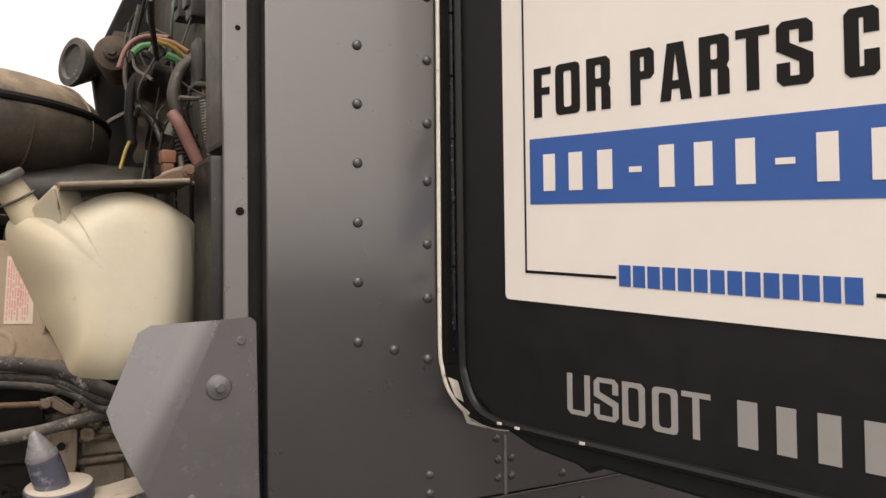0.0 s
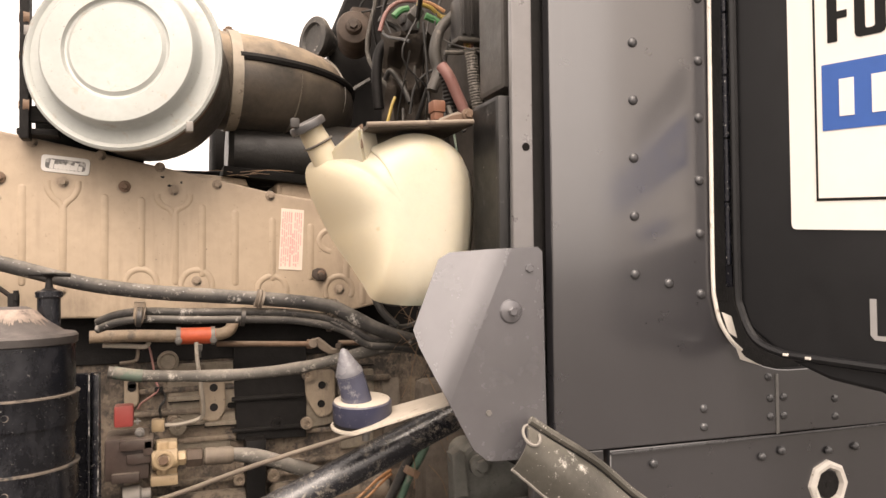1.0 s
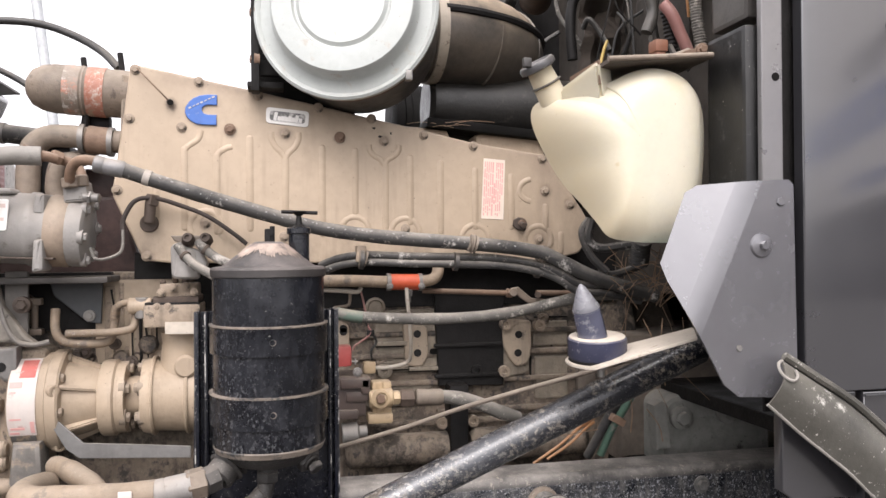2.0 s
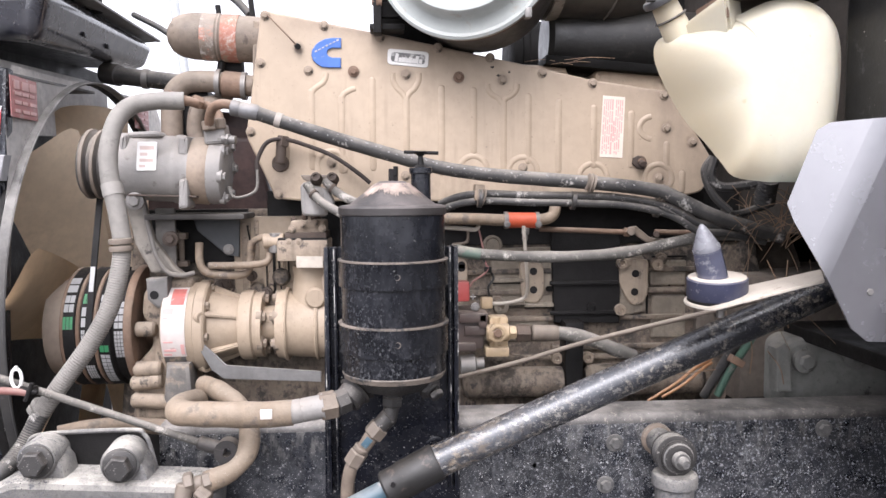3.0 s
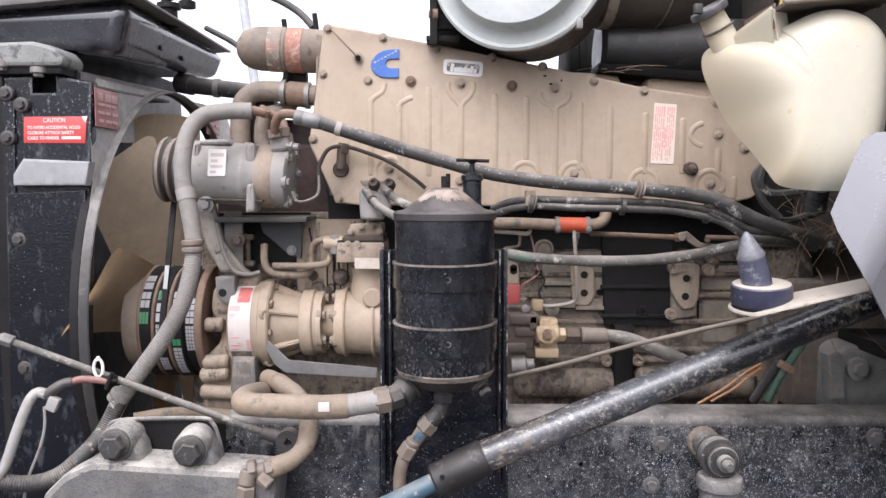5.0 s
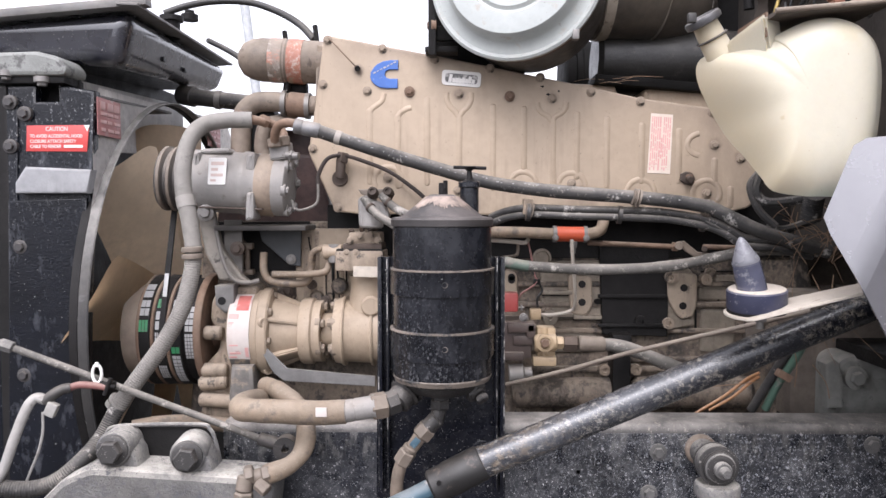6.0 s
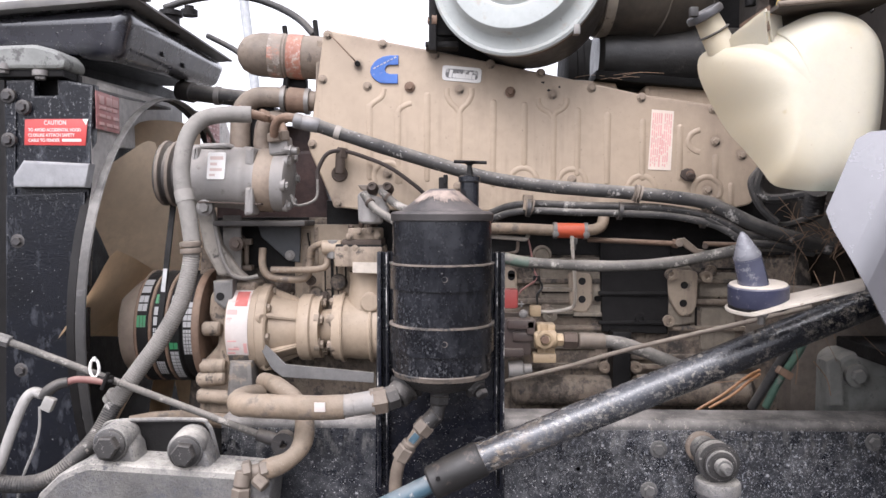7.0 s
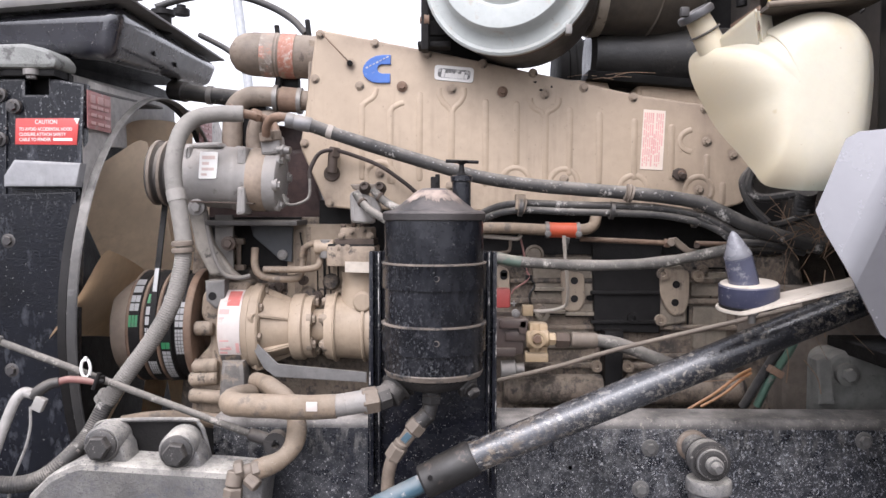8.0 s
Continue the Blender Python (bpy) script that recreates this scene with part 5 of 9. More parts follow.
part("oil_cooler_tube", rod(*low, 0.034, 20, 0.3), BLOCK_PAINT, block, "stained horizontal cooler tube")
part("oil_cooler_tube", rod(Vector((0.3581, 1.99, 1.1618)), Vector((0.6305, 1.99, 1.1636)), 0.036, 20, 0.3), BLOCK_PAINT, block)
part("sump", plate([(-0.6847, 2.03, 1.0807), (0.8437, 2.03, 1.0915), (0.8514, 2.03, 0.806), (-0.6891, 2.03, 0.7903)], 0.35, 0.02), OILY_AND_SHADE, engine, "dark oily sump")

# dark brown sheets added to fill the gaps behind the compressor
FILL_BROWN = surface("fill_brown", (0.045, 0.026, 0.023), 0.5, vary=0.6, dust=0.12, dust_color=(0.2, 0.15, 0.13), bump=0.3, gloss=0.3)
part("upper_gear_cover", plate([(-0.4542, 2.08, 1.7742), (-0.373, 2.08, 1.7688), (-0.3734, 2.08, 1.6962), (-0.4617, 2.08, 1.6962)], 0.1, 0.008), FILL_BROWN, engine)
part("front_gear_cover", plate([(-0.6108, 2.07, 1.7156), (-0.3782, 2.07, 1.7156), (-0.3386, 2.07, 1.5612), (-0.3795, 2.07, 1.5207), (-0.6242, 2.07, 1.5201)], 0.2, 0.01), FILL_BROWN, engine, "dark brown sheet filling the gap behind the compressor")
# black sheet for the shaded gap between intake cover and block
part("valley", plate([(-0.3447, 2.012, 1.5941), (0.7192, 2.012, 1.5956), (0.7222, 2.012, 1.4703), (-0.3454, 2.012, 1.4672)], 0.02, 0.003), OILY_AND_SHADE, block, "black band standing in for shade under the intake cover")
FACE_TAN = surface("oil_streaked_tan_paint", (0.33, 0.26, 0.19), 0.6, vary=0.2, dust=0.3, dust_color=(0.3, 0.25, 0.19), bump=0.3, drip=0.9, worn_color=(0.05, 0.038, 0.03), crust=0.12, crust_color=(0.06, 0.045, 0.036))
CAST_TAN = surface("dusty_tan_casting", (0.215, 0.18, 0.137), 0.65, vary=0.35, dust=0.5, dust_color=(0.3, 0.265, 0.22), bump=0.5, drip=0.6, worn_color=(0.07, 0.055, 0.045), crust=0.3, crust_color=(0.1, 0.08, 0.065), worn=0.2)
part("block_face", plate([(-0.417, 2.0, 1.539), (-0.248, 2.0, 1.539), (-0.24, 2.0, 1.33), (-0.418, 2.0, 1.33)], 0.018, 0.004), FACE_TAN, block, "oil-streaked tan block face")
for x, z in ((-0.427, 1.383), (-0.338, 1.38), (-0.402, 1.36)):
    part("core_hole", lathe([(0.011, -0.004), (0.0115, 0.0035), (0.0075, 0.004), (0.0065, -0.002), (0, -0.002)], (x, 1.999, z), (0, -1, 0), 16), DARK_RUST, block)
for x, z, sx, sz in ((-0.372, 1.385, 0.03, 0.006), (-0.383, 1.45, 0.004, 0.13), (-0.35, 1.41, 0.006, 0.15), (-0.312, 1.42, 0.005, 0.13), (-0.405, 1.50, 0.004, 0.06)):
    part("cast_edge", box((x, 2.0, z), (sx, 0.012, sz), 0.002), FACE_TAN, block)
# raised side covers beside the valve and by the two-hole pads
cover = part("side_cover", plate([(0.149, 2.011, 1.462), (0.296, 2.011, 1.464), (0.298, 2.011, 1.327), (0.15, 2.011, 1.324)], 0.014, 0.005, 0.006), CAST_TAN, block, "dusty tan raised side cover")
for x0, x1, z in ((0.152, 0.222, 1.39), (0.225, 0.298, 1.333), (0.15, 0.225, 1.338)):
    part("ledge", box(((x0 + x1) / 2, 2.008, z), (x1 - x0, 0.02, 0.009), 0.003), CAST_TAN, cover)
    # dark strip laid under the ledge for its shadow gap
    part("grease_line", box(((x0 + x1) / 2, 2.0085, z - 0.0065), (x1 - x0, 0.006, 0.003), 0.0006), OILY_AND_SHADE, cover)
part("core_plug", lathe([(0.022, -0.004), (0.022, 0.004), (0.017, 0.006), (0.015, 0.002), (0, 0.002)], (0.152, 2.006, 1.47), (0, -1, 0), 20), CAST_TAN, cover)
part("core_plug", lathe([(0.017, -0.004), (0.017, 0.006), (0.006, 0.008), (0.005, 0.002), (0, 0.002)], (0.171, 2.004, 1.332), (0, -1, 0), 18), CAST_TAN, cover)
part("upright_rib", box((0.2195, 2.008, 1.40), (0.005, 0.01, 0.12), 0.002), CAST_TAN, cover)
part("oval_slot", plate([(0.272, 2.0, 1.376), (0.306, 2.0, 1.376), (0.306, 2.0, 1.364), (0.272, 2.0, 1.364)], 0.004, 0, 0.008), SHADE_BLACK, cover)
base = part("pad_base", plate([(0.431, 2.004, 1.438), (0.489, 2.004, 1.447), (0.502, 2.004, 1.43), (0.504, 2.004, 1.314), (0.447, 2.004, 1.304), (0.429, 2.004, 1.33)], 0.018, 0.004, 0.006), CAST_TAN, block, "tan casting behind the two-hole pad")
# thin dark strips stand in for the shade of grooves in the casting
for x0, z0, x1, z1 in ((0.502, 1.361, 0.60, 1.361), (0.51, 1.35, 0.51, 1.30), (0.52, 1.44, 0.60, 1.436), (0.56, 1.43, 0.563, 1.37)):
    part("casting_joint", box(((x0 + x1) / 2, 2.0185, (z0 + z1) / 2), (max(0.004, x1 - x0), 0.006, max(0.004, abs(z1 - z0))), 0.001), OILY_AND_SHADE, block)
part("raised_panel", plate([(0.515, 2.014, 1.43), (0.60, 2.014, 1.43), (0.60, 2.014, 1.372), (0.515, 2.014, 1.372)], 0.012, 0.004, 0.006), CAST_TAN, block)
part("raised_panel", plate([(0.52, 2.014, 1.35), (0.60, 2.014, 1.35), (0.60, 2.014, 1.25), (0.52, 2.014, 1.25)], 0.012, 0.004, 0.006), CAST_TAN, block)
part("raised_panel", plate([(0.12, 2.012, 1.30), (0.28, 2.012, 1.30), (0.28, 2.012, 1.25), (0.12, 2.012, 1.25)], 0.012, 0.004, 0.006), CAST_TAN, block)

# pump and accessory drive, along the engine's length
def turned(profile, axis_at, material, name, parent, label="", seg=32):
    """A body turned about a line along x: (x, radius) pairs."""
    return part(name, lathe([(r, x) for x, r in profile], axis_at, (1, 0, 0), seg), material, parent, label)


AX = Vector((-0.516, 1.965, 1.3074))
AX.x = 0
gx = [p[0] for p in ((-0.5826, 1.9, 1.317), (-0.5453, 1.9, 1.3171), (-0.4807, 1.9, 1.3174), (-0.4559, 1.9, 1.3176), (-0.4434, 1.9, 1.3176), (-0.3939, 1.9, 1.3178), (-0.3679, 1.9, 1.318), (-0.3468, 1.9, 1.3181), (-0.3171, 1.9, 1.3182), (-0.2998, 1.9, 1.3183), (-0.2208, 1.9, 1.3187), (-0.1518, 1.9, 1.319))]
drive = part("accessory_drive", lathe([(0, gx[1]), (0.088, gx[1]), (0.093, gx[1] + 0.004), (0.093, gx[2]), (0.098, gx[2] + 0.003), (0.098, gx[3] - 0.004), (0.094, gx[3]), (0.076, gx[3] + 0.002), (0.07, gx[4] + 0.006), (0.057, gx[5])], AX, (1, 0, 0), 40), ENGINE_TAN, engine, "tan accessory drive housing")
turned([(gx[5], 0), (gx[5], 0.072), (gx[5] + 0.004, 0.075), (gx[6], 0.075), (gx[6] + 0.004, 0.07), (gx[7], 0.07), (gx[7], 0.04), (gx[8], 0.04)], AX, ENGINE_TAN, "coupling_flange", drive)
turned([(gx[8], 0.03), (gx[8], 0.072), (gx[9], 0.076), (gx[9] + 0.01, 0.07), (gx[10], 0.074), (gx[11], 0.076), (gx[11], 0)], AX, ENGINE_TAN, "air_compressor_body", engine, "ribbed tan air compressor body")


def rim_patch(a0, a1, r, x0, x1, at, steps=10):
    """A thin patch wrapped on a drum about a line along x; angles in degrees, 0 facing -y, 90 up."""
    bm = bmesh.new()
    rows = []
    for i in range(steps + 1):
        a = radians(a0 + (a1 - a0) * i / steps)
        rows.append([bm.verts.new((x, at.y - rr * math.cos(a), at.z + rr * math.sin(a))) for x, rr in ((x0, r), (x1, r), (x1, r - 0.001), (x0, r - 0.001))])
    for a, b in zip(rows, rows[1:]):
        for j in range(4):
            bm.faces.new((a[j], a[(j + 1) % 4], b[(j + 1) % 4], b[j]))
    bm.faces.new(rows[0]), bm.faces.new(rows[-1])
    return bm


lx0, lx1 = gx[1] + 0.004, gx[1] + 0.8 * (gx[2] - gx[1])
part("white_label", rim_patch(-32, 66, 0.0948, lx0, lx1, AX, 14), LABEL_WORN, drive, "white wrapped label")
FADED_RED = surface("faded_red_label", (0.5, 0.09, 0.08), 0.5, vary=0.2, dust=0.3, worn=0.35, worn_color=(0.55, 0.42, 0.38))
part("red_label", rim_patch(36, 62, 0.0953, lx0 + 0.35 * (lx1 - lx0), lx1 - 0.004, AX), FADED_RED, drive, "red end of a wrapped label")
for a0, a1, f0, f1 in ((24, 31, 0.05, 0.5), (18, 20, 0.1, 0.3), (-30, -27, 0.06, 0.4), (-28, -14, 0.8, 0.95), (-24, -21, 0.1, 0.6), (-12, -10, 0.1, 0.5)):
    part("print_bar", rim_patch(a0, a1, 0.0953, lx0 + f0 * (lx1 - lx0), lx0 + f1 * (lx1 - lx0), AX, 3), PALE_PRINT, drive)
part("grime_band", rim_patch(-74, -33, 0.0948, lx0 + 0.002, lx1 - 0.003, AX), surface("greasy_grey_grime", (0.09, 0.085, 0.08), 0.5, vary=0.4, worn=0.8, worn_color=(0.27, 0.21, 0.15), drip=0.8), drive, "band of grey grease under the label")
for a in (19, -58):
    q = (gx[3] - 0.008, AX.y - 0.094 * math.cos(radians(a)), AX.z + 0.094 * math.sin(radians(a)))
    part("ring_boss", lathe([(0.011, -0.012), (0.0115, 0.003), (0.010, 0.005), (0.0065, 0.005), (0.0055, 0.0), (0, 0.0)], q, (0.75, -0.66, 0), 18), ENGINE_TAN, drive)
for k in range(8):
    a = radians(45 * k + 38)
    bolt(drive, (gx[3] - 0.002, AX.y - 0.083 * math.cos(a), AX.z + 0.083 * math.sin(a)), (1, 0, 0), 0.0078, ENGINE_DIRTY)
for k in range(6):
    a = radians(60 * k + 25)
    out = Vector((0, -math.cos(a), math.sin(a)))
    across = Vector((0, -math.sin(a), -math.cos(a)))
    bolt(drive, Vector((gx[7], AX.y, AX.z)) + out * 0.056, (1, 0, 0), 0.009, ENGINE_DIRTY)
    bolt(drive, Vector((gx[8] - 0.002, AX.y, AX.z)) + out * 0.058, (-1, 0, 0), 0.009, ENGINE_DIRTY)
    root = Vector((0, AX.y, AX.z)) - across * 0.0045
    part("cone_web", slab([root + out * r + Vector((x, 0, 0)) for x, r in ((gx[3] - 0.002, 0.05), (gx[3] - 0.002, 0.091), (gx[5] + 0.001, 0.064), (gx[5] + 0.001, 0.045))], across * 0.009, 0.0025), ENGINE_TAN, drive)
for x in (gx[9] + 0.002, gx[10] - 0.012):
    turned([(x - 0.003, 0.07), (x - 0.003, 0.078), (x, 0.0795), (x + 0.004, 0.078), (x + 0.004, 0.07)], AX, ENGINE_TAN, "body_rib", drive)
housing = part("gear_housing", plate([(-0.6199, 1.93, 1.1569), (-0.6112, 1.93, 1.2335), (-0.5765, 1.93, 1.2693), (-0.576, 1.93, 1.3099), (-0.5971, 1.93, 1.3351), (-0.5914, 1.93, 1.3857), (-0.5557, 1.93, 1.411), (-0.4901, 1.93, 1.4113), (-0.4933, 1.93, 1.113), (-0.6206, 1.93, 1.1121)], 0.12, 0.008, 0.012), ENGINE_DIRTY, engine, "lumpy tan gear housing")
for a, b in zip(((-0.6068, 1.92, 1.3088), (-0.6118, 1.92, 1.2254), (-0.6185, 1.92, 1.1949), (-0.619, 1.92, 1.1594)), ((-0.564, 1.92, 1.309), (-0.555, 1.92, 1.2257), (-0.5553, 1.92, 1.2004), (-0.5306, 1.92, 1.1536))):
    part("boss", rod(a, b, 0.016, 14, 0.3), ENGINE_DIRTY, housing)
part("front_bracket", plate([(-0.5763, 1.9, 1.4162), (-0.5316, 1.9, 1.4201), (-0.5323, 1.9, 1.3582), (-0.5547, 1.9, 1.3544), (-0.5744, 1.9, 1.3729)], 0.05, 0.006), surface("grey_dirty_bracket", (0.14, 0.135, 0.13), 0.6, vary=0.3, dust=0.4), housing, "grey bracket with a bolt hole")
part("bracket_hole", lathe([(0, 0.001), (0.009, 0.001), (0.009, -0.003)], (-0.5593, 1.8998, 1.3829), (0, -1, 0), 14), BLACK_PRINT, housing)
GREASE = surface("greasy_grey_housing", (0.13, 0.12, 0.11), 0.5, vary=0.4, dust=0.3, worn=0.6, worn_color=(0.25, 0.2, 0.15), drip=0.9, bump=0.4)
part("housing_side", plate([(-0.5364, 1.88, 1.2439), (-0.4872, 1.88, 1.2441), (-0.4821, 1.88, 1.1452), (-0.5255, 1.88, 1.1263), (-0.5435, 1.88, 1.1696)], 0.06, 0.01), GREASE, housing)
part("support_arm", plate([(-0.4696, 1.875, 1.2796), (-0.4549, 1.875, 1.2821), (-0.4124, 1.875, 1.2394), (-0.2208, 1.875, 1.2221), (-0.2209, 1.875, 1.2), (-0.4188, 1.875, 1.2111), (-0.4431, 1.875, 1.2306)], 0.006, 0.001), surface("dull_grey_bar", (0.17, 0.165, 0.16), 0.5, metal=0.35, vary=0.25, dust=0.3), engine, "flat bare-metal support arm")

# damper drum with belts
DX = Vector((-0.718, 2.02, 1.3022))
dx = [p[0] for p in ((-0.7908, 1.9, 1.3197), (-0.7471, 1.9, 1.3199), (-0.7196, 1.9, 1.3201), (-0.6847, 1.9, 1.3202), (-0.6498, 1.9, 1.3204), (-0.6224, 1.9, 1.3205), (-0.6099, 1.9, 1.3206), (-0.5825, 1.9, 1.3207))]
DX.x = 0
drum = part("damper_drum", lathe([(0, dx[1]), (0.122, dx[1]), (0.128, dx[1] + 0.004), (0.128, dx[2]), (0.121, dx[2] + 0.003), (0.121, dx[2] + 0.008), (0.128, dx[2] + 0.011), (0.128, dx[3]), (0.121, dx[3] + 0.003), (0.121, dx[3] + 0.008), (0.128, dx[3] + 0.011), (0.128, dx[4]), (0.12, dx[4] + 0.004), (0.12, dx[5]), (0.05, dx[5])], DX, (1, 0, 0), 44), OILY_AND_SHADE, engine, "black grooved crank pulley drum with printed marks")
turned([(dx[5], 0.04), (dx[5], 0.13), (dx[5] + 0.003, 0.132), (dx[6], 0.132), (dx[6] + 0.004, 0.129), (dx[6] + 0.004, 0.05), (dx[7] + 0.06, 0.05)], DX, RUSTY, "damper_ring", drum, "rusty damper ring", 44)
for x in (dx[2] + 0.0055, dx[3] + 0.0055, dx[1] + 0.001):
    turned([(x - 0.004, 0.12), (x - 0.004, 0.1272), (x - 0.002, 0.1292), (x + 0.002, 0.1292), (x + 0.004, 0.1272), (x + 0.004, 0.12)], DX, RUSTY, "pulley_rim", drum, "brown pulley rim", 44)
turned([(dx[0] - 0.02, 0.0), (dx[0] - 0.02, 0.06), (dx[0], 0.11), (dx[1], 0.115), (dx[1], 0)], DX, surface("dusty_brown_hub", (0.27, 0.21, 0.165), 0.6, vary=0.25, dust=0.4), "fan_hub", drum, "dusty brown fan hub")
grooves = ((dx[1] + 0.004, dx[2] - 0.003), (dx[2] + 0.013, dx[3] - 0.003), (dx[3] + 0.013, dx[4] - 0.003), (dx[4] + 0.006, dx[5] - 0.003))
for row, a0, a1, lines, cells, ink in ((0, 42, 62, 2, 1, MARK_WHITE), (0, 22, 40, 2, 2, MARK_WHITE), (0, 6, 20, 1, 3, STICKER_GREEN), (0, -34, -24, 1, 1, MARK_WHITE), (1, 30, 42, 1, 3, STICKER_GREEN), (1, 8, 28, 2, 2, MARK_WHITE), (1, -8, 6, 3, 4, MARK_WHITE), (1, -50, -30, 5, 4, MARK_WHITE),
                                       (2, 8, 40, 4, 2, MARK_WHITE), (2, -16, -8, 1, 2, STICKER_GREEN), (2, -58, -18, 9, 2, MARK_WHITE), (3, 6, 34, 4, 2, MARK_WHITE), (3, -24, 4, 7, 3, MARK_WHITE)):
    x0, x1 = grooves[row]
    r = 0.1286 if row < 3 else 0.1206
    tall, wide = (a1 - a0) / lines, (x1 - x0) / cells
    for u in range(lines):
        for v in range(cells):
            part("belt_mark", rim_patch(a0 + tall * u, a0 + tall * (u + 0.82), r, x0 + wide * v + 0.0006, x0 + wide * (v + 1) - 0.0006, DX, 2), ink, drum)

# ---- air conditioning compressor ----
ac = thing("air_conditioning_compressor", "grey cast aluminium belt-driven compressor, dusty", "compressor")
A0, A1 = Vector((-0.6141, 1.89, 1.6467)), Vector((-0.4039, 1.89, 1.6323))
ad = (A1 - A0)
an = ad.length
part("body", lathe([(0, 0), (0.06, 0), (0.066, 0.006), (0.066, an * 0.52), (0.069, an * 0.54), (0.069, an * 0.6), (0.066, an * 0.62), (0.066, an * 0.705), (0, an * 0.705)], A0, ad, 32), ALLOY, ac)
part("rear_head", lathe([(0, an * 0.7), (0.066, an * 0.7), (0.0675, an * 0.72), (0.0675, an * 0.84), (0.064, an * 0.87), (0, an * 0.88)], A0, ad, 32), surface("rusty_cast_head", (0.26, 0.2, 0.15), 0.65, vary=0.3, dust=0.4, bump=0.4), ac, "rust-tinted cast rear head")
pulley = part("clutch_pulley", lathe([(0, -0.066), (0.052, -0.066), (0.064, -0.062), (0.068, -0.056), (0.068, -0.050), (0.060, -0.045), (0.060, -0.040), (0.069, -0.035), (0.069, -0.029), (0.060, -0.024), (0.060, -0.019), (0.068, -0.014), (0.067, -0.007), (0.05, -0.004), (0.05, 0.0), (0, 0)], A0, ad, 36), surface("dusty_pulley", (0.06, 0.055, 0.052), 0.5, metal=0.2, vary=0.3, dust=0.6, bump=0.2), ac, "dusty grooved clutch pulley")
for z in (-0.053, -0.032):
    part("pulley_edge", lathe([(0.067, z - 0.004), (0.0698, z - 0.003), (0.0698, z + 0.003), (0.067, z + 0.004)], A0, ad, 36), ROD_BROWN, pulley, "rubbed brown pulley edge")
tag = part("label", plate([(-0.5571, 1.8225, 1.69), (-0.5196, 1.8225, 1.69), (-0.5238, 1.8225, 1.6343), (-0.5613, 1.8225, 1.6343)], 0.004, 0.001, 0.004), STICKER_WHITE, ac, "small pale type label with faint pink print")
for a, b in (((-0.5523, 1.8219, 1.6819), (-0.5254, 1.8219, 1.6749)), ((-0.5525, 1.8219, 1.6691), (-0.5385, 1.8219, 1.6633)), ((-0.5538, 1.8219, 1.6575), (-0.5281, 1.8219, 1.6517)), ((-0.5551, 1.8219, 1.6459), (-0.5434, 1.8219, 1.6412))):
    part("print_bar", plate([a, (b[0], a[1], a[2]), b, (a[0], a[1], b[2])], 0.001, 0), surface("faint_pink_print", (0.6, 0.47, 0.42), 0.5, vary=0.2), tag)
for quad, y, deep in (([(-0.5943, 1.832, 1.7001), (-0.5812, 1.832, 1.7047), (-0.5795, 1.832, 1.6604), (-0.5972, 1.832, 1.658)], 1.832, 0.05), ([(-0.4817, 1.83, 1.6999), (-0.4629, 1.83, 1.7022), (-0.4645, 1.83, 1.6603), (-0.4857, 1.83, 1.6626)], 1.83, 0.04), ([(-0.4816, 1.822, 1.618), (-0.4651, 1.822, 1.6204), (-0.4646, 1.822, 1.5621), (-0.4846, 1.822, 1.5586)], 1.822, 0.06), ([(-0.5849, 1.85, 1.711), (-0.5253, 1.85, 1.7133), (-0.5183, 1.85, 1.7015), (-0.5874, 1.85, 1.6992)], 1.85, 0.05), ([(-0.5034, 1.826, 1.6601), (-0.4506, 1.826, 1.6578), (-0.4533, 1.826, 1.6205), (-0.498, 1.826, 1.6205)], 1.826, 0.03)):
    part("lug", plate(quad, deep, 0.006, 0.006), ALLOY, ac)
part("case_seam", plate([(-0.5822, 1.83, 1.59), (-0.45, 1.83, 1.5855), (-0.45, 1.83, 1.582), (-0.5822, 1.83, 1.5865)], 0.03, 0.001), DARK_RUST, ac)
part("rear_flange", lathe([(0, an * 0.86), (0.064, an * 0.86), (0.066, an * 0.88), (0.064, an * 0.99), (0.058, an * 1.01), (0, an * 1.01)], A0, ad, 28), ALLOY, ac, "grey rear cover")
for k in range(6):
    a = radians(60 * k + 10)
    m = Matrix.Translation(A0) @ toward(ad)
    bolt(ac, m @ Vector((0.055 * math.cos(a), 0.055 * math.sin(a), an * 1.01)), ad, 0.0075, ALLOY)
part("port_block", plate([(-0.4383, 1.845, 1.7176), (-0.4192, 1.845, 1.7293), (-0.398, 1.845, 1.7269), (-0.3935, 1.845, 1.6894), (-0.4362, 1.845, 1.6847)], 0.05, 0.005, 0.004), ALLOY, ac, "cast port block")
for p, q, r in (((-0.4229, 1.84, 1.7124), (-0.4251, 1.84, 1.7311), 0.0145), ((-0.4051, 1.85, 1.7157), (-0.4073, 1.85, 1.7368), 0.0125)):
    part("port_nut", rod(p, q, r, 6), PIPE_BROWN, ac)
part("service_port", join(rod((-0.3995, 1.835, 1.6957), (-0.3714, 1.83, 1.693), 0.0085, 10), rod((-0.391, 1.834, 1.6956), (-0.3838, 1.833, 1.6943), 0.012, 6)), STEEL, ac, "small service port")
part("suction_pipe", tube([(-0.4228, 1.835, 1.7236), (-0.4179, 1.82, 1.7406), (-0.4072, 1.81, 1.7544), (-0.3899, 1.8, 1.7589), (-0.3647, 1.8, 1.7555)], 0.0092, 12), RUSTY, ac, "rusty suction pipe")
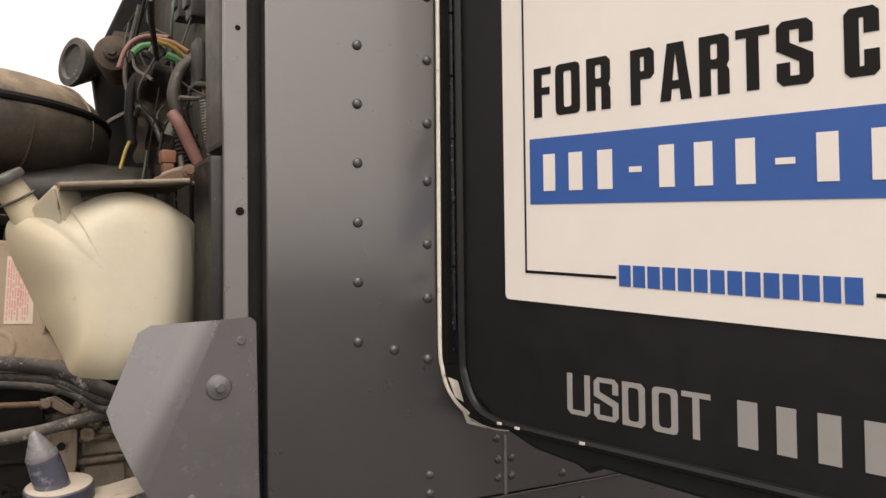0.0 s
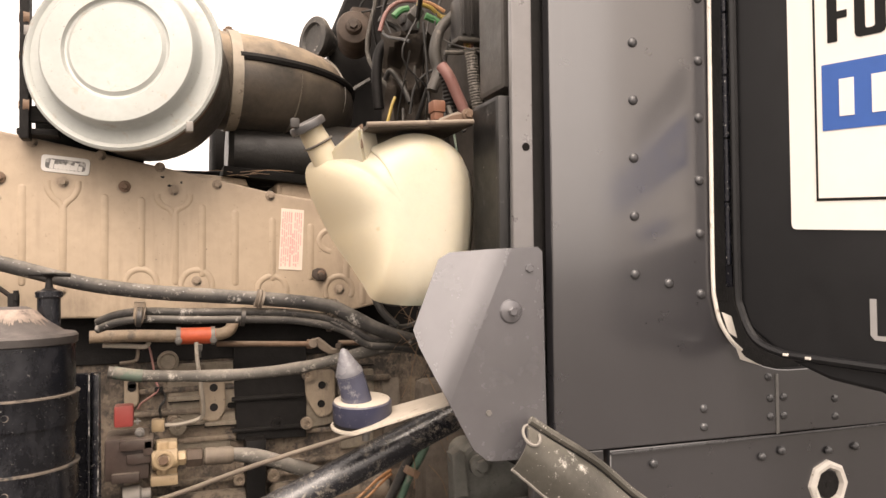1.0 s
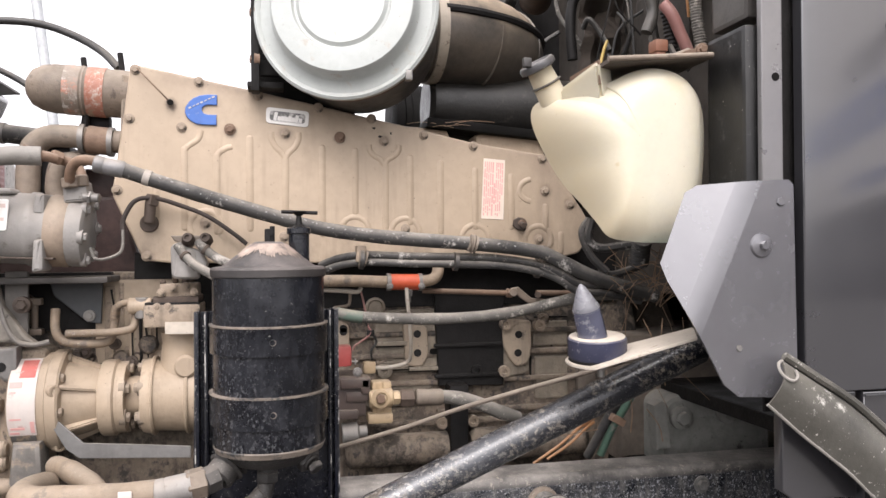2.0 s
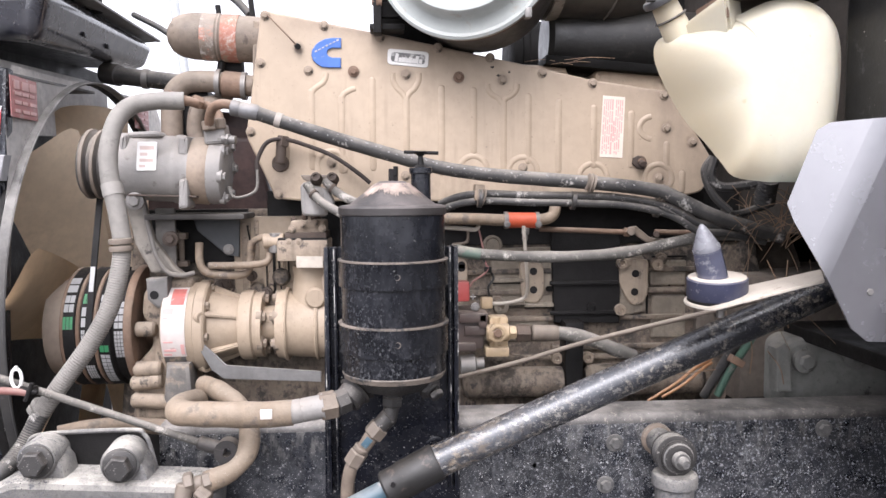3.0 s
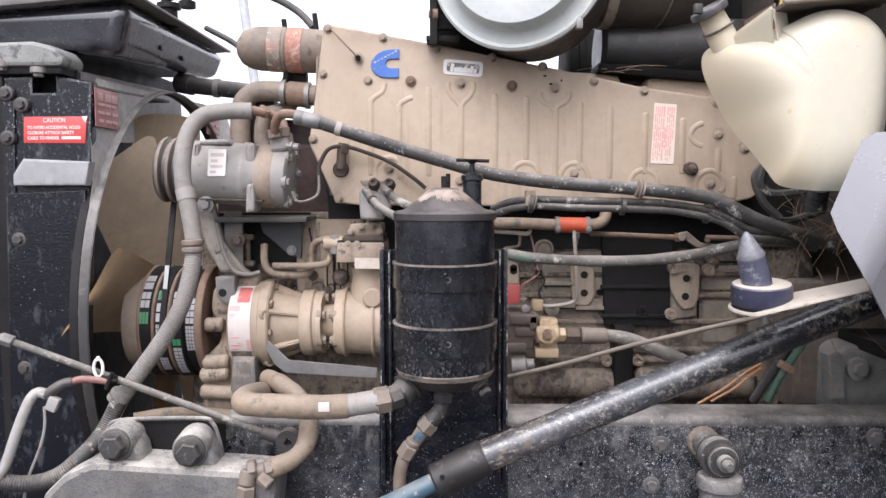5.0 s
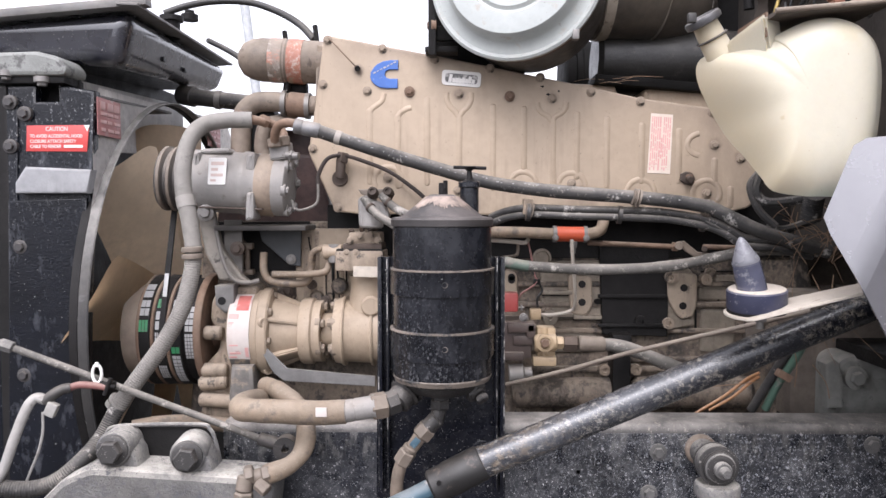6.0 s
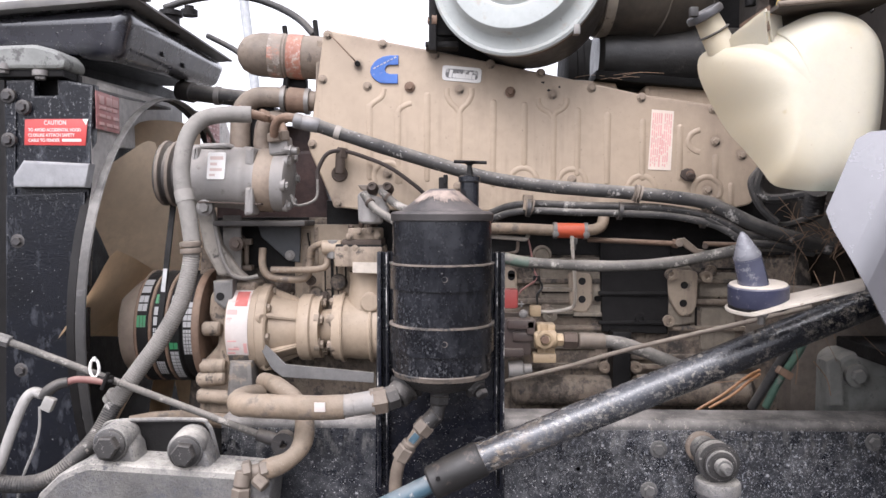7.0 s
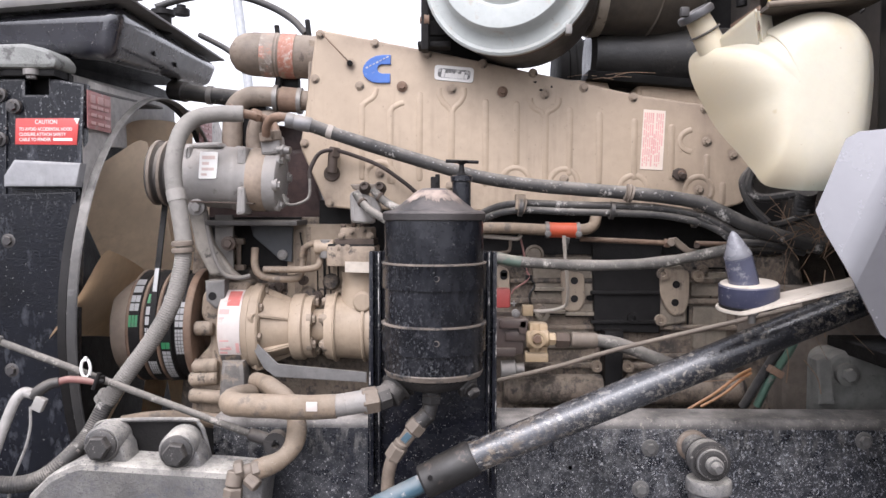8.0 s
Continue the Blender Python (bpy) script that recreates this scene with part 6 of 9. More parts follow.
part("discharge_pipe", tube([(-0.4062, 1.85, 1.7274), (-0.4107, 1.86, 1.745), (-0.4249, 1.86, 1.7591), (-0.4486, 1.85, 1.7662), (-0.4712, 1.82, 1.7706), (-0.4886, 1.8, 1.776)], 0.009, 12), RUSTY, ac, "rusty discharge pipe")
part("pipe_union", rod((-0.4541, 1.835, 1.7702), (-0.4378, 1.845, 1.7644), 0.013, 6), RUSTY, ac)
part("mount", plate([(-0.6159, 1.91, 1.5738), (-0.5786, 1.91, 1.58), (-0.561, 1.91, 1.4998), (-0.5182, 1.91, 1.4379), (-0.4996, 1.91, 1.423), (-0.5681, 1.91, 1.4278), (-0.5985, 1.91, 1.4873)], 0.025, 0.006), surface("grimy_dark_bracket", (0.2, 0.18, 0.155), 0.65, vary=0.4, dust=0.5, worn=0.25, worn_color=(0.03, 0.027, 0.025), bump=0.3), ac, "grimy cast mounting bracket")
bolt(ac, (-0.5715, 1.84, 1.576), size=0.01, material=STEEL)
bolt(ac, (-0.5233, 1.9, 1.4978), size=0.009, material=DARK_RUST)
part("shelf", box((-0.4712, 1.95, 1.5426), (0.2, 0.12, 0.012), 0.003), surface("dark_dusty_shelf", (0.04, 0.036, 0.034), 0.6, vary=0.3, dust=0.4), ac)
GRIMY_STRAP = surface("grimy_grey_strap", (0.13, 0.12, 0.11), 0.6, vary=0.3, dust=0.4, bump=0.3)
part("strap", tube([(-0.573, 1.9, 1.57), (-0.566, 1.895, 1.53), (-0.551, 1.89, 1.47), (-0.53, 1.89, 1.432), (-0.5, 1.89, 1.424), (-0.475, 1.895, 1.428)], 0.005, 8), GRIMY_STRAP, ac, "bent grey strap")
part("strap_plate", box((-0.54, 1.93, 1.50), (0.04, 0.01, 0.12), 0.002), GRIMY_STRAP, ac)
belt = thing("drive_belt", "thin black rubber drive belt with a pale label", "belt")
part("strand", box(((dx[3] + A0.x - 0.03) / 2, 1.87, 1.46), (0.012, 0.006, 0.34), 0.001, pose(0, 0, 0, -14, 2, 0)), OILY_AND_SHADE, belt)
lean = pose(0, 0, 0, -14, 2, 0)
part("label", box(Vector(((dx[3] + A0.x - 0.03) / 2, 1.87, 1.46)) + lean.to_3x3() @ Vector((0, -0.0036, -0.04)), (0.009, 0.0014, 0.05), 0.0003, lean), MARK_WHITE, belt, "pale printed belt label")

# ---- fuel pump cluster ----
fuel = thing("fuel_pump", "grimy tan fuel pump with pipes and fittings", "fuel pump")
part("neck", lathe([(0.05, -0.09), (0.046, -0.02), (0.04, 0.03), (0.043, 0.05), (0, 0.05)], (-0.2419, 1.955, 1.3843), (0, 0, 1), 24), ENGINE_TAN, fuel)
part("lower_body", box((-0.1949, 1.97, 1.3507), (0.09, 0.1, 0.15), 0.02), ENGINE_TAN, fuel)
part("head", box((-0.2556, 1.945, 1.4714), (0.105, 0.11, 0.045), 0.006), ENGINE_DIRTY, fuel)
part("upper_plate", box((-0.2491, 1.945, 1.5016), (0.085, 0.1, 0.014), 0.003), DARK_RUST, fuel)
part("top_block", box((-0.2459, 1.95, 1.5178), (0.07, 0.09, 0.03), 0.006), ENGINE_DIRTY, fuel)
part("gasket", box((-0.2555, 1.945, 1.4941), (0.1, 0.106, 0.006), 0.001), OILY_AND_SHADE, fuel)
for p in ((-0.2757, 1.893, 1.5158), (-0.2549, 1.893, 1.5256), (-0.2305, 1.893, 1.5281), (-0.2146, 1.893, 1.516), (-0.2832, 1.893, 1.489), (-0.2636, 1.893, 1.489)):
    bolt(fuel, p, size=0.0045, material=ENGINE_DIRTY)
for p in ((-0.2753, 1.925, 1.5272), (-0.2528, 1.925, 1.5347), (-0.2342, 1.925, 1.5298), (-0.2229, 1.925, 1.5373)):
    part("fitting", rod(p, (p[0], p[1] - 0.008, p[2] + 0.011), 0.006, 6), DARK_RUST, fuel)
part("name_tag", plate([(-0.2679, 1.888, 1.46), (-0.2143, 1.888, 1.4589), (-0.2143, 1.888, 1.4357), (-0.268, 1.888, 1.4368)], 0.002, 0), surface("stained_name_tag", (0.5, 0.44, 0.37), 0.55, vary=0.25, dust=0.4, worn=0.4, worn_color=(0.16, 0.1, 0.07)), fuel, "small stained pale name tag")
part("round_cover", lathe([(0, 0.008), (0.018, 0.008), (0.022, 0.004), (0.022, -0.004)], (-0.2323, 1.905, 1.3712), (0, -1, 0), 18), ENGINE_TAN, fuel)
part("pipe", tube([(-0.4756, 1.94, 1.4861), (-0.4734, 1.93, 1.449), (-0.461, 1.93, 1.4265), (-0.4233, 1.93, 1.419), (-0.3813, 1.94, 1.4208), (-0.373, 1.95, 1.4479), (-0.3676, 1.95, 1.4859)], 0.0085, 10), TAN_HOSE, fuel)
part("pipe", tube([(-0.4522, 1.92, 1.4398), (-0.4271, 1.92, 1.4399), (-0.3709, 1.92, 1.4401), (-0.3352, 1.93, 1.4457), (-0.3305, 1.94, 1.4677), (-0.3304, 1.94, 1.4928)], 0.0075, 10), TAN_HOSE, fuel)
part("pipe", tube([(-0.3709, 1.94, 1.4675), (-0.3648, 1.935, 1.4867), (-0.3437, 1.93, 1.497), (-0.3262, 1.93, 1.4945)], 0.007, 10), TAN_HOSE, fuel)
part("union", rod((-0.3161, 1.93, 1.5058), (-0.3163, 1.93, 1.4645), 0.014, 10), STEEL, fuel)
part("banjo", rod((-0.3412, 1.93, 1.4895), (-0.2974, 1.93, 1.4896), 0.016, 12), ENGINE_TAN, fuel)
part("dark_gusset", plate([(-0.4995, 1.985, 1.542), (-0.3999, 1.985, 1.5332), (-0.4031, 1.985, 1.4518), (-0.429, 1.985, 1.4556), (-0.4907, 1.985, 1.5098)], 0.01, 0.002), surface("blue_grey_gusset", (0.055, 0.06, 0.066), 0.55, vary=0.2, dust=0.25), fuel, "dark blue-grey gusset plate")
bolt(fuel, (-0.4239, 1.98, 1.4689), size=0.0065, material=ALLOY)
for p, s in zip(((-0.446, 2, 1.3918), (-0.4462, 2, 1.3656), (-0.3674, 2, 1.379), (-0.4207, 2, 1.2736), (-0.315, 2, 1.4054), (-0.3414, 2, 1.3463), (-0.5761, 2, 1.4829), (-0.5436, 2, 1.4634), (-0.3872, 2, 1.3658)), (14, 10, 12, 10, 14, 12, 14, 12, 10)):
    part("casting_lump", lathe([(0.02 * s / 14, -0.03), (0.02 * s / 14, 0.012), (0.015 * s / 14, 0.018), (0, 0.02)], p, (0.1, -1, 0.1), 12), BLOCK_PAINT, fuel)
for p in ((-0.4287, 1.97, 1.3975), (-0.3426, 1.97, 1.3759), (-0.4429, 1.97, 1.3923), (-0.5603, 1.97, 1.5037), (-0.5345, 1.97, 1.5038), (-0.3745, 1.97, 1.4118)):
    bolt(fuel, p, size=0.0065, material=DARK_RUST)

# valve group right of the filter
for a, b, w in zip(((-0.389, 2.015, 1.5221), (-0.3666, 2.015, 1.5287), (-0.3369, 2.015, 1.4434), (-0.3105, 2.015, 1.4435), (-0.4231, 2.015, 1.3772), (-0.3569, 2.015, 1.3972)), ((-0.39, 2.015, 1.3773), (-0.3672, 2.015, 1.4433), (-0.3374, 2.015, 1.351), (-0.3109, 2.015, 1.3644), (-0.4235, 2.015, 1.3242), (-0.291, 2.015, 1.3975)), (0.02, 0.01, 0.012, 0.01, 0.02, 0.012)):
    part("cast_web", box(((a[0] + b[0]) / 2, 2.012, (a[2] + b[2]) / 2), (abs(a[0] - b[0]) + w, 0.03, abs(a[2] - b[2]) + 0.01), 0.004), ENGINE_DIRTY, fuel)
for a, b, w in zip(((-0.3854, 2.003, 1.5198), (-0.3791, 2.003, 1.4833), (-0.3466, 2.003, 1.4442), (-0.3308, 2.003, 1.4678), (-0.3205, 2.003, 1.4469), (-0.2995, 2.003, 1.4509)), ((-0.3804, 2.003, 1.4833), (-0.3836, 2.003, 1.4048), (-0.3458, 2.003, 1.3656), (-0.3288, 2.003, 1.3526), (-0.3156, 2.003, 1.3789), (-0.2984, 2.003, 1.3986)), (0.004, 0.003, 0.0025, 0.006, 0.003, 0.0025)):
    part("oil_run", plate([(a[0] - w / 2, 1.9925, a[2]), (a[0] + w / 2, 1.9925, a[2]), (b[0] + w / 3, 1.9925, b[2]), (b[0] - w / 3, 1.9925, b[2])], 0.012, 0.0005), OILY_AND_SHADE, fuel, "black run of old oil")
part("stud", join(rod((-0.5204, 1.97, 1.5038), (-0.521, 1.97, 1.446), 0.006, 10), box((-0.5224, 1.968, 1.5), (0.032, 0.02, 0.014), 0.003), box((-0.5231, 1.968, 1.441), (0.036, 0.024, 0.012), 0.003)), PIPE_BROWN, fuel, "rusty tee-headed stud")
# black sheet over the block where the space behind the bracket is shaded
part("dark_recess", plate([(-0.6066, 2.008, 1.5545), (-0.3874, 2.008, 1.5549), (-0.3882, 2.008, 1.4385), (-0.6002, 2.008, 1.4378)], 0.02, 0.002), OILY_AND_SHADE, fuel, "black sheet standing in for the shaded space behind the bracket")
valve = thing("control_valve", "brown valve body with brass fittings", "valve")
part("body", box((0.0777, 1.93, 1.3004), (0.08, 0.1, 0.08), 0.006), BROWN_BOX, valve)
part("ledge", box((0.0992, 1.89, 1.3008), (0.045, 0.03, 0.02), 0.003), BROWN_BOX, valve)
part("brass_block", box((0.1491, 1.9, 1.2932), (0.04, 0.04, 0.07), 0.006), BRASS, valve)
part("brass_nut", rod((0.1222, 1.875, 1.2949), (0.1704, 1.875, 1.2975), 0.0185, 14), BRASS, valve)
part("brass_collar", rod((0.1692, 1.875, 1.2963), (0.1848, 1.875, 1.2964), 0.0145, 6), BRASS, valve)
part("brass_foot", box((0.1447, 1.89, 1.2556), (0.05, 0.04, 0.02), 0.004), BRASS, valve)
part("bushing", lathe([(0.019, 0), (0.019, 0.006), (0.013, 0.007), (0.012, 0.003), (0, 0.003)], (0.1436, 1.862, 1.2984), (0, -1, 0), 18), BRASS, valve)
part("brass_tee", rod((0.144, 1.89, 1.3293), (0.1447, 1.89, 1.2457), 0.013, 10), BRASS, valve)
bolt(valve, (0.143, 1.857, 1.2992), size=0.0085, material=RUSTY, washer=False)
part("hose_nut", rod((0.1843, 1.88, 1.2943), (0.2157, 1.88, 1.2933), 0.0185, 6), DARK_RUST, valve, "dark hex hose nut")
part("hose_end", lathe([(0.014, 0), (0.0172, 0.003), (0.0172, 0.02), (0.0158, 0.024), (0.0172, 0.03), (0.0172, 0.052), (0.0145, 0.056)], (0.2181, 1.88, 1.2933), (1, 0, -0.03), 16), ROD_BROWN, valve, "crimped steel hose end")
part("hose", tube([(0.2375, 1.88, 1.2922), (0.2857, 1.88, 1.2912), (0.3473, 1.885, 1.2748), (0.3973, 1.89, 1.2533), (0.4428, 1.9, 1.2355)], 0.0145, 12, uneven=0.002), RUBBER_DUSTY, valve)
part("red_plug", box((0.0714, 1.9, 1.3817), (0.035, 0.035, 0.042), 0.006), RED, valve, "faded red plastic plug")
part("silver_sensor", lathe([(0, 0), (0.02, 0), (0.02, 0.03), (0.012, 0.034), (0.012, 0.05), (0, 0.052)], (0.0699, 1.9, 1.2247), (1, 0, 0.05), 16), ALLOY, valve, "silver sensor")
part("small_pipe", tube([(0.2044, 1.9, 1.5168), (0.2072, 1.9, 1.4777), (0.2144, 1.92, 1.4271), (0.2207, 1.95, 1.374), (0.2138, 1.97, 1.3525), (0.1694, 1.97, 1.3433), (0.1248, 1.97, 1.3457)], 0.004, 8), CREAM_STEEL, valve, "thin pale pipe")
part("cross_pipe", tube([(0.03, 1.95, 1.514), (0.082, 1.95, 1.51), (0.108, 1.95, 1.508), (0.116, 1.955, 1.516)], 0.0048, 8), CREAM_STEEL, valve, "thin pale crossing pipe")
part("hook_pipe", tube([(0.094, 1.97, 1.506), (0.0935, 1.97, 1.488), (0.088, 1.97, 1.478), (0.06, 1.97, 1.474)], 0.0035, 8), PIPE_BROWN, valve)
part("pipe_nut", join(rod((0.21, 1.905, 1.513), (0.2085, 1.905, 1.499), 0.0085, 6), rod((0.2085, 1.905, 1.499), (0.208, 1.905, 1.486), 0.006, 10)), STEEL, valve, "steel pipe nut")
part("pink_wire", tube([(0.095, 1.94, 1.385), (0.1, 1.94, 1.395), (0.11, 1.94, 1.402), (0.126, 1.94, 1.413), (0.134, 1.94, 1.424), (0.128, 1.945, 1.44), (0.121, 1.95, 1.484), (0.115, 1.955, 1.51)], 0.0022, 6), WIRE_RED, valve, "faded pink wire")
part("dark_wire", tube([(0.117, 1.945, 1.45), (0.128, 1.945, 1.438), (0.137, 1.95, 1.421), (0.147, 1.95, 1.402), (0.136, 1.95, 1.383), (0.138, 1.955, 1.362)], 0.0028, 6), WIRE_BLACK, valve)
part("wire_clip", box((0.134, 1.944, 1.421), (0.016, 0.012, 0.013), 0.003), OILY_AND_SHADE, valve)
part("plug_pin", join(rod((0.088, 1.89, 1.37), (0.102, 1.89, 1.37), 0.0022, 6), rod((0.096, 1.89, 1.364), (0.096, 1.89, 1.376), 0.0022, 6)), STEEL, valve)
bolt(valve, (0.1, 1.885, 1.349), size=0.0052, material=STEEL)
for x, z, w, h in ((0.095, 1.328, 0.06, 0.02), (0.075, 1.267, 0.05, 0.018), (0.115, 1.322, 0.018, 0.03)):
    part("step", box((x, 1.90, z), (w, 0.06, h), 0.003), BROWN_BOX, valve)
part("elbow", box((0.1327, 1.96, 1.347), (0.025, 0.025, 0.025), 0.004), BRASS, valve)

# red sleeve pipe under the cover
sleeve = thing("coolant_pipe", "tan pipe joined by an orange-red silicone sleeve", "pipe")
part("pipe", tube([(0.008, 1.93, 1.5327), (0.0948, 1.93, 1.5317), (0.1753, 1.93, 1.5281), (0.2433, 1.93, 1.5283), (0.2703, 1.93, 1.5358), (0.2785, 1.935, 1.553), (0.283, 1.96, 1.5692)], 0.0125, 14), TAN_HOSE, sleeve)
part("silicone_sleeve", rod((0.1691, 1.93, 1.5281), (0.2433, 1.93, 1.527), 0.0168, 18), ORANGE_RED, sleeve, "orange-red silicone sleeve")
for p in ((0.1716, 1.93, 1.5281), (0.2383, 1.93, 1.527)):
    part("hose_clamp", lathe([(0.016, -0.004), (0.0185, -0.004), (0.0185, 0.004), (0.016, 0.004)], p, (1, 0, 0), 18), STEEL, sleeve)
    bolt(sleeve, (p[0], p[1] - 0.02, p[2] - 0.008), size=0.004, material=STEEL)
lever = thing("rusty_link_rod", "thin rusty link rod with a dusty clevis", "rod")
part("rod", join(rod((0.2469, 1.95, 1.5077), (0.4528, 1.95, 1.4982), 0.006, 10), rod((0.5042, 1.955, 1.4981), (0.587, 1.96, 1.4956), 0.006, 10)), RUSTY, lever)
part("clevis", join(plate([(0.4382, 1.93, 1.5101), (0.4554, 1.93, 1.5127), (0.4853, 1.93, 1.488), (0.5174, 1.93, 1.4844), (0.5175, 1.93, 1.4769), (0.4782, 1.93, 1.4768), (0.4583, 1.93, 1.4892)], 0.006, 0.002), plate([(0.4453, 1.955, 1.5093), (0.4628, 1.955, 1.5118), (0.4931, 1.955, 1.4868), (0.5256, 1.955, 1.4831), (0.5258, 1.955, 1.4755), (0.4859, 1.955, 1.4754), (0.4657, 1.955, 1.488)], 0.006, 0.002), rod((0.4431, 1.925, 1.5017), (0.4546, 1.965, 1.5001), 0.0095, 12)), PIPE_BROWN, lever, "dusty forked clevis")
part("pin", rod((0.4968, 1.92, 1.4947), (0.5128, 1.97, 1.4924), 0.007, 10), DARK_RUST, lever)
part("jam_nut", rod((0.4341, 1.95, 1.4994), (0.4466, 1.95, 1.4982), 0.011, 6), RUSTY, lever)


# ---- radiator end ----
rad = thing("radiator", "black dusty steel-sided radiator", "radiator")
part("side_plate", plate([(-1.207, 1.8, 1.8258), (-0.9025, 1.8, 1.8376), (-0.9035, 1.8, 1.8044), (-0.857, 1.8, 1.8044), (-0.8564, 1.8, 1.838), (-0.7822, 1.8, 1.8252), (-0.8098, 1.8, 1.3521), (-0.8201, 1.8, 0.8765), (-1.2401, 1.8, 0.8721)], 0.03, 0.006), RADIATOR_BLACK, rad)
part("side_flange", plate([(-1.0172, 1.795, 1.8191), (-0.9386, 1.795, 1.8076), (-0.9701, 1.795, 0.8771), (-1.0443, 1.795, 0.8764)], 0.012, 0.002), RADIATOR_BLACK, rad)
ledge = plate([(-0.9365, 1.772, 1.6386), (-0.9151, 1.772, 1.6703), (-0.7801, 1.772, 1.6636), (-0.7903, 1.772, 1.6161), (-0.9371, 1.772, 1.616)], 0.03, 0.005)
part("ledge", ledge, surface("dusty_grey_ledge", (0.25, 0.25, 0.255), 0.5, vary=0.25, dust=0.9, dust_color=(0.42, 0.41, 0.4), bump=0.2, drip=0.5, worn_color=(0.08, 0.08, 0.085)), rad, "dust-covered ledge")
part("lower_plate", plate([(-0.9621, 1.79, 1.6016), (-0.7993, 1.79, 1.6075), (-0.8072, 1.79, 1.3535), (-0.8174, 1.79, 0.8809), (-0.9814, 1.79, 0.8792)], 0.012, 0.003), RADIATOR_BLACK, rad)
for p in ((-0.9533, 1.792, 1.8015), (-0.9238, 1.792, 1.7787), (-0.9545, 1.792, 1.7127), (-0.9401, 1.792, 1.5071), (-0.9399, 1.792, 1.2414)):
    bolt(rad, p, size=0.0085, material=DARK_BOLT)
sticker = part("caution_sticker", plate([(-0.9234, 1.7985, 1.7556), (-0.7945, 1.7985, 1.7556), (-0.8003, 1.7985, 1.7019), (-0.9259, 1.7985, 1.703)], 0.002, 0.0004), STICKER_RED, rad, "red caution sticker with white print")
W = Vector((-0.9255, 1.7978, 1.7029))
scale_x = (Vector((-0.7942, 1.7978, 1.7555)) - Vector((-0.923, 1.7978, 1.7556))).x
part("heading", moved(text_mesh("CAUTION", 0.0085, 0.045), W.x + 0.042, W.y, W.z + 0.041), STICKER_WHITE, sticker, "white heading")
for k, (words, wide) in enumerate((("TO AVOID ACCIDENTAL HOOD", 0.84), ("CLOSURE ATTACH SAFETY", 0.74), ("CABLE TO FENDER", 0.5))):
    part("wording", moved(text_mesh(words, 0.0066, scale_x * wide, heavy=0.012), W.x + 0.009, W.y, W.z + 0.0275 - 0.0105 * k), STICKER_WHITE, sticker, "white wording")
part("print_bar", box((W.x + 0.009 + scale_x * 0.69, W.y, W.z + 0.0098), (scale_x * 0.3, 0.001, 0.0055), 0), STICKER_WHITE, sticker)
part("torn_corner", plate([(-0.8045, 1.7976, 1.7555), (-0.7929, 1.7976, 1.7555), (-0.7978, 1.7976, 1.7429)], 0.0006, 0), STICKER_WHITE, sticker)

# fan shroud: a wall with a round opening, seen at a slant
HUB = Vector((-0.786, 2.264, 1.315))
RADIUS = 0.541
shroud = thing("fan_shroud", "black fan shroud with a dusty round rim", "fan shroud")
bm = bmesh.new()
seg = 64
inner, outer = [], []
for i in range(seg):
    a = 2 * math.pi * i / seg
    cy, cz = math.cos(a), math.sin(a)
    inner.append(bm.verts.new((HUB.x, HUB.y + RADIUS * cy, HUB.z + RADIUS * cz)))
    k = max(RADIUS + 0.004, min((0.5 if cy > 0 else 0.462) / max(1e-6, abs(cy)), (0.535 + 0.02 * cy if cz > 0 else 0.6) / max(1e-6, abs(cz))))
    outer.append(bm.verts.new((HUB.x - 0.004, HUB.y + k * cy, HUB.z + k * cz)))
for i in range(seg):
    j = (i + 1) % seg
    bm.faces.new((inner[i], inner[j], outer[j], outer[i]))
bmesh.ops.solidify(bm, geom=bm.faces[:], thickness=0.006)
part("wall", bm, surface("dusty_black_shroud", (0.58, 0.555, 0.53), 0.55, vary=0.3, dust=0.6, worn=0.06, worn_color=(0.12, 0.12, 0.12), bump=0.25, drip=0.3), shroud)
# rim colour: pale grey towards the top, near black below
part("rim", lathe([(RADIUS - 0.001, -0.004), (RADIUS + 0.004, -0.004), (RADIUS + 0.004, 0.004), (RADIUS + 0.002, 0.012), (RADIUS + 0.003, 0.014), (RADIUS + 0.001, 0.016), (RADIUS - 0.002, 0.014), (RADIUS - 0.001, -0.004)], HUB, (1, 0, 0), 96), stain(surface("dusty_pale_rim", (0.02, 0.02, 0.021), 0.6, vary=0.25, dust=0.3, worn=0.3, worn_color=(0.06, 0.06, 0.06), bump=0.25), (0.3, 0.285, 0.265), 0.8, (0, 0, 1), 1.42, 1.75, 25, (1, 1, 1), (0.25, 0.6), 0.1), shroud, "dusty grey rolled rim")
part("tunnel", lathe([(RADIUS - 0.002, -0.022), (RADIUS + 0.003, -0.022), (RADIUS + 0.003, -0.006), (RADIUS - 0.002, -0.006), (RADIUS - 0.002, -0.022)], HUB, (1, 0, 0), 64), OILY_AND_SHADE, shroud)
part("core", box((HUB.x - 0.19, HUB.y, HUB.z), (0.03, 0.94, 1.04), 0.004), OILY_AND_SHADE, shroud, "dark radiator core")


def decal(name, x, y0, y1, z0, z1, material, parent, label=""):
    """A thin sticker on a wall that faces along x."""
    return part(name, box((x, (y0 + y1) / 2, (z0 + z1) / 2), (0.0016, y1 - y0, z1 - z0), 0.0003), material, parent, label)


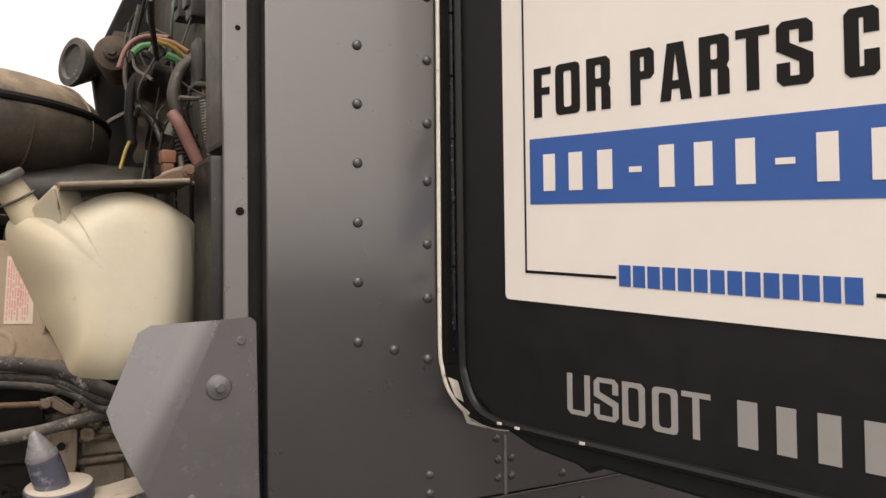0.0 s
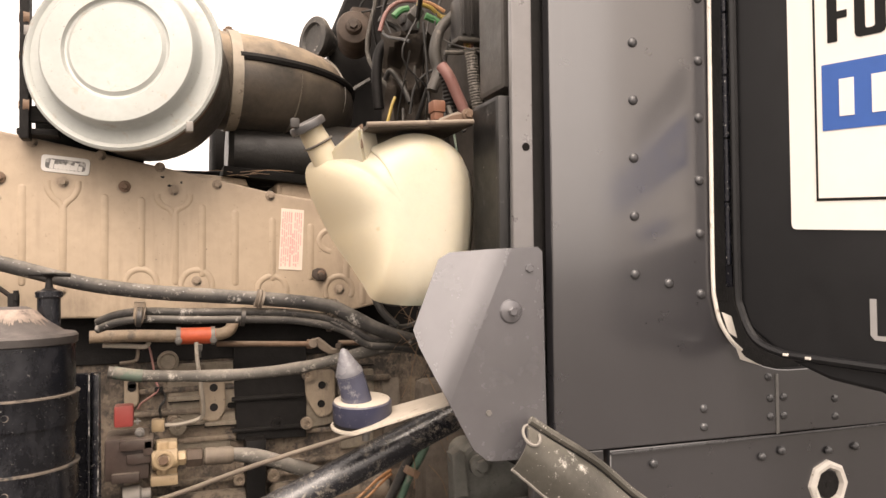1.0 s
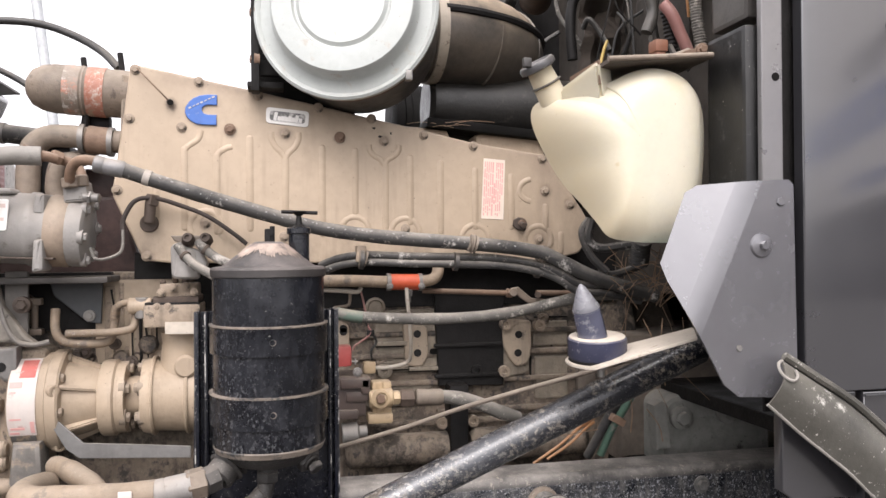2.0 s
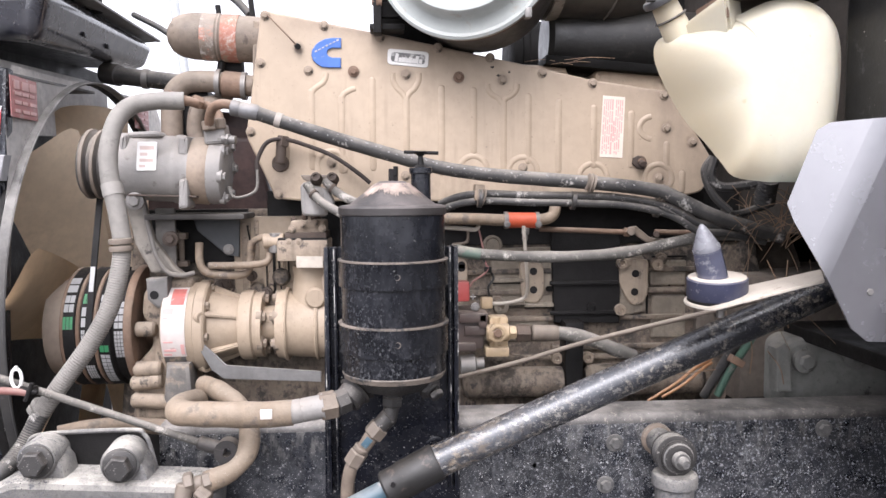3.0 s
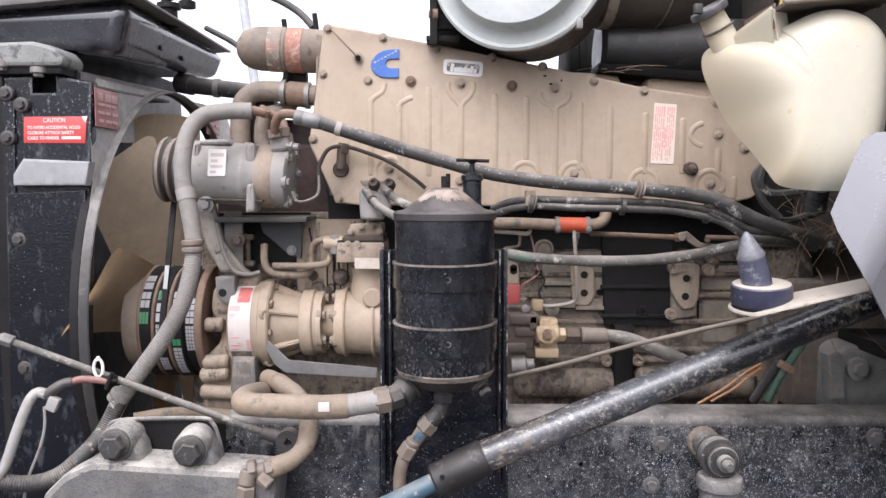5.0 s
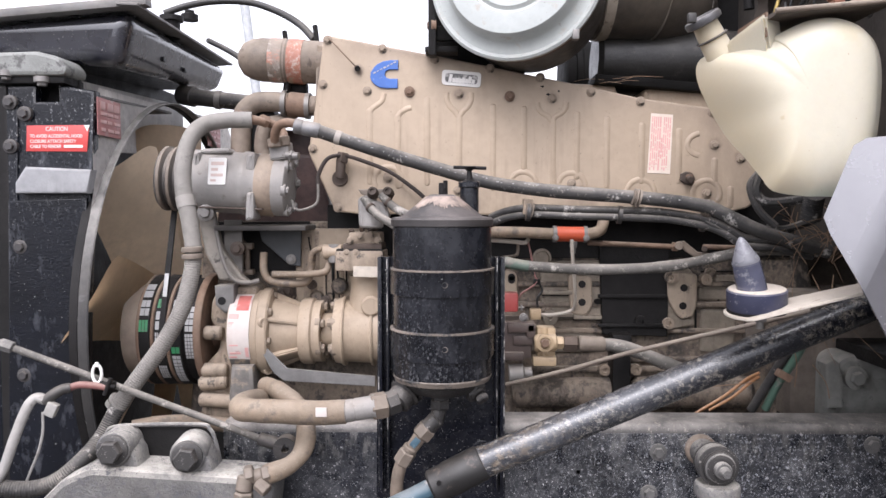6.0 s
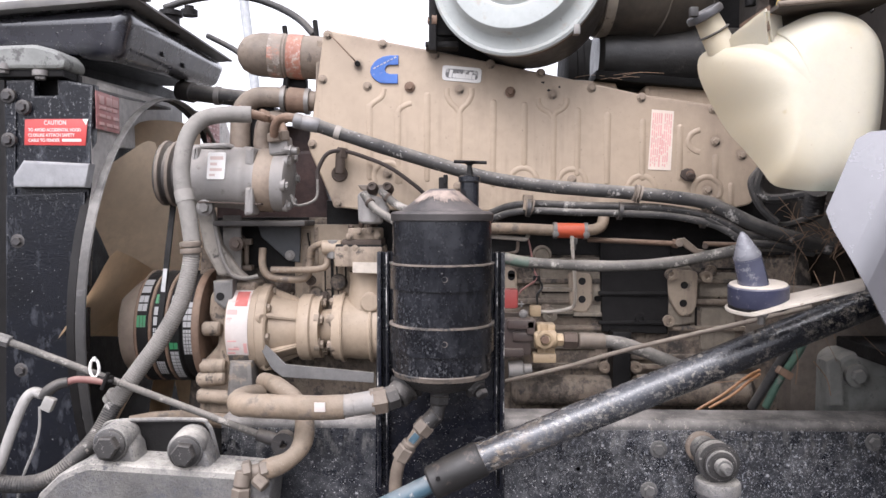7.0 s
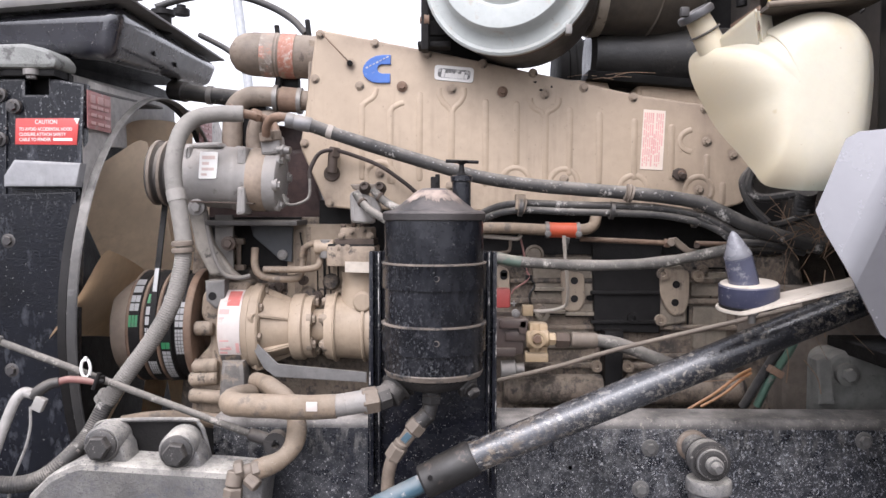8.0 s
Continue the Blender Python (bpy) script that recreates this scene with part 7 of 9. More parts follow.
for y0, y1, z0, z1, rows in ((1.808, 1.915, 1.737, 1.815, 4), (2.50, 2.62, 1.772, 1.85, 4)):
    faded = decal("faded_sticker", HUB.x + 0.0045, y0, y1, z0, z1, STICKER_DULL_RED, shroud, "faded dark red caution sticker")
    for k in range(rows):
        high = 0.017 if k == 0 else 0.007
        zc = z1 - 0.016 - 0.0165 * k
        for q in range(3):
            w = (y1 - y0) * 0.27
            decal("print_bar", HUB.x + 0.0062, y0 + 0.012 + q * w * 1.05, y0 + 0.012 + q * w * 1.05 + w * (0.7, 0.96, 0.9)[(q + k) % 3], zc - high / 2, zc + high / 2, STICKER_PINK, faded)
part("upper_flange", box((-0.862, 2.17, 1.80), (0.006, 0.70, 0.15), 0.002, pose(0, 0, 0, 2.6, 0, 0)), surface("dusty_grey_flange", (0.4, 0.385, 0.37), 0.55, vary=0.3, dust=0.8, bump=0.2, drip=0.4, worn_color=(0.1, 0.095, 0.09)), shroud, "dusty grey upper flange")
part("top_fold", box((-0.822, 2.02, 1.826), (0.07, 0.43, 0.006), 0.001, pose(0, 0, 0, 2.2, 0, 0)), GREY_CAST, shroud)

fan = thing("cooling_fan", "tan moulded plastic engine fan", "fan")
part("hub", lathe([(0, 0.05), (0.09, 0.05), (0.12, 0.03), (0.125, -0.06), (0, -0.06)], HUB + Vector((-0.03, 0, 0)), (1, 0, 0), 32), FAN_TAN, fan)
blade = bmesh.new()
grid = []
for i in range(11):
    f = i / 10
    r = 0.115 + 0.375 * f
    chord = 0.125 + 0.07 * f
    row = []
    for j in range(11):
        u = j / 10
        turn = (chord / r) * u - radians(6) * (1 - f)
        trim = 0.018 * f ** 6 * (abs(2 * u - 1) ** 6)
        row.append(blade.verts.new((0.034 - 0.112 * u + 0.016 * math.sin(math.pi * u), (r - trim) * math.cos(turn), (r - trim) * math.sin(turn))))
    grid.append(row)
for a, b in zip(grid, grid[1:]):
    for j in range(10):
        blade.faces.new((a[j], a[j + 1], b[j + 1], b[j]))
bmesh.ops.solidify(blade, geom=blade.faces[:], thickness=0.005)
blade_me = finish(blade)
blade_me.materials.append(FAN_TAN)
for k in range(9):
    ob = part("blade", blade_me, FAN_TAN, fan)
    ob.matrix_basis = Matrix.Translation(HUB) @ Matrix.Rotation(radians(118.6 + 40 * k), 4, "X")

# top tank over the radiator
top = thing("radiator_top_tank", "black moulded top tank over the radiator", "radiator tank")
bm = box((0, 0, 0), (0.6, 0.665, 0.11), 0.034, None, 6)
for v in bm.verts:
    u, w, h = v.co.x / 0.6 + 0.5, v.co.y / 0.665 + 0.5, v.co.z / 0.11 + 0.5
    low = (1.928 * (1 - u) + 1.884 * u) * (1 - w) + (1.945 * (1 - u) + 1.932 * u) * w
    high = 1.947 * (1 - u) + 1.999 * u
    v.co = Vector((-1.322 + 0.6 * u - 0.03 * (1 - h) * u, 1.85 + 0.665 * w + 0.01 * (1 - h) * (1 - w), low + (high - low) * h))
part("body", bm, surface("glossy_black_moulding", (0.012, 0.013, 0.022), 0.3, vary=0.3, dust=0.06, speck=0.5, bump=0.06, coat=1.0, coat_ior=1.75, coat_rough=0.1, waves=0.12, drip=0.35, worn_color=(0.05, 0.045, 0.045), coarse=0.15), top)
part("lip", join(box((-1.0, 1.836, 1.987), (0.64, 0.034, 0.018), 0.003, pose(0, 0, 0, 0, -4.6, 0)), box((-0.717, 2.14, 2.003), (0.046, 0.66, 0.006), 0.002, pose(0, 0, 0, 0, 3, 0))), surface("dusty_black_lip", (0.13, 0.127, 0.125), 0.45, vary=0.3, dust=0.9, bump=0.15), top, "flanged lip")
part("lid", box((-1.0, 2.18, 1.99), (0.56, 0.66, 0.012), 0.004, pose(0, 0, 0, 0, -4.6, 0)), RAIL_BLACK, top)
for y in (2.06, 2.20):
    part("slot", box((-0.7395, y, 1.938), (0.008, 0.014, 0.01), 0.001), BLACK_PRINT, top)
part("filler_cap", lathe([(0.02, -0.02), (0.02, 0.02), (0.028, 0.022), (0.028, 0.034), (0, 0.036)], (-0.74, 2.12, 2.02), (0, 0, 1), 18), OILY_AND_SHADE, top)
bolt(top, (-0.7233, 2.2, 2.0749), (0, 0, 1), 0.012, OILY_AND_SHADE)
part("outlet", rod((-0.7598, 2.3, 1.8859), (-0.5412, 2.3, 1.8602), 0.022, 18), RUBBER, top, "black outlet hose")
part("outlet_clamp", lathe([(0.022, -0.007), (0.025, -0.007), (0.025, 0.007), (0.022, 0.007)], (-0.6839, 2.3, 1.8768), (1, 0, -0.12), 18), STEEL, top)
part("outlet_neck", rod((-0.7944, 2.32, 1.8951), (-0.7462, 2.3, 1.8844), 0.027, 18), DARK_BOLT, top)
# dark panel added to keep the sky out of the gap under the tank
part("support_panel", box((-0.93, 2.3, 1.875), (0.02, 0.72, 0.13), 0.004), OILY_AND_SHADE, top)

catch = thing("hood_catch", "dusty grey hood catch bracket with bolts", "bracket")
part("cover", plate([(-1.0284, 1.78, 1.8987), (-0.8908, 1.78, 1.9028), (-0.8454, 1.78, 1.8915), (-0.8275, 1.78, 1.8713), (-0.8325, 1.78, 1.8534), (-1.0297, 1.78, 1.8538)], 0.09, 0.008, 0.01), surface("chalky_grey_bracket_paint", (0.21, 0.215, 0.2), 0.6, vary=0.25, dust=0.4, dust_color=(0.45, 0.44, 0.41), worn=0.7, worn_color=(0.07, 0.068, 0.065), bump=0.5, speck=0.8, speck_color=(0.08, 0.08, 0.08)), catch)
part("base", plate([(-1.0362, 1.79, 1.8534), (-0.8377, 1.79, 1.853), (-0.8381, 1.79, 1.8395), (-1.0366, 1.79, 1.8398)], 0.08, 0.002), OILY_AND_SHADE, catch)
# dark plate added behind the radiator's notch to keep the sky out
part("dark_pocket", box((-0.88, 1.85, 1.815), (0.09, 0.01, 0.09), 0.002), OILY_AND_SHADE, catch)
bolt(catch, (-0.884, 1.79, 1.8429), (0, 0, -1), 0.009, STEEL)
bolt(catch, (-0.9575, 1.79, 1.8555), (0, 0, -1), 0.009, STEEL)

# ---- frame rail ----
RAIL = 1.69
rail = thing("frame_rail", "black weathered steel chassis frame rail", "frame rail")
z_top = 1.1714
BEND = 0.017
FRONT = -0.4947
part("web", box(((FRONT + 1.9) / 2, RAIL + 0.004, z_top - 0.14), (1.9 - FRONT, 0.008, 0.246), 0.001), RAIL_BLACK, rail)
section = [(RAIL + BEND - BEND * math.cos(a), z_top - BEND + BEND * math.sin(a)) for a in [radians(d) for d in range(0, 91, 15)]] + [(RAIL + 0.088, z_top)]
section += [(RAIL + 0.088, z_top - 0.009), (RAIL + 0.008, z_top - 0.009), (RAIL + 0.008, z_top - BEND)]
bm = bmesh.new()
ends = [[bm.verts.new((x, y, z)) for y, z in section] for x in (FRONT, 1.9)]
for k in range(len(section)):
    n = (k + 1) % len(section)
    bm.faces.new((ends[0][k], ends[0][n], ends[1][n], ends[1][k]))
bm.faces.new(ends[0]), bm.faces.new(ends[1])
bmesh.ops.recalc_face_normals(bm, faces=bm.faces[:])
part("top_flange", bm, surface("dust_covered_flange", (0.022, 0.021, 0.022), 0.4, vary=0.35, dust=1.0, dust_color=(0.30, 0.275, 0.25), bump=0.35, speck=0.9, worn=0.3, worn_color=(0.05, 0.048, 0.046), crust=0.5, crust_color=(0.38, 0.335, 0.285)), rail, "dust-covered rounded top flange")
part("lower_flange", box(((FRONT + 1.9) / 2, RAIL + 0.044, z_top - 0.262), (1.9 - FRONT, 0.09, 0.01), 0.004), RAIL_BLACK, rail)
for p in ((0.3414, 1.69, 1.1182), (0.3244, 1.69, 1.0382), (0.0028, 1.69, 1.121), (0.7464, 1.69, 1.1344)):
    bolt(rail, p, size=0.0095, material=GREY_CAST)
part("dent", lathe([(0, 0.0005), (0.004, 0.0005)], (0.1894, 1.689, 1.079), (0, -1, 0), 10), BLACK_PRINT, rail)

CRUSTY_BROWN = surface("crusted_brown_rust", (0.2, 0.155, 0.12), 0.8, vary=0.4, dust=0.5, bump=0.8, crust=0.6, crust_color=(0.36, 0.32, 0.28))
grease = thing("ball_stud", "dirty threaded ball stud on the frame rail", "ball stud")
s0, s1 = Vector((0.4214, 1.69, 1.1243)), Vector((0.4224, 1.56, 1.125))
sd = s1 - s0
sn = sd.length
part("body", lathe([(0.024, 0), (0.024, sn * 0.3), (0.018, sn * 0.34), (0.018, sn * 0.5), (0.034, sn * 0.55), (0.036, sn * 0.75), (0.03, sn * 0.78), (0.026, sn * 0.8), (0.027, sn * 0.83), (0.024, sn * 0.845), (0.027, sn * 0.86), (0.022, sn * 0.88), (0.014, sn * 0.9)] + [(0.0135 + 0.0015 * (k % 2), sn * (0.9 + 0.0125 * k)) for k in range(9)] + [(0, sn)], s0, sd, 26), GREY_CAST, grease)
for f, r in ((0.545, 0.0345), (0.775, 0.0355), (0.80, 0.0285), (0.845, 0.0275), (0.885, 0.0235)):
    part("dark_ring", lathe([(r - 0.004, -0.0022), (r + 0.001, -0.0016), (r + 0.001, 0.0016), (r - 0.004, 0.0022)], s0 + sd * f, sd, 26), GRIMY_BLACK, grease)
part("stud_end", lathe([(0.0095, -0.004), (0.010, 0.004), (0.0085, 0.006), (0.0095, 0.009), (0.008, 0.012), (0.007, 0.016), (0, 0.017)], s1, sd, 18), GREY_CAST, grease)
part("rust_ring", lathe([(0.03, -0.002), (0.03, 0.008), (0.024, 0.012), (0.02, 0.012)], s0, (0, -1, 0), 18), CRUSTY_BROWN, grease)
single("shock_absorber", lathe([(0, 0), (0.038, 0), (0.04, 0.004), (0.04, 0.02), (0.034, 0.024), (0.034, 0.3), (0, 0.3)], (0.4238, 1.6, 1.0909), (0, 0, -1), 24), GREY_CAST, "dusty pale shock absorber head", "shock absorber")

# spring hanger
hanger = thing("spring_hanger", "dusty grey cast spring hanger with two large bolts", "spring hanger")
part("casting", plate([(-0.786, 1.555, 1.064), (-0.7448, 1.555, 1.1048), (-0.6942, 1.555, 1.1274), (-0.6543, 1.555, 1.1257), (-0.4453, 1.555, 1.1134), (-0.3759, 1.555, 1.108), (-0.3641, 1.555, 1.092), (-0.377, 1.555, 0.9891), (-0.7879, 1.555, 0.9848)], 0.1, 0.012, 0.01), GREY_CAST, hanger)
part("back_plate", plate([(-0.6925, 1.64, 1.1759), (-0.5284, 1.64, 1.1803), (-0.5001, 1.64, 1.1624), (-0.4821, 1.64, 1.0794), (-0.7264, 1.64, 1.0773)], 0.012, 0.003, 0.02), OILY_AND_SHADE, hanger)
part("plate_edge", tube([(-0.6997, 1.632, 1.1601), (-0.6729, 1.632, 1.1804), (-0.5255, 1.632, 1.1846), (-0.5015, 1.632, 1.1753), (-0.4913, 1.632, 1.151), (-0.4774, 1.632, 1.0875)], 0.004, 8), GREY_CAST, hanger)
for p, q in zip(((-0.654, 1.56, 1.1563), (-0.5202, 1.56, 1.1453)), ((-0.6611, 1.635, 1.152), (-0.5303, 1.635, 1.1424))):
    b0, b1 = Vector(q), Vector(p)
    n = (b1 - b0).length
    part("bolt_ear", join(lathe([(0.033, 0), (0.033, n * 0.78), (0.029, n * 0.9), (0, n * 0.9)], b0, b1 - b0, 24),
                                plate([(b1.x - 0.036, 1.575, b1.z - 0.085), (b1.x + 0.05, 1.575, b1.z - 0.085), (b1.x + 0.036, 1.575, b1.z - 0.01), (b1.x + 0.02, 1.575, b1.z + 0.012), (b1.x - 0.024, 1.575, b1.z)], 0.06, 0.006)), GREY_CAST, hanger)
    part("collar", lathe([(0.027, n * 0.88), (0.027, n * 0.97), (0.022, n), (0, n)], b0, b1 - b0, 24), GRIMY_BLACK, hanger)
    bolt(hanger, p, b1 - b0, 0.0185, GRIMY_BLACK, washer=False)

# ---- bypass oil filter on its mounting plate ----
mount = thing("filter_mount_plate", "black folded steel filter mounting plate", "mounting plate")
part("sheet", plate([(-0.1914, 1.672, 1.4936), (0.0459, 1.672, 1.4943), (0.0491, 1.672, 0.9419), (-0.1982, 1.672, 0.9394)], 0.006, 0.001), BLACK_STEEL, mount)
part("left_flange", box((-0.186, 1.66, 1.4946 - 0.22), (0.008, 0.03, 0.44), 0.002), BLACK_STEEL, mount)
part("left_flange", box((-0.1713, 1.662, 1.4946 - 0.22), (0.006, 0.026, 0.44), 0.002), BLACK_STEEL, mount)
part("right_flange", box((0.0411, 1.66, 1.4946 - 0.22), (0.008, 0.03, 0.44), 0.002), BLACK_STEEL, mount)
part("right_flange", box((0.0296, 1.662, 1.4946 - 0.22), (0.006, 0.026, 0.44), 0.002), BLACK_STEEL, mount)
for x, z in ((-0.1886, 1.4951), (0.0443, 1.4957), (-0.1722, 1.494), (0.031, 1.4946)):
    part("chipped_edge", box((x, 1.6455, z - 0.216), (0.0018, 0.0012, 0.43), 0.0003), surface("chipped_paint_edge", (0.012, 0.012, 0.014), 0.4, vary=0.3, worn=0.75, worn_color=(0.45, 0.43, 0.4)), mount)
bolt(mount, (0.0043, 1.67, 1.1272), size=0.011, material=BLACK_STEEL)

WORN_EDGE = surface("bare_worn_edge", (0.17, 0.14, 0.115), 0.6, vary=0.5, worn=0.9, worn_color=(0.03, 0.03, 0.03))
can = thing("bypass_oil_filter", "large black cylindrical bypass oil filter canister", "oil filter")
C = Vector((-0.0688, 1.585, 1.2797))
zt = 1.5629 - C.z
R = 0.0865
body = part("body", lathe([(0, 0), (R - 0.012, 0), (R - 0.004, 0.004), (R, 0.012), (R, zt - 0.014), (R, zt - 0.007), (R - 0.005, zt - 0.005), (R - 0.005, zt + 0.003), (0, zt + 0.003)], C, (0, 0, 1), 56), CANISTER_BLACK, can)
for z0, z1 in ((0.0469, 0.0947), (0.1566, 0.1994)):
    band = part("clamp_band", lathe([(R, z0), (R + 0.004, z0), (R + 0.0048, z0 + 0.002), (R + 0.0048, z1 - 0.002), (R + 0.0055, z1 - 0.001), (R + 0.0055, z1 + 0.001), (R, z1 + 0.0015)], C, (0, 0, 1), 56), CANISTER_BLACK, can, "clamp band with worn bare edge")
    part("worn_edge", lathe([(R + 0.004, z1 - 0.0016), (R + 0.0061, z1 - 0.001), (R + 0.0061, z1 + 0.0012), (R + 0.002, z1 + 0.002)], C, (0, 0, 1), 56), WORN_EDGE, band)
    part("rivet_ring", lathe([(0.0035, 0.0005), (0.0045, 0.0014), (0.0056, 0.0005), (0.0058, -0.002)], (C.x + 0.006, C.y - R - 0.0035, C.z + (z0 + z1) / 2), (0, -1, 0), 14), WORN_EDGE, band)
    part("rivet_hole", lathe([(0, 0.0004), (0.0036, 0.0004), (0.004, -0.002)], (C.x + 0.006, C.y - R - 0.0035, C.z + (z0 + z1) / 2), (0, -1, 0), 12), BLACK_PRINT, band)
part("worn_edge", lathe([(R - 0.003, 0.0035), (R - 0.0005, 0.009), (R + 0.0008, 0.012), (R, 0.014)], C, (0, 0, 1), 56), WORN_EDGE, can)
lid = part("lid", lathe([(R + 0.001, zt - 0.010), (R + 0.003, zt - 0.0085), (R + 0.0035, zt + 0.002), (R + 0.0005, zt + 0.0055), (0.072, zt + 0.008), (0.070, zt + 0.009), (0.027, zt + 0.042), (0.020, zt + 0.0455), (0, zt + 0.046)], C, (0, 0, 1), 48), surface("dusty_black_lid", (0.03, 0.027, 0.026), 0.5, vary=0.3, dust=0.55, dust_color=(0.23, 0.195, 0.18), bump=0.2), can, "dust-covered conical lid")


def worn_band(seed, first, last, low, steps=110):
    """A ragged patch on the lid's cone where the black paint has gone."""
    rng = random.Random(seed)
    bm = bmesh.new()
    rows, edge = [], low
    for i in range(steps + 1):
        u = i / steps
        edge = 0.85 * edge + 0.15 * (low + rng.uniform(-0.5, 0.5))
        bottom = 1 - (1 - edge + rng.uniform(-0.09, 0.09)) * min(1, 5 * u, 5 * (1 - u))
        angle = math.radians(first + (last - first) * u)
        row = []
        for f in (0.995, bottom):
            r, h = 0.0707 + (0.0277 - 0.0707) * f, zt + 0.0096 + 0.033 * f
            row.append(bm.verts.new(C + Vector((r * math.cos(angle), r * math.sin(angle), h))))
        rows.append(row)
    for p, q in zip(rows, rows[1:]):
        bm.faces.new((p[0], p[1], q[1], q[0]))
    return bm


part("worn_patch", worn_band(4, 165, 380, 0.45, 240), surface("bare_dusty_steel", (0.30, 0.235, 0.195), 0.6, vary=0.4, worn=1.0, worn_color=(0.12, 0.095, 0.085), bump=0.2, blotch=40.0), lid, "pale ragged patch of bare metal")
part("lid_knob", join(rod((C.x + 0.002, C.y, C.z + zt + 0.045), (C.x + 0.002, C.y, C.z + zt + 0.066), 0.008, 8), rod((C.x + 0.006, C.y - 0.005, C.z + zt + 0.055), (C.x + 0.006, C.y - 0.005, C.z + zt + 0.07), 0.004, 8)), OILY_AND_SHADE, lid)
filler = part("filler_tube", lathe([(0.0165, 0), (0.0165, 0.045), (0.0195, 0.047), (0.0195, 0.055), (0.016, 0.057), (0, 0.057)], (C.x + 0.048, C.y + 0.012, C.z + zt + 0.012), (0, 0, 1), 20), CANISTER_BLACK, can)
part("tee_handle", join(lathe([(0.015, 0), (0.006, 0.006), (0.004, 0.02), (0.012, 0.027), (0, 0.028)], (C.x + 0.048, C.y + 0.012, C.z + zt + 0.067), (0, 0, 1), 12), rod((C.x + 0.02, C.y + 0.012, C.z + zt + 0.094), (C.x + 0.078, C.y + 0.012, C.z + zt + 0.092), 0.003, 8)), OILY_AND_SHADE, filler, "black tee handle")
part("bottom_cone", lathe([(R - 0.012, 0.002), (0.055, -0.018), (0.03, -0.026), (0, -0.027)], C, (0, 0, 1), 40), GRIMY_BLACK, can)
part("inlet_elbow", join(rod((-0.1227, 1.585, 1.2723), (-0.1488, 1.56, 1.2439), 0.024, 20), lathe([(0.026, -0.004), (0.031, 0), (0.026, 0.004)], (-0.1284, 1.58, 1.2653), Vector((-0.1488, 1.56, 1.2439)) - Vector((-0.1227, 1.585, 1.2723)), 20), lathe([(0.026, -0.004), (0.030, 0), (0.026, 0.004)], (-0.1351, 1.575, 1.2584), Vector((-0.1488, 1.56, 1.2439)) - Vector((-0.1227, 1.585, 1.2723)), 20),
                                rod((-0.1448, 1.56, 1.2499), (-0.1675, 1.55, 1.2433), 0.022, 8)), GRIMY_BLACK, can, "ringed black inlet elbow")
part("hose_nut", rod((-0.1638, 1.552, 1.2448), (-0.1913, 1.545, 1.2415), 0.0235, 6, 0.1), PIPE_BROWN, can, "dusty hex hose nut")
part("coupling", lathe([(0.0175, 0), (0.0195, 0.003), (0.0195, 0.018), (0.0185, 0.02), (0.0195, 0.022), (0.0195, 0.05), (0.0215, 0.056)], (-0.2394, 1.54, 1.2346), Vector((-0.1913, 1.545, 1.2415)) - Vector((-0.2394, 1.54, 1.2346)), 20), ALLOY, can, "grey crimped coupling")
part("drain_elbow", join(rod((-0.0717, 1.585, 1.2605), (-0.0727, 1.585, 1.2443), 0.016, 14), rod((-0.0727, 1.585, 1.2463), (-0.0737, 1.585, 1.2281), 0.0185, 6), rod((-0.0737, 1.585, 1.2301), (-0.0806, 1.583, 1.2023), 0.0135, 14), rod((-0.0776, 1.582, 1.2127), (-0.1005, 1.58, 1.1888), 0.0155, 14)), GRIMY_BLACK, can, "grimy drain elbow")
part("elbow_nut", rod((-0.0935, 1.58, 1.197), (-0.1085, 1.58, 1.1797), 0.0185, 6), ROD_BROWN, can)
part("side_plug", join(rod((-0.0229, 1.58, 1.274), (-0.0035, 1.56, 1.2588), 0.014, 12), rod((-0.0151, 1.572, 1.2678), (-0.0054, 1.562, 1.2602), 0.021, 6), rod((-0.0016, 1.558, 1.2573), (0.0031, 1.552, 1.2508), 0.012, 6)), GRIMY_BLACK, can, "black side plug with hex head")
line = [(-0.1055, 1.58, 1.1847), (-0.1205, 1.58, 1.1623), (-0.1367, 1.583, 1.141), (-0.1472, 1.588, 1.1127), (-0.1518, 1.594, 1.0777), (-0.1503, 1.6, 1.0133)]
single("drain_hose", tube(line, 0.0112, 14, uneven=0.002), PIPE_BROWN, "short stained drain hose", "hose")
fit_a, fit_b = Vector((-0.1285, 1.58, 1.1542)), Vector((-0.1429, 1.585, 1.1301))
single("hose_fitting", join(rod(fit_a, fit_b, 0.0165, 6), rod(fit_a.lerp(fit_b, -0.35), fit_a, 0.0135, 14)), ROD_BROWN, "worn brown hex hose fitting", "hose fitting")
# thin box added for the pale blue paint wear on the hose
single("blue_tape", box((-0.1168, 1.5675, 1.1722), (0.012, 0.004, 0.018), 0.001, pose(0, 0, 0, 0, 40, 0)), BLUE_ROD, "small patch of pale blue paint wear on a hose", "tape")
single("oil_supply_hose", tube([(-0.2345, 1.54, 1.2346), (-0.2831, 1.54, 1.2323), (-0.3439, 1.55, 1.2313), (-0.3984, 1.57, 1.2277), (-0.4321, 1.6, 1.2229), (-0.4411, 1.65, 1.2208), (-0.4331, 1.72, 1.2092)], 0.0215, 16, uneven=0.002), TAN_HOSE, "thick tan-painted oil supply hose", "hose")
single("white_hose_tag", box((-0.2734, 1.5185, 1.2389), (0.019, 0.003, 0.016), 0.001), LABEL_WORN, "white paper tag round a hose", "tag")
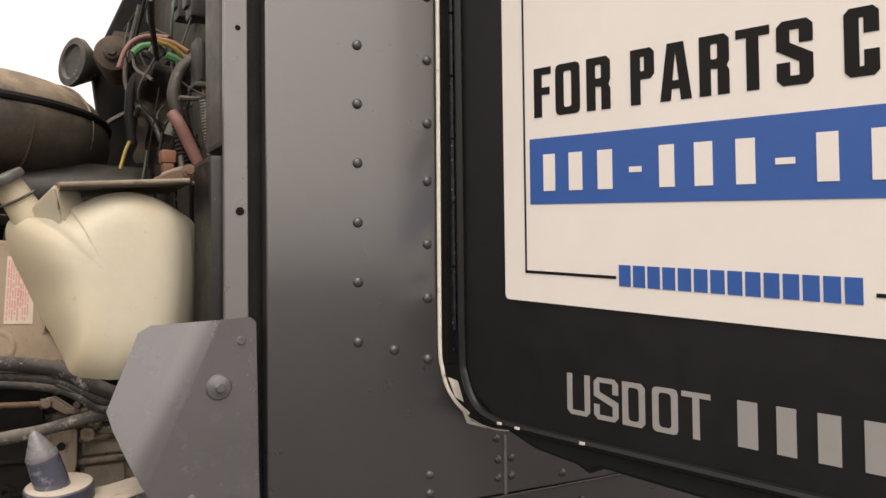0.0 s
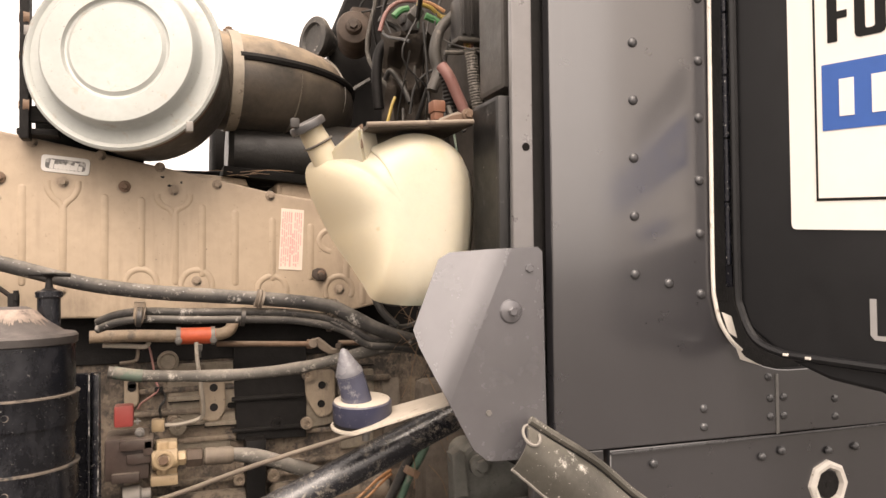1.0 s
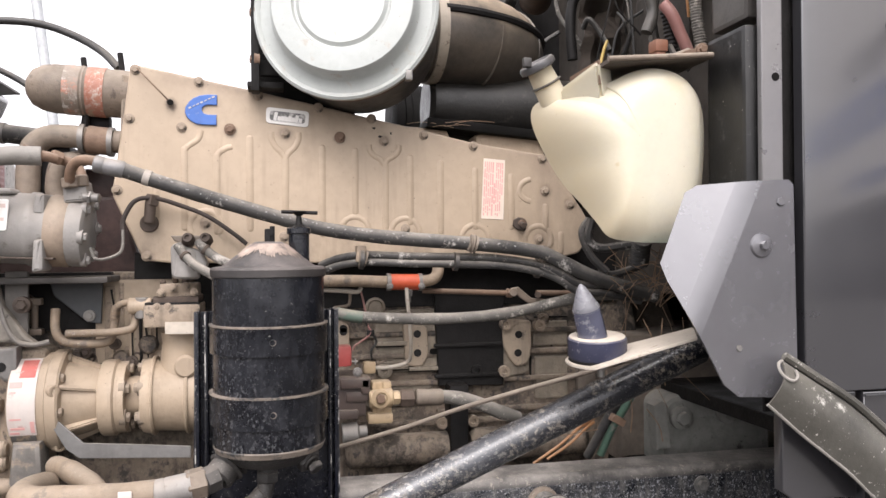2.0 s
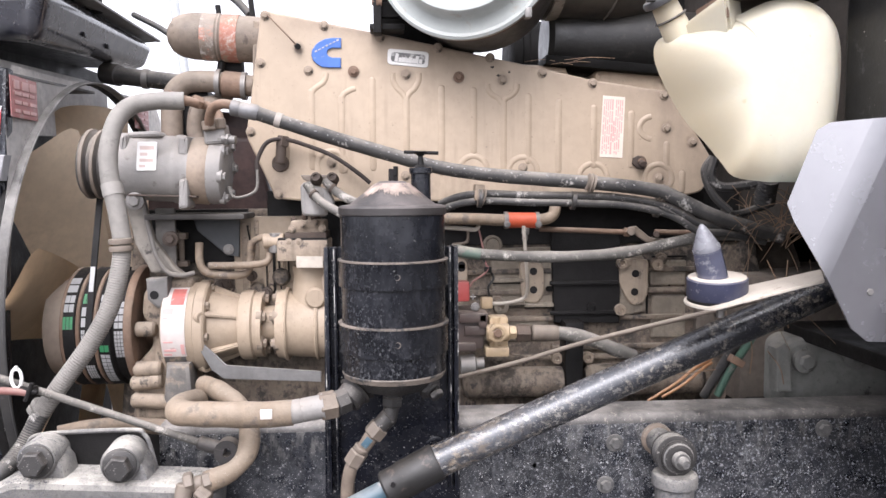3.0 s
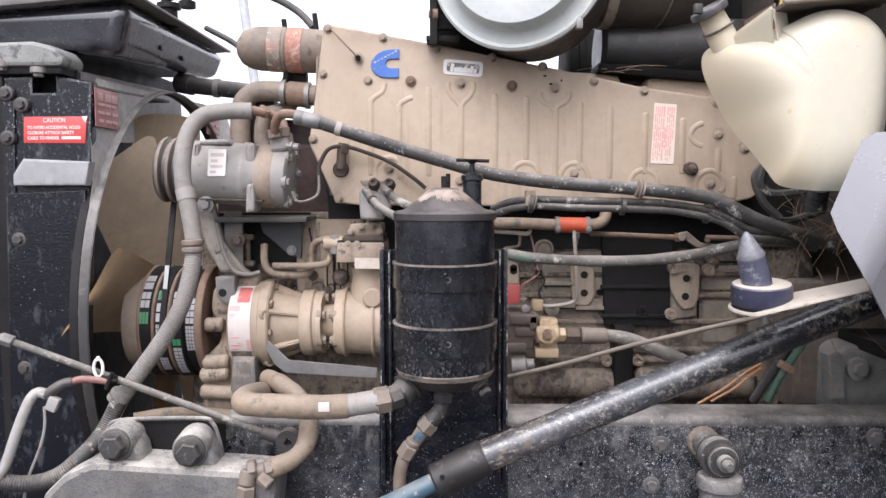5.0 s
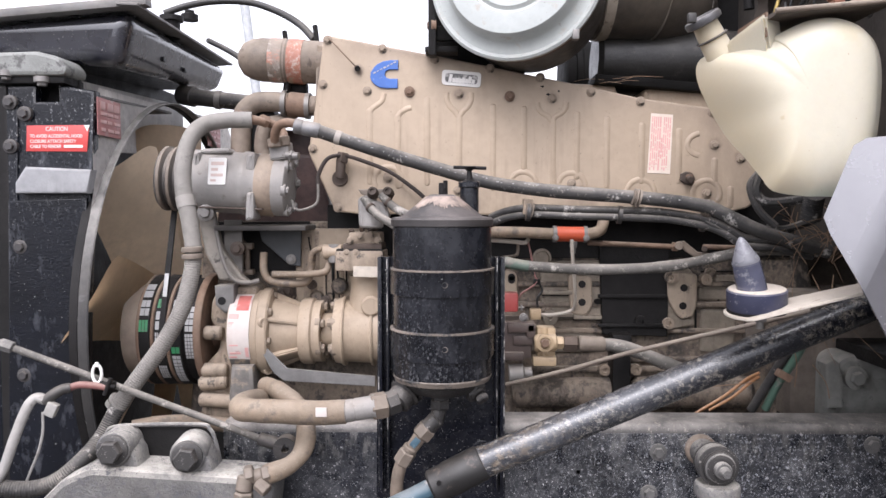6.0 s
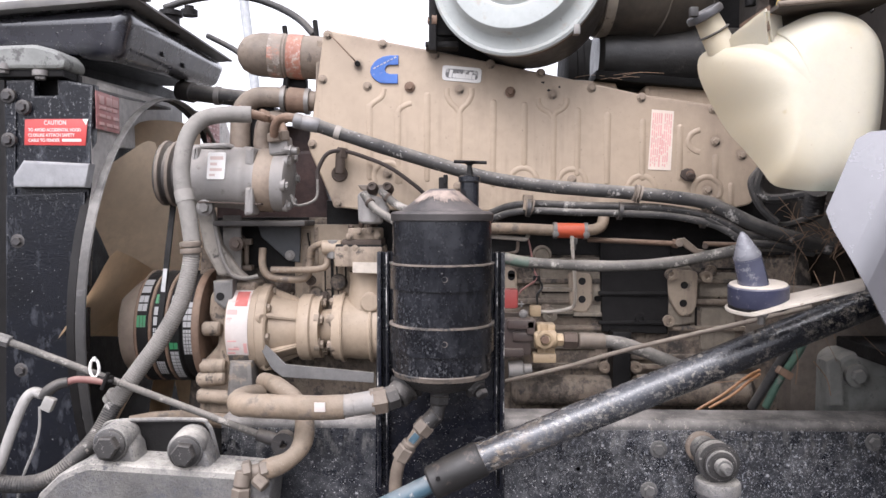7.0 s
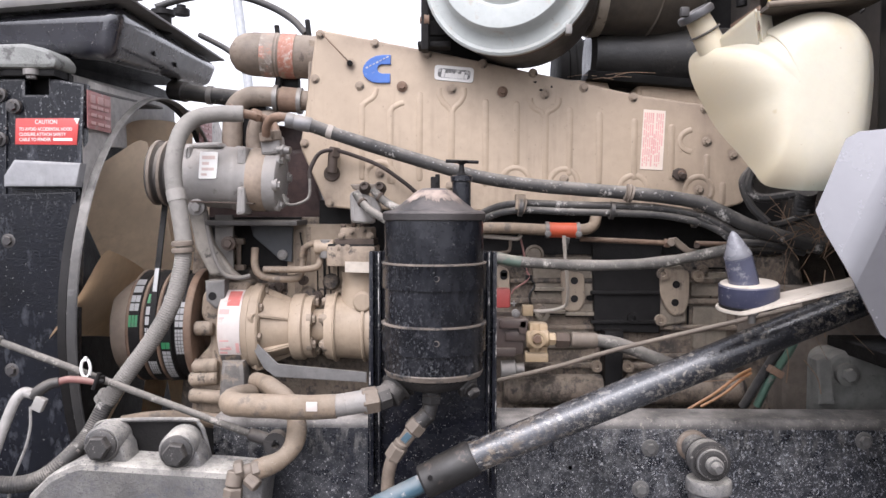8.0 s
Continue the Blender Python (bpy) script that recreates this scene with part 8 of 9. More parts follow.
single("coolant_drain_hose", tube([(-0.4338, 1.78, 1.2236), (-0.4101, 1.74, 1.2294), (-0.3784, 1.7, 1.2254), (-0.3523, 1.68, 1.214), (-0.3251, 1.64, 1.187), (-0.3203, 1.6, 1.1516), (-0.3405, 1.575, 1.1287), (-0.3783, 1.565, 1.1145)], 0.017, 14, uneven=0.003), TAN_HOSE, "cracked tan coolant hose", "hose")
single("hose_elbow_fitting", join(rod((-0.3703, 1.565, 1.1176), (-0.3858, 1.563, 1.1131), 0.0185, 6), rod((-0.3858, 1.563, 1.1141), (-0.407, 1.56, 1.11), 0.0135, 16), rod((-0.4004, 1.558, 1.1188), (-0.4155, 1.555, 1.1156), 0.017, 6), rod((-0.4135, 1.555, 1.1157), (-0.4173, 1.55, 1.0893), 0.0145, 16), rod((-0.4163, 1.55, 1.0893), (-0.4186, 1.55, 1.0613), 0.0175, 6),
                                   rod((-0.393, 1.552, 1.1049), (-0.3735, 1.545, 1.0916), 0.012, 8)), ROD_BROWN, "dusty brown hose elbow fitting", "hose fitting")


# ---- hood strut tube ----
strut = thing("hood_strut", "scuffed black steel tube with a blue inner rod", "strut")
T0, T1 = Vector((-0.0163, 1.535, 1.1416)), Vector((0.6674, 1.56, 1.4189))
part("tube", rod(T0, T1, 0.0275, 28, 0.05), TUBE_BLACK, strut)
K0, K1 = Vector((-0.0866, 1.53, 1.1055)), Vector((-0.0018, 1.535, 1.1476))
part("collar", lathe([(0.026, 0), (0.0295, 0.004), (0.0295, 0.03), (0.031, 0.034), (0.031, (K1 - K0).length), (0.028, (K1 - K0).length + 0.004)], K0, K1 - K0, 28), surface("grimy_black_collar", (0.016, 0.015, 0.015), 0.5, vary=0.4, dust=0.06, worn=0.2, worn_color=(0.08, 0.06, 0.05)), strut, "grimy black collar")
part("collar_hole", lathe([(0, 0.001), (0.004, 0.001), (0.004, -0.003)], Vector((-0.0733, 1.5, 1.1241)), (0, -1, 0), 10), BLACK_PRINT, strut)
part("inner_rod", rod(Vector((-0.2429, 1.525, 1.0283)), Vector((-0.0741, 1.53, 1.1115)), 0.0165, 18), BLUE_ROD, strut, "blue-painted worn inner rod")

# ---- marker lamp on its bracket ----
lamp = thing("marker_lamp", "clouded cone marker lamp on a navy ring base", "marker lamp")
base = Vector((0.437, 1.468, 1.421))
tip = Vector((0.4, 1.447, 1.543))
up = (tip - base).normalized()
part("base_ring", lathe([(0, 0.002), (0.044, 0.002), (0.046, 0.006), (0.046, 0.032), (0.044, 0.034), (0.03, 0.034), (0, 0.03)], base, (-0.05, -0.1, 1), 32), NAVY, lamp, "navy blue ring base")
part("white_rim", lathe([(0, 0.0335), (0.0438, 0.0335), (0.0435, 0.035), (0.042, 0.0358), (0, 0.0358)], base, (-0.05, -0.1, 1), 32), CREAM_STEEL, lamp, "dusty pale upper face")
part("lens", lathe([(0, 0.03), (0.0235, 0.03), (0.0225, 0.06), (0.0215, 0.083), (0, 0.084)], base, up, 24), LIGHT_LENS, lamp, "smoky navy lens barrel")
part("lens_tip", lathe([(0.0216, 0.081), (0.0212, 0.086), (0.019, 0.091), (0.007, 0.118), (0.002, 0.124), (0, 0.1245)], base, up, 24), SMOKY_TIP, lamp, "clouded conical lens tip")
part("gasket", lathe([(0, -0.002), (0.0455, -0.002), (0.0455, 0.002), (0, 0.002)], base, (-0.05, -0.1, 1), 32), BLACK_PRINT, lamp)
part("stud", join(rod(base + Vector((0.004, -0.004, -0.005)), base + Vector((0.004, -0.004, -0.03)), 0.006, 10), rod(base + Vector((0.004, -0.004, -0.008)), base + Vector((0.004, -0.004, -0.018)), 0.0105, 6)), STEEL, lamp, "pale mounting stud and nut")
flat = Vector((-0.05, -0.1, 1)).normalized()
reach = Vector((0.5679, 1.4, 1.4645)) - base
side = reach.cross(flat).normalized()
along = flat.cross(side).normalized()
if along.dot(reach) < 0:
    along = -along
foot = base - flat * 0.0025
line = [foot + side * 0.05 * math.cos(a) - along * 0.05 * math.sin(a) for a in [radians(d) for d in range(0, 181, 12)]]
far_end = base + reach
line += [far_end - side * 0.036, far_end + side * 0.036]
single("lamp_bracket", slab(line, flat * -0.005, 0.001), CREAM_STEEL, "cream-painted flat steel lamp bracket with a rounded end", "bracket")

# ---- rubber strip hanging off the cab ----
fender = thing("fender_rubber_strip", "curled scuffed grey rubber fender strip", "rubber strip")
upper = spline([(0.634, 1.285, 1.4335), (0.674, 1.280, 1.407), (0.737, 1.275, 1.366), (0.79, 1.27, 1.32), (0.845, 1.265, 1.2755), (0.90, 1.265, 1.21)], 6)
lower = spline([(0.605, 1.275, 1.3755), (0.656, 1.270, 1.331), (0.70, 1.262, 1.295), (0.737, 1.258, 1.262), (0.785, 1.255, 1.21), (0.83, 1.255, 1.14)], 6)
strip = bmesh.new()
rows = []
for a, b in zip(upper, lower):
    rows.append([strip.verts.new(a.lerp(b, k / 10) + Vector((0, -0.016 * math.sin(math.pi * (k / 10) ** 0.8) + 0.0012 * noise.noise(a * 60 + Vector((k, 0, 0))), 0))) for k in range(11)])
for a, b in zip(rows, rows[1:]):
    for k in range(10):
        strip.faces.new((a[k], a[k + 1], b[k + 1], b[k]))
bmesh.ops.recalc_face_normals(strip, faces=strip.faces[:])
bmesh.ops.solidify(strip, geom=strip.faces[:], thickness=0.003)
part("web", strip, FLAP, fender)
part("bead", tube([p + Vector((0.006, 0.004, 0.006)) for p in upper[::3]], 0.0065, 8, 4), FLAP, fender, "rolled upper bead")
part("lip", tube([p + Vector((0, 0.002, 0)) for p in lower[::3]], 0.0028, 8, 4), LOOM, fender, "pale chewed lower lip")
hook = [Vector((0.634, 1.285, 1.4335)) + Vector((-0.012 * math.sin(a), 0.012 * math.cos(a) - 0.012, -0.012 + 0.012 * math.cos(a))) for a in [radians(d) for d in range(0, 300, 30)]]
part("cut_end", tube(hook, 0.0022, 6, 2), LOOM, fender, "curled cut end")

# ---- air cleaner ----
air = thing("air_cleaner", "large round galvanised air cleaner canister", "air cleaner")
axis = Vector((-0.28, -0.95, 0.08)).normalized()
AC = Vector((0.075, 1.80, 2.056))
body = part("canister", lathe([(0, -0.27), (0.12, -0.27), (0.128, -0.262), (0.128, -0.195), (0.135, -0.19), (0.155, -0.18), (0.168, -0.172), (0.170, -0.16), (0.170, -0.062), (0.174, -0.058), (0.174, -0.048), (0.172, -0.04), (0.172, -0.02), (0.178, -0.012), (0.178, 0.0), (0, 0.0)], AC, axis, 56), surface("dusty_black_canister", (0.045, 0.042, 0.04), 0.38, vary=0.4, dust=0.5, worn=0.25, worn_color=(0.1, 0.085, 0.07), bump=0.2), air, "black canister body")
lid = part("lid", lathe([(0.183, -0.014), (0.186, -0.008), (0.186, 0.002), (0.181, 0.006), (0.177, 0.004), (0.173, 0.0), (0.152, 0.005), (0.148, 0.009), (0.144, 0.032), (0.139, 0.038), (0.104, 0.043), (0.099, 0.043), (0.095, 0.036), (0.091, 0.035), (0.084, 0.041), (0, 0.043)], AC, axis, 64), GALV, air, "galvanised dished lid")
part("band", lathe([(0.176, -0.035), (0.18, -0.033), (0.18, -0.02), (0.176, -0.018)], AC, axis, 56), RUSTY, air)
for deg in (-48, 165, 80):
    m = Matrix.Translation(AC) @ toward(axis)
    q = m @ Vector((0.187 * math.cos(radians(deg)), 0.187 * math.sin(radians(deg)), -0.005))
    part("clip", box(q, (0.014, 0.02, 0.02), 0.003), STEEL, air)
frame_bm = [box((-0.0949, 1.87, 2.1138), (0.016, 0.04, 0.42), 0.003), box((-0.0762, 1.9, 1.9209), (0.07, 0.05, 0.012), 0.003), box((-0.0696, 1.88, 1.9532), (0.06, 0.02, 0.03), 0.003)]
part("mount_frame", join(*frame_bm), OILY_AND_SHADE, air, "black mounting frame")
for p in ((-0.0962, 1.86, 1.9656), (-0.0961, 1.86, 2.1265), (-0.0961, 1.86, 2.0567)):
    bolt(air, p, (-1, -0.2, 0), 0.008, RUSTY)
part("saddle_plate", plate([(-0.0927, 1.95, 2.1062), (-0.09, 1.95, 1.8981), (0.0569, 1.95, 1.8719), (0.105, 1.95, 1.865), (0.12, 1.95, 2.1049)], 0.02, 0.003), SHADE_BLACK, air, "black steel saddle plate")
part("saddle", lathe([(0.128, -0.24), (0.133, -0.24), (0.133, -0.18), (0.128, -0.18)], AC, axis, 40), OILY_AND_SHADE, air)

for o in air.children:
    if o.name.split(".")[0] in ("canister", "lid", "band", "saddle", "clip"):
        o.data.transform(Matrix.Translation(AC) @ Matrix.Scale(0.96, 4) @ Matrix.Translation(-AC))
duct = thing("intake_duct", "dusty black rubber intake elbow with a seam", "intake duct")
line = [(0.217, 1.97, 2.067), (0.25, 1.985, 2.067), (0.315, 1.995, 2.067), (0.395, 2.02, 2.062), (0.458, 2.08, 2.055), (0.485, 2.18, 2.048), (0.485, 2.32, 2.04)]
part("elbow", tube(line, 0.104, 32), DUCT_RUBBER, duct)
part("clamp", lathe([(0.103, -0.011), (0.1075, -0.011), (0.1075, 0.011), (0.103, 0.011)], (0.277, 1.985, 2.067), (1, 0.1, 0), 40), surface("dusty_band_clamp", (0.3, 0.26, 0.21), 0.5, metal=0.2, vary=0.25, dust=0.5, worn=0.4, worn_color=(0.13, 0.1, 0.08)), duct, "pale dusty band clamp")
part("clamp", lathe([(0.103, -0.008), (0.1065, -0.008), (0.1065, 0.008), (0.103, 0.008)], (0.242, 1.98, 2.067), (1, 0.1, 0), 40), DUCT_RUBBER, duct)
bolt(duct, (0.275, 1.97, 2.172), (0, 0, 1), 0.007, RUSTY)
path = spline(line, 6)
seam = []
for a, b in list(zip(path, path[1:]))[9:34:3]:
    out = (b - a).cross(Vector((0, 0, 1))).normalized()
    seam.append(a + 0.104 * (out * math.cos(radians(18)) + Vector((0, 0, math.sin(radians(18))))))
part("seam_bead", tube(seam, 0.0095, 8), OILY_AND_SHADE, duct)
for k, (x, y, dx_, dy_) in enumerate(((0.388, 2.017, 1, 0.35), (0.458, 2.08, 0.7, 0.8))):
    part("mould_line", lathe([(0.103, -0.002), (0.1065, 0), (0.103, 0.002)], (x, y, 2.059), (dx_, dy_, -0.05), 36), DUCT_RUBBER, duct)

under = thing("intake_pipework", "dark dusty pipe and plate under the air cleaner", "pipe")
part("cross_pipe", rod((0.275, 2.05, 1.925), (0.66, 2.05, 1.915), 0.075, 24), surface("oily_black_pipe", (0.012, 0.0115, 0.011), 0.4, vary=0.5, dust=0.08, gloss=0.45, bump=0.3, worn=0.15, worn_color=(0.04, 0.033, 0.03)), under)
part("far_pipe", lathe([(0, 0), (0.11, 0), (0.118, 0.006), (0.118, 0.03), (0.112, 0.034), (0.112, 0.05), (0.118, 0.054), (0.118, 0.075), (0.112, 0.08), (0.112, 0.5), (0, 0.5)], (0.272, 2.6, 1.975), (1, 0, 0), 32), SHADE_BLACK, under, "black ringed pipe")
part("plate", box((0.44, 2.0, 1.855), (0.36, 0.1, 0.02), 0.004, pose(0, 0, 0, 0, 5, 0)), SHADE_BLACK, under)

# ---- behind the tank: firewall fittings ----
# dark plate added to close a gap open to the sky
part("backing_plate", box((0.42, 2.22, 1.79), (0.6, 0.02, 0.22), 0.004), SHADE_BLACK, under, "dark filler plate added behind the intake cover")
motor = thing("wiper_motor", "rusty brown round wiper motor", "motor")
W0 = Vector((0.6083, 2.22, 2.2738))
part("can", lathe([(0, 0.06), (0.018, 0.06), (0.022, 0.05), (0.04, 0.046), (0.045, 0.036), (0.045, -0.09), (0, -0.09)], W0, (-0.25, -1, 0), 24), DARK_RUST, motor)
part("ear", box(W0 + Vector((0.02, 0.02, 0.05)), (0.05, 0.04, 0.04), 0.008), DARK_RUST, motor)
bolt(motor, W0 + Vector((-0.016, -0.06, 0)), (-0.25, -1, 0), 0.01, DARK_RUST)
single("round_horn", lathe([(0, -0.05), (0.03, -0.05), (0.055, -0.01), (0.062, 0.0), (0.062, 0.012), (0.045, 0.014), (0.04, 0.006), (0, 0.006)], (0.5328, 2.35, 2.2844), (-0.92, -0.42, 0.1), 28), RUBBER, "round dusty black disc horn", "horn")
CONNECTOR_GREY = surface("worn_grey_connector", (0.06, 0.056, 0.05), 0.5, vary=0.35, dust=0.4, dust_color=(0.25, 0.21, 0.17), bump=0.15, worn=0.3, worn_color=(0.14, 0.12, 0.1))
BLANKET = surface("oily_brown_insulation", (0.055, 0.043, 0.034), 0.75, vary=0.5, dust=0.35, dust_color=(0.15, 0.115, 0.09), bump=0.6, worn=0.4, worn_color=(0.02, 0.017, 0.015), grain=35)
blanket = bmesh.new()
grid = [[blanket.verts.new((0.612 + 0.125 * i / 14 + 0.012 * noise.noise(Vector((0.3 * i, 0.4 * k, 2))), 1.95 + 0.05 * noise.noise(Vector((0.25 * i, 0.2 * k, 7))), 1.985 + 0.21 * k / 18)) for i in range(15)] for k in range(19)]
for a, b in zip(grid, grid[1:]):
    for i in range(14):
        blanket.faces.new((a[i], a[i + 1], b[i + 1], b[i]))
bmesh.ops.solidify(blanket, geom=blanket.faces[:], thickness=0.02)
single("insulation_blanket", blanket, BLANKET, "crumpled oily brown insulation blanket on the firewall", "insulation")

cluster = thing("wiring_connectors", "dusty black electrical connector blocks and wires", "connector")
body = part("connector_body", box((0.684, 1.625, 2.125), (0.05, 0.05, 0.085), 0.006), CAP, cluster, "black ribbed connector")
for k in range(3):
    part("rib", box((0.668 + 0.016 * k, 1.598, 2.128), (0.006, 0.006, 0.07), 0.0015), CAP, body)
part("flange", box((0.684, 1.62, 2.083), (0.06, 0.055, 0.008), 0.002), CONNECTOR_GREY, cluster)
for z in (2.102, 2.13):
    part("terminal", join(box((0.714, 1.56, z), (0.026, 0.03, 0.016), 0.003), box((0.727, 1.55, z), (0.01, 0.02, 0.022), 0.002)), CAP, cluster, "black terminal lug")
part("cable_arm", tube([(0.67, 1.66, 2.149), (0.643, 1.66, 2.118), (0.632, 1.66, 2.076), (0.638, 1.66, 2.036), (0.625, 1.66, 1.998)], 0.011, 12, uneven=0.003), CONNECTOR_GREY, cluster, "dusty taped cable arm")
part("cross_clip", tube([(0.629, 1.6, 2.056), (0.658, 1.6, 2.058), (0.692, 1.6, 2.067), (0.709, 1.6, 2.063)], 0.0045, 8), CONNECTOR_GREY, cluster)
for k, mat in enumerate((WIRE_ORANGE, WIRE_YELLOW, WIRE_ORANGE, WIRE_RED, WIRE_BLACK)):
    x0 = Vector((0.672 + 0.005 * k, 1.608, 2.08))
    part("wire", tube([x0, x0 + Vector((0.003, -0.006, -0.035)), x0 + Vector((0.01 - 0.002 * k, 0.0, -0.065))], 0.0024, 6), mat, cluster)
BRIGHT_GREEN = surface("green_wire_sleeve", (0.04, 0.2, 0.07), 0.5, vary=0.2, dust=0.25)
for pts, r, mat in (([(0.556, 1.78, 2.141), (0.568, 1.78, 2.177), (0.586, 1.78, 2.199), (0.609, 1.77, 2.207), (0.64, 1.74, 2.2)], 0.0045, WIRE_RED), ([(0.577, 1.75, 2.164), (0.591, 1.75, 2.178), (0.608, 1.75, 2.184)], 0.007, BRIGHT_GREEN),
                    ([(0.61, 1.7, 2.178), (0.636, 1.7, 2.173), (0.658, 1.7, 2.158), (0.667, 1.69, 2.153)], 0.0045, WIRE_YELLOW), ([(0.612, 1.705, 2.185), (0.64, 1.7, 2.18), (0.664, 1.69, 2.164)], 0.004, WIRE_ORANGE),
                    ([(0.627, 1.7, 2.155), (0.645, 1.7, 2.149), (0.658, 1.7, 2.141)], 0.0075, BRIGHT_GREEN), ([(0.564, 1.7, 1.991), (0.557, 1.7, 1.974), (0.548, 1.7, 1.941)], 0.003, WIRE_YELLOW)):
    part("wire", tube(pts, r, 8), mat, cluster)
part("tape_wrap", box((0.614, 1.725, 2.165), (0.026, 0.03, 0.026), 0.008, pose(0, 0, 0, 0, 35, 0)), CONNECTOR_GREY, cluster, "wad of grey tape")
single("red_battery_cable", tube([(0.612, 1.57, 2.022), (0.622, 1.56, 2.002), (0.638, 1.56, 1.969), (0.654, 1.56, 1.936)], 0.0105, 12), WIRE_RED, "faded red battery cable end", "cable")
single("braided_loom", tube([(0.664, 1.56, 2.05), (0.667, 1.56, 2.029), (0.671, 1.56, 1.991), (0.678, 1.56, 1.945)], 0.0115, 12, ridge=0.0015, pitch=0.005), RUBBER_DUSTY, "grey braided wiring loom", "cable")
single("corrugated_loom", tube([(0.622, 1.58, 2.012), (0.627, 1.58, 1.992), (0.631, 1.58, 1.962), (0.637, 1.58, 1.925)], 0.0115, 12, ridge=0.002, pitch=0.007), OILY_AND_SHADE, "black corrugated wiring loom", "cable")
single("orange_connector", join(box((0.606, 1.58, 1.949), (0.024, 0.03, 0.022), 0.004), box((0.606, 1.58, 1.932), (0.018, 0.024, 0.016), 0.003)), DULL_ORANGE, "orange connector on the bracket", "connector")
single("rubber_boot", join(rod((0.5854, 1.5, 1.9017), (0.6158, 1.48, 1.9127), 0.012, 12, 0.4), rod((0.5794, 1.5, 1.9068), (0.5939, 1.5, 1.8986), 0.013, 10, 0.4)), PIPE_BROWN, "dusty brown cable boot on the bracket", "cable boot")
single("heater_pipe", tube([(0.613, 2, 2.0306), (0.6084, 2, 2.1094), (0.6175, 2, 2.1694), (0.6499, 2, 2.1945), (0.7196, 1.98, 2.1885), (0.7634, 1.95, 2.1787)], 0.012, 12), OILY_AND_SHADE, "bent dark heater pipe", "pipe")
for pts, r in (([(0.61, 1.93, 2.0832), (0.6165, 1.91, 2.0974), (0.6392, 1.9, 2.0645), (0.6511, 1.88, 2.0226)], 0.006), ([(0.6403, 1.85, 1.9921), (0.654, 1.84, 2.0572), (0.7045, 1.82, 2.0976)], 0.003), ([(0.6559, 1.8, 2.1774), (0.6635, 1.8, 2.0829), (0.6684, 1.8, 1.9824)], 0.003),
               ([(0.6192, 2.1, 2.1231), (0.5755, 2.1, 2.0926), (0.5608, 2.1, 2.0642)], 0.006), ([(0.6156, 2, 2.2421), (0.6573, 2, 2.2257), (0.6709, 2, 2.1935)], 0.008)):
    single("wire", tube(pts, r, 8), WIRE_BLACK, "loose black wire on the firewall", "wire", "firewall wires")
random.seed(11)
for k in range(26):
    a = Vector((random.uniform(0.60, 0.70), random.uniform(1.6, 2.25), random.uniform(1.95, 2.4)))
    drop = random.uniform(0.06, 0.3)
    slack = Vector((-random.uniform(0.01, 0.04), random.uniform(-0.1, 0.1), -drop * 0.6))
    b = a + Vector((random.uniform(-0.02, 0.04), random.uniform(-0.2, 0.2), -drop))
    mat = (WIRE_BLACK, WIRE_BLACK, RUBBER, RUBBER_DUSTY, WIRE_BLACK, WIRE_BLACK, WIRE_BLACK, WIRE_GREEN)[k % 8]
    single("harness_wire", tube([a, a + slack, b], random.choice((0.0018, 0.0025, 0.0035, 0.005)), 7, 5), mat, "loose wire of the firewall harness", "wire", "firewall harness")
for k in range(3):
    c = Vector((0.69 + 0.012 * k, 1.72 + 0.17 * k, 2.26 + 0.05 * (k % 2)))
    single("relay_box", join(box(c, (0.04, 0.05, 0.05), 0.006), box(c + Vector((-0.021, 0, 0.005)), (0.012, 0.03, 0.02), 0.003)), CAP, "small dusty black relay box on the firewall", "relay", "firewall relays")

# ---- below the guard ----
gear = thing("steering_gear", "dusty grey-green steering gear casting with bolts", "steering gear")
part("body", plate([(0.757, 1.86, 1.1583), (0.757, 1.86, 1.2547), (0.78, 1.86, 1.273), (1.0141, 1.86, 1.2745), (1.0214, 1.86, 1.064), (0.757, 1.86, 1.0614)], 0.16, 0.012, 0.015), GREEN_CAST, gear)
part("rib", plate([(0.7302, 1.835, 1.165), (0.7231, 1.835, 1.2598), (0.7414, 1.835, 1.2694), (0.7556, 1.835, 1.26), (0.7651, 1.835, 1.1653)], 0.04, 0.006), GREEN_CAST, gear)
for p in ((0.7958, 1.855, 1.2264), (0.907, 1.855, 1.233)):
    part("boss", lathe([(0.024, -0.01), (0.024, 0.004), (0, 0.004)], p, (0, -1, 0), 20), GREEN_CAST, gear)
    bolt(gear, (p[0], p[1] - 0.004, p[2]), size=0.014, material=GREEN_CAST)
bundle = [(0.6028, 1.84, 1.1629), (0.6168, 1.82, 1.2152), (0.6304, 1.8, 1.2547), (0.6402, 1.78, 1.2874), (0.645, 1.76, 1.3192)]
single("green_air_line", tube(bundle, 0.0085, 10), WIRE_GREEN, "dirty green nylon air line", "air line")
single("black_air_line", tube([(0.5775, 1.85, 1.1577), (0.5922, 1.83, 1.201), (0.6118, 1.81, 1.2525), (0.6253, 1.79, 1.2912), (0.6435, 1.77, 1.3345)], 0.0095, 10), RUBBER, "dusty black air line", "air line")
single("line_clip", box((0.6184, 1.79, 1.2451), (0.03, 0.02, 0.016), 0.003, pose(0, 0, 0, 0, 30, 0)), RUSTY, "rusty clip holding the air lines", "clip")
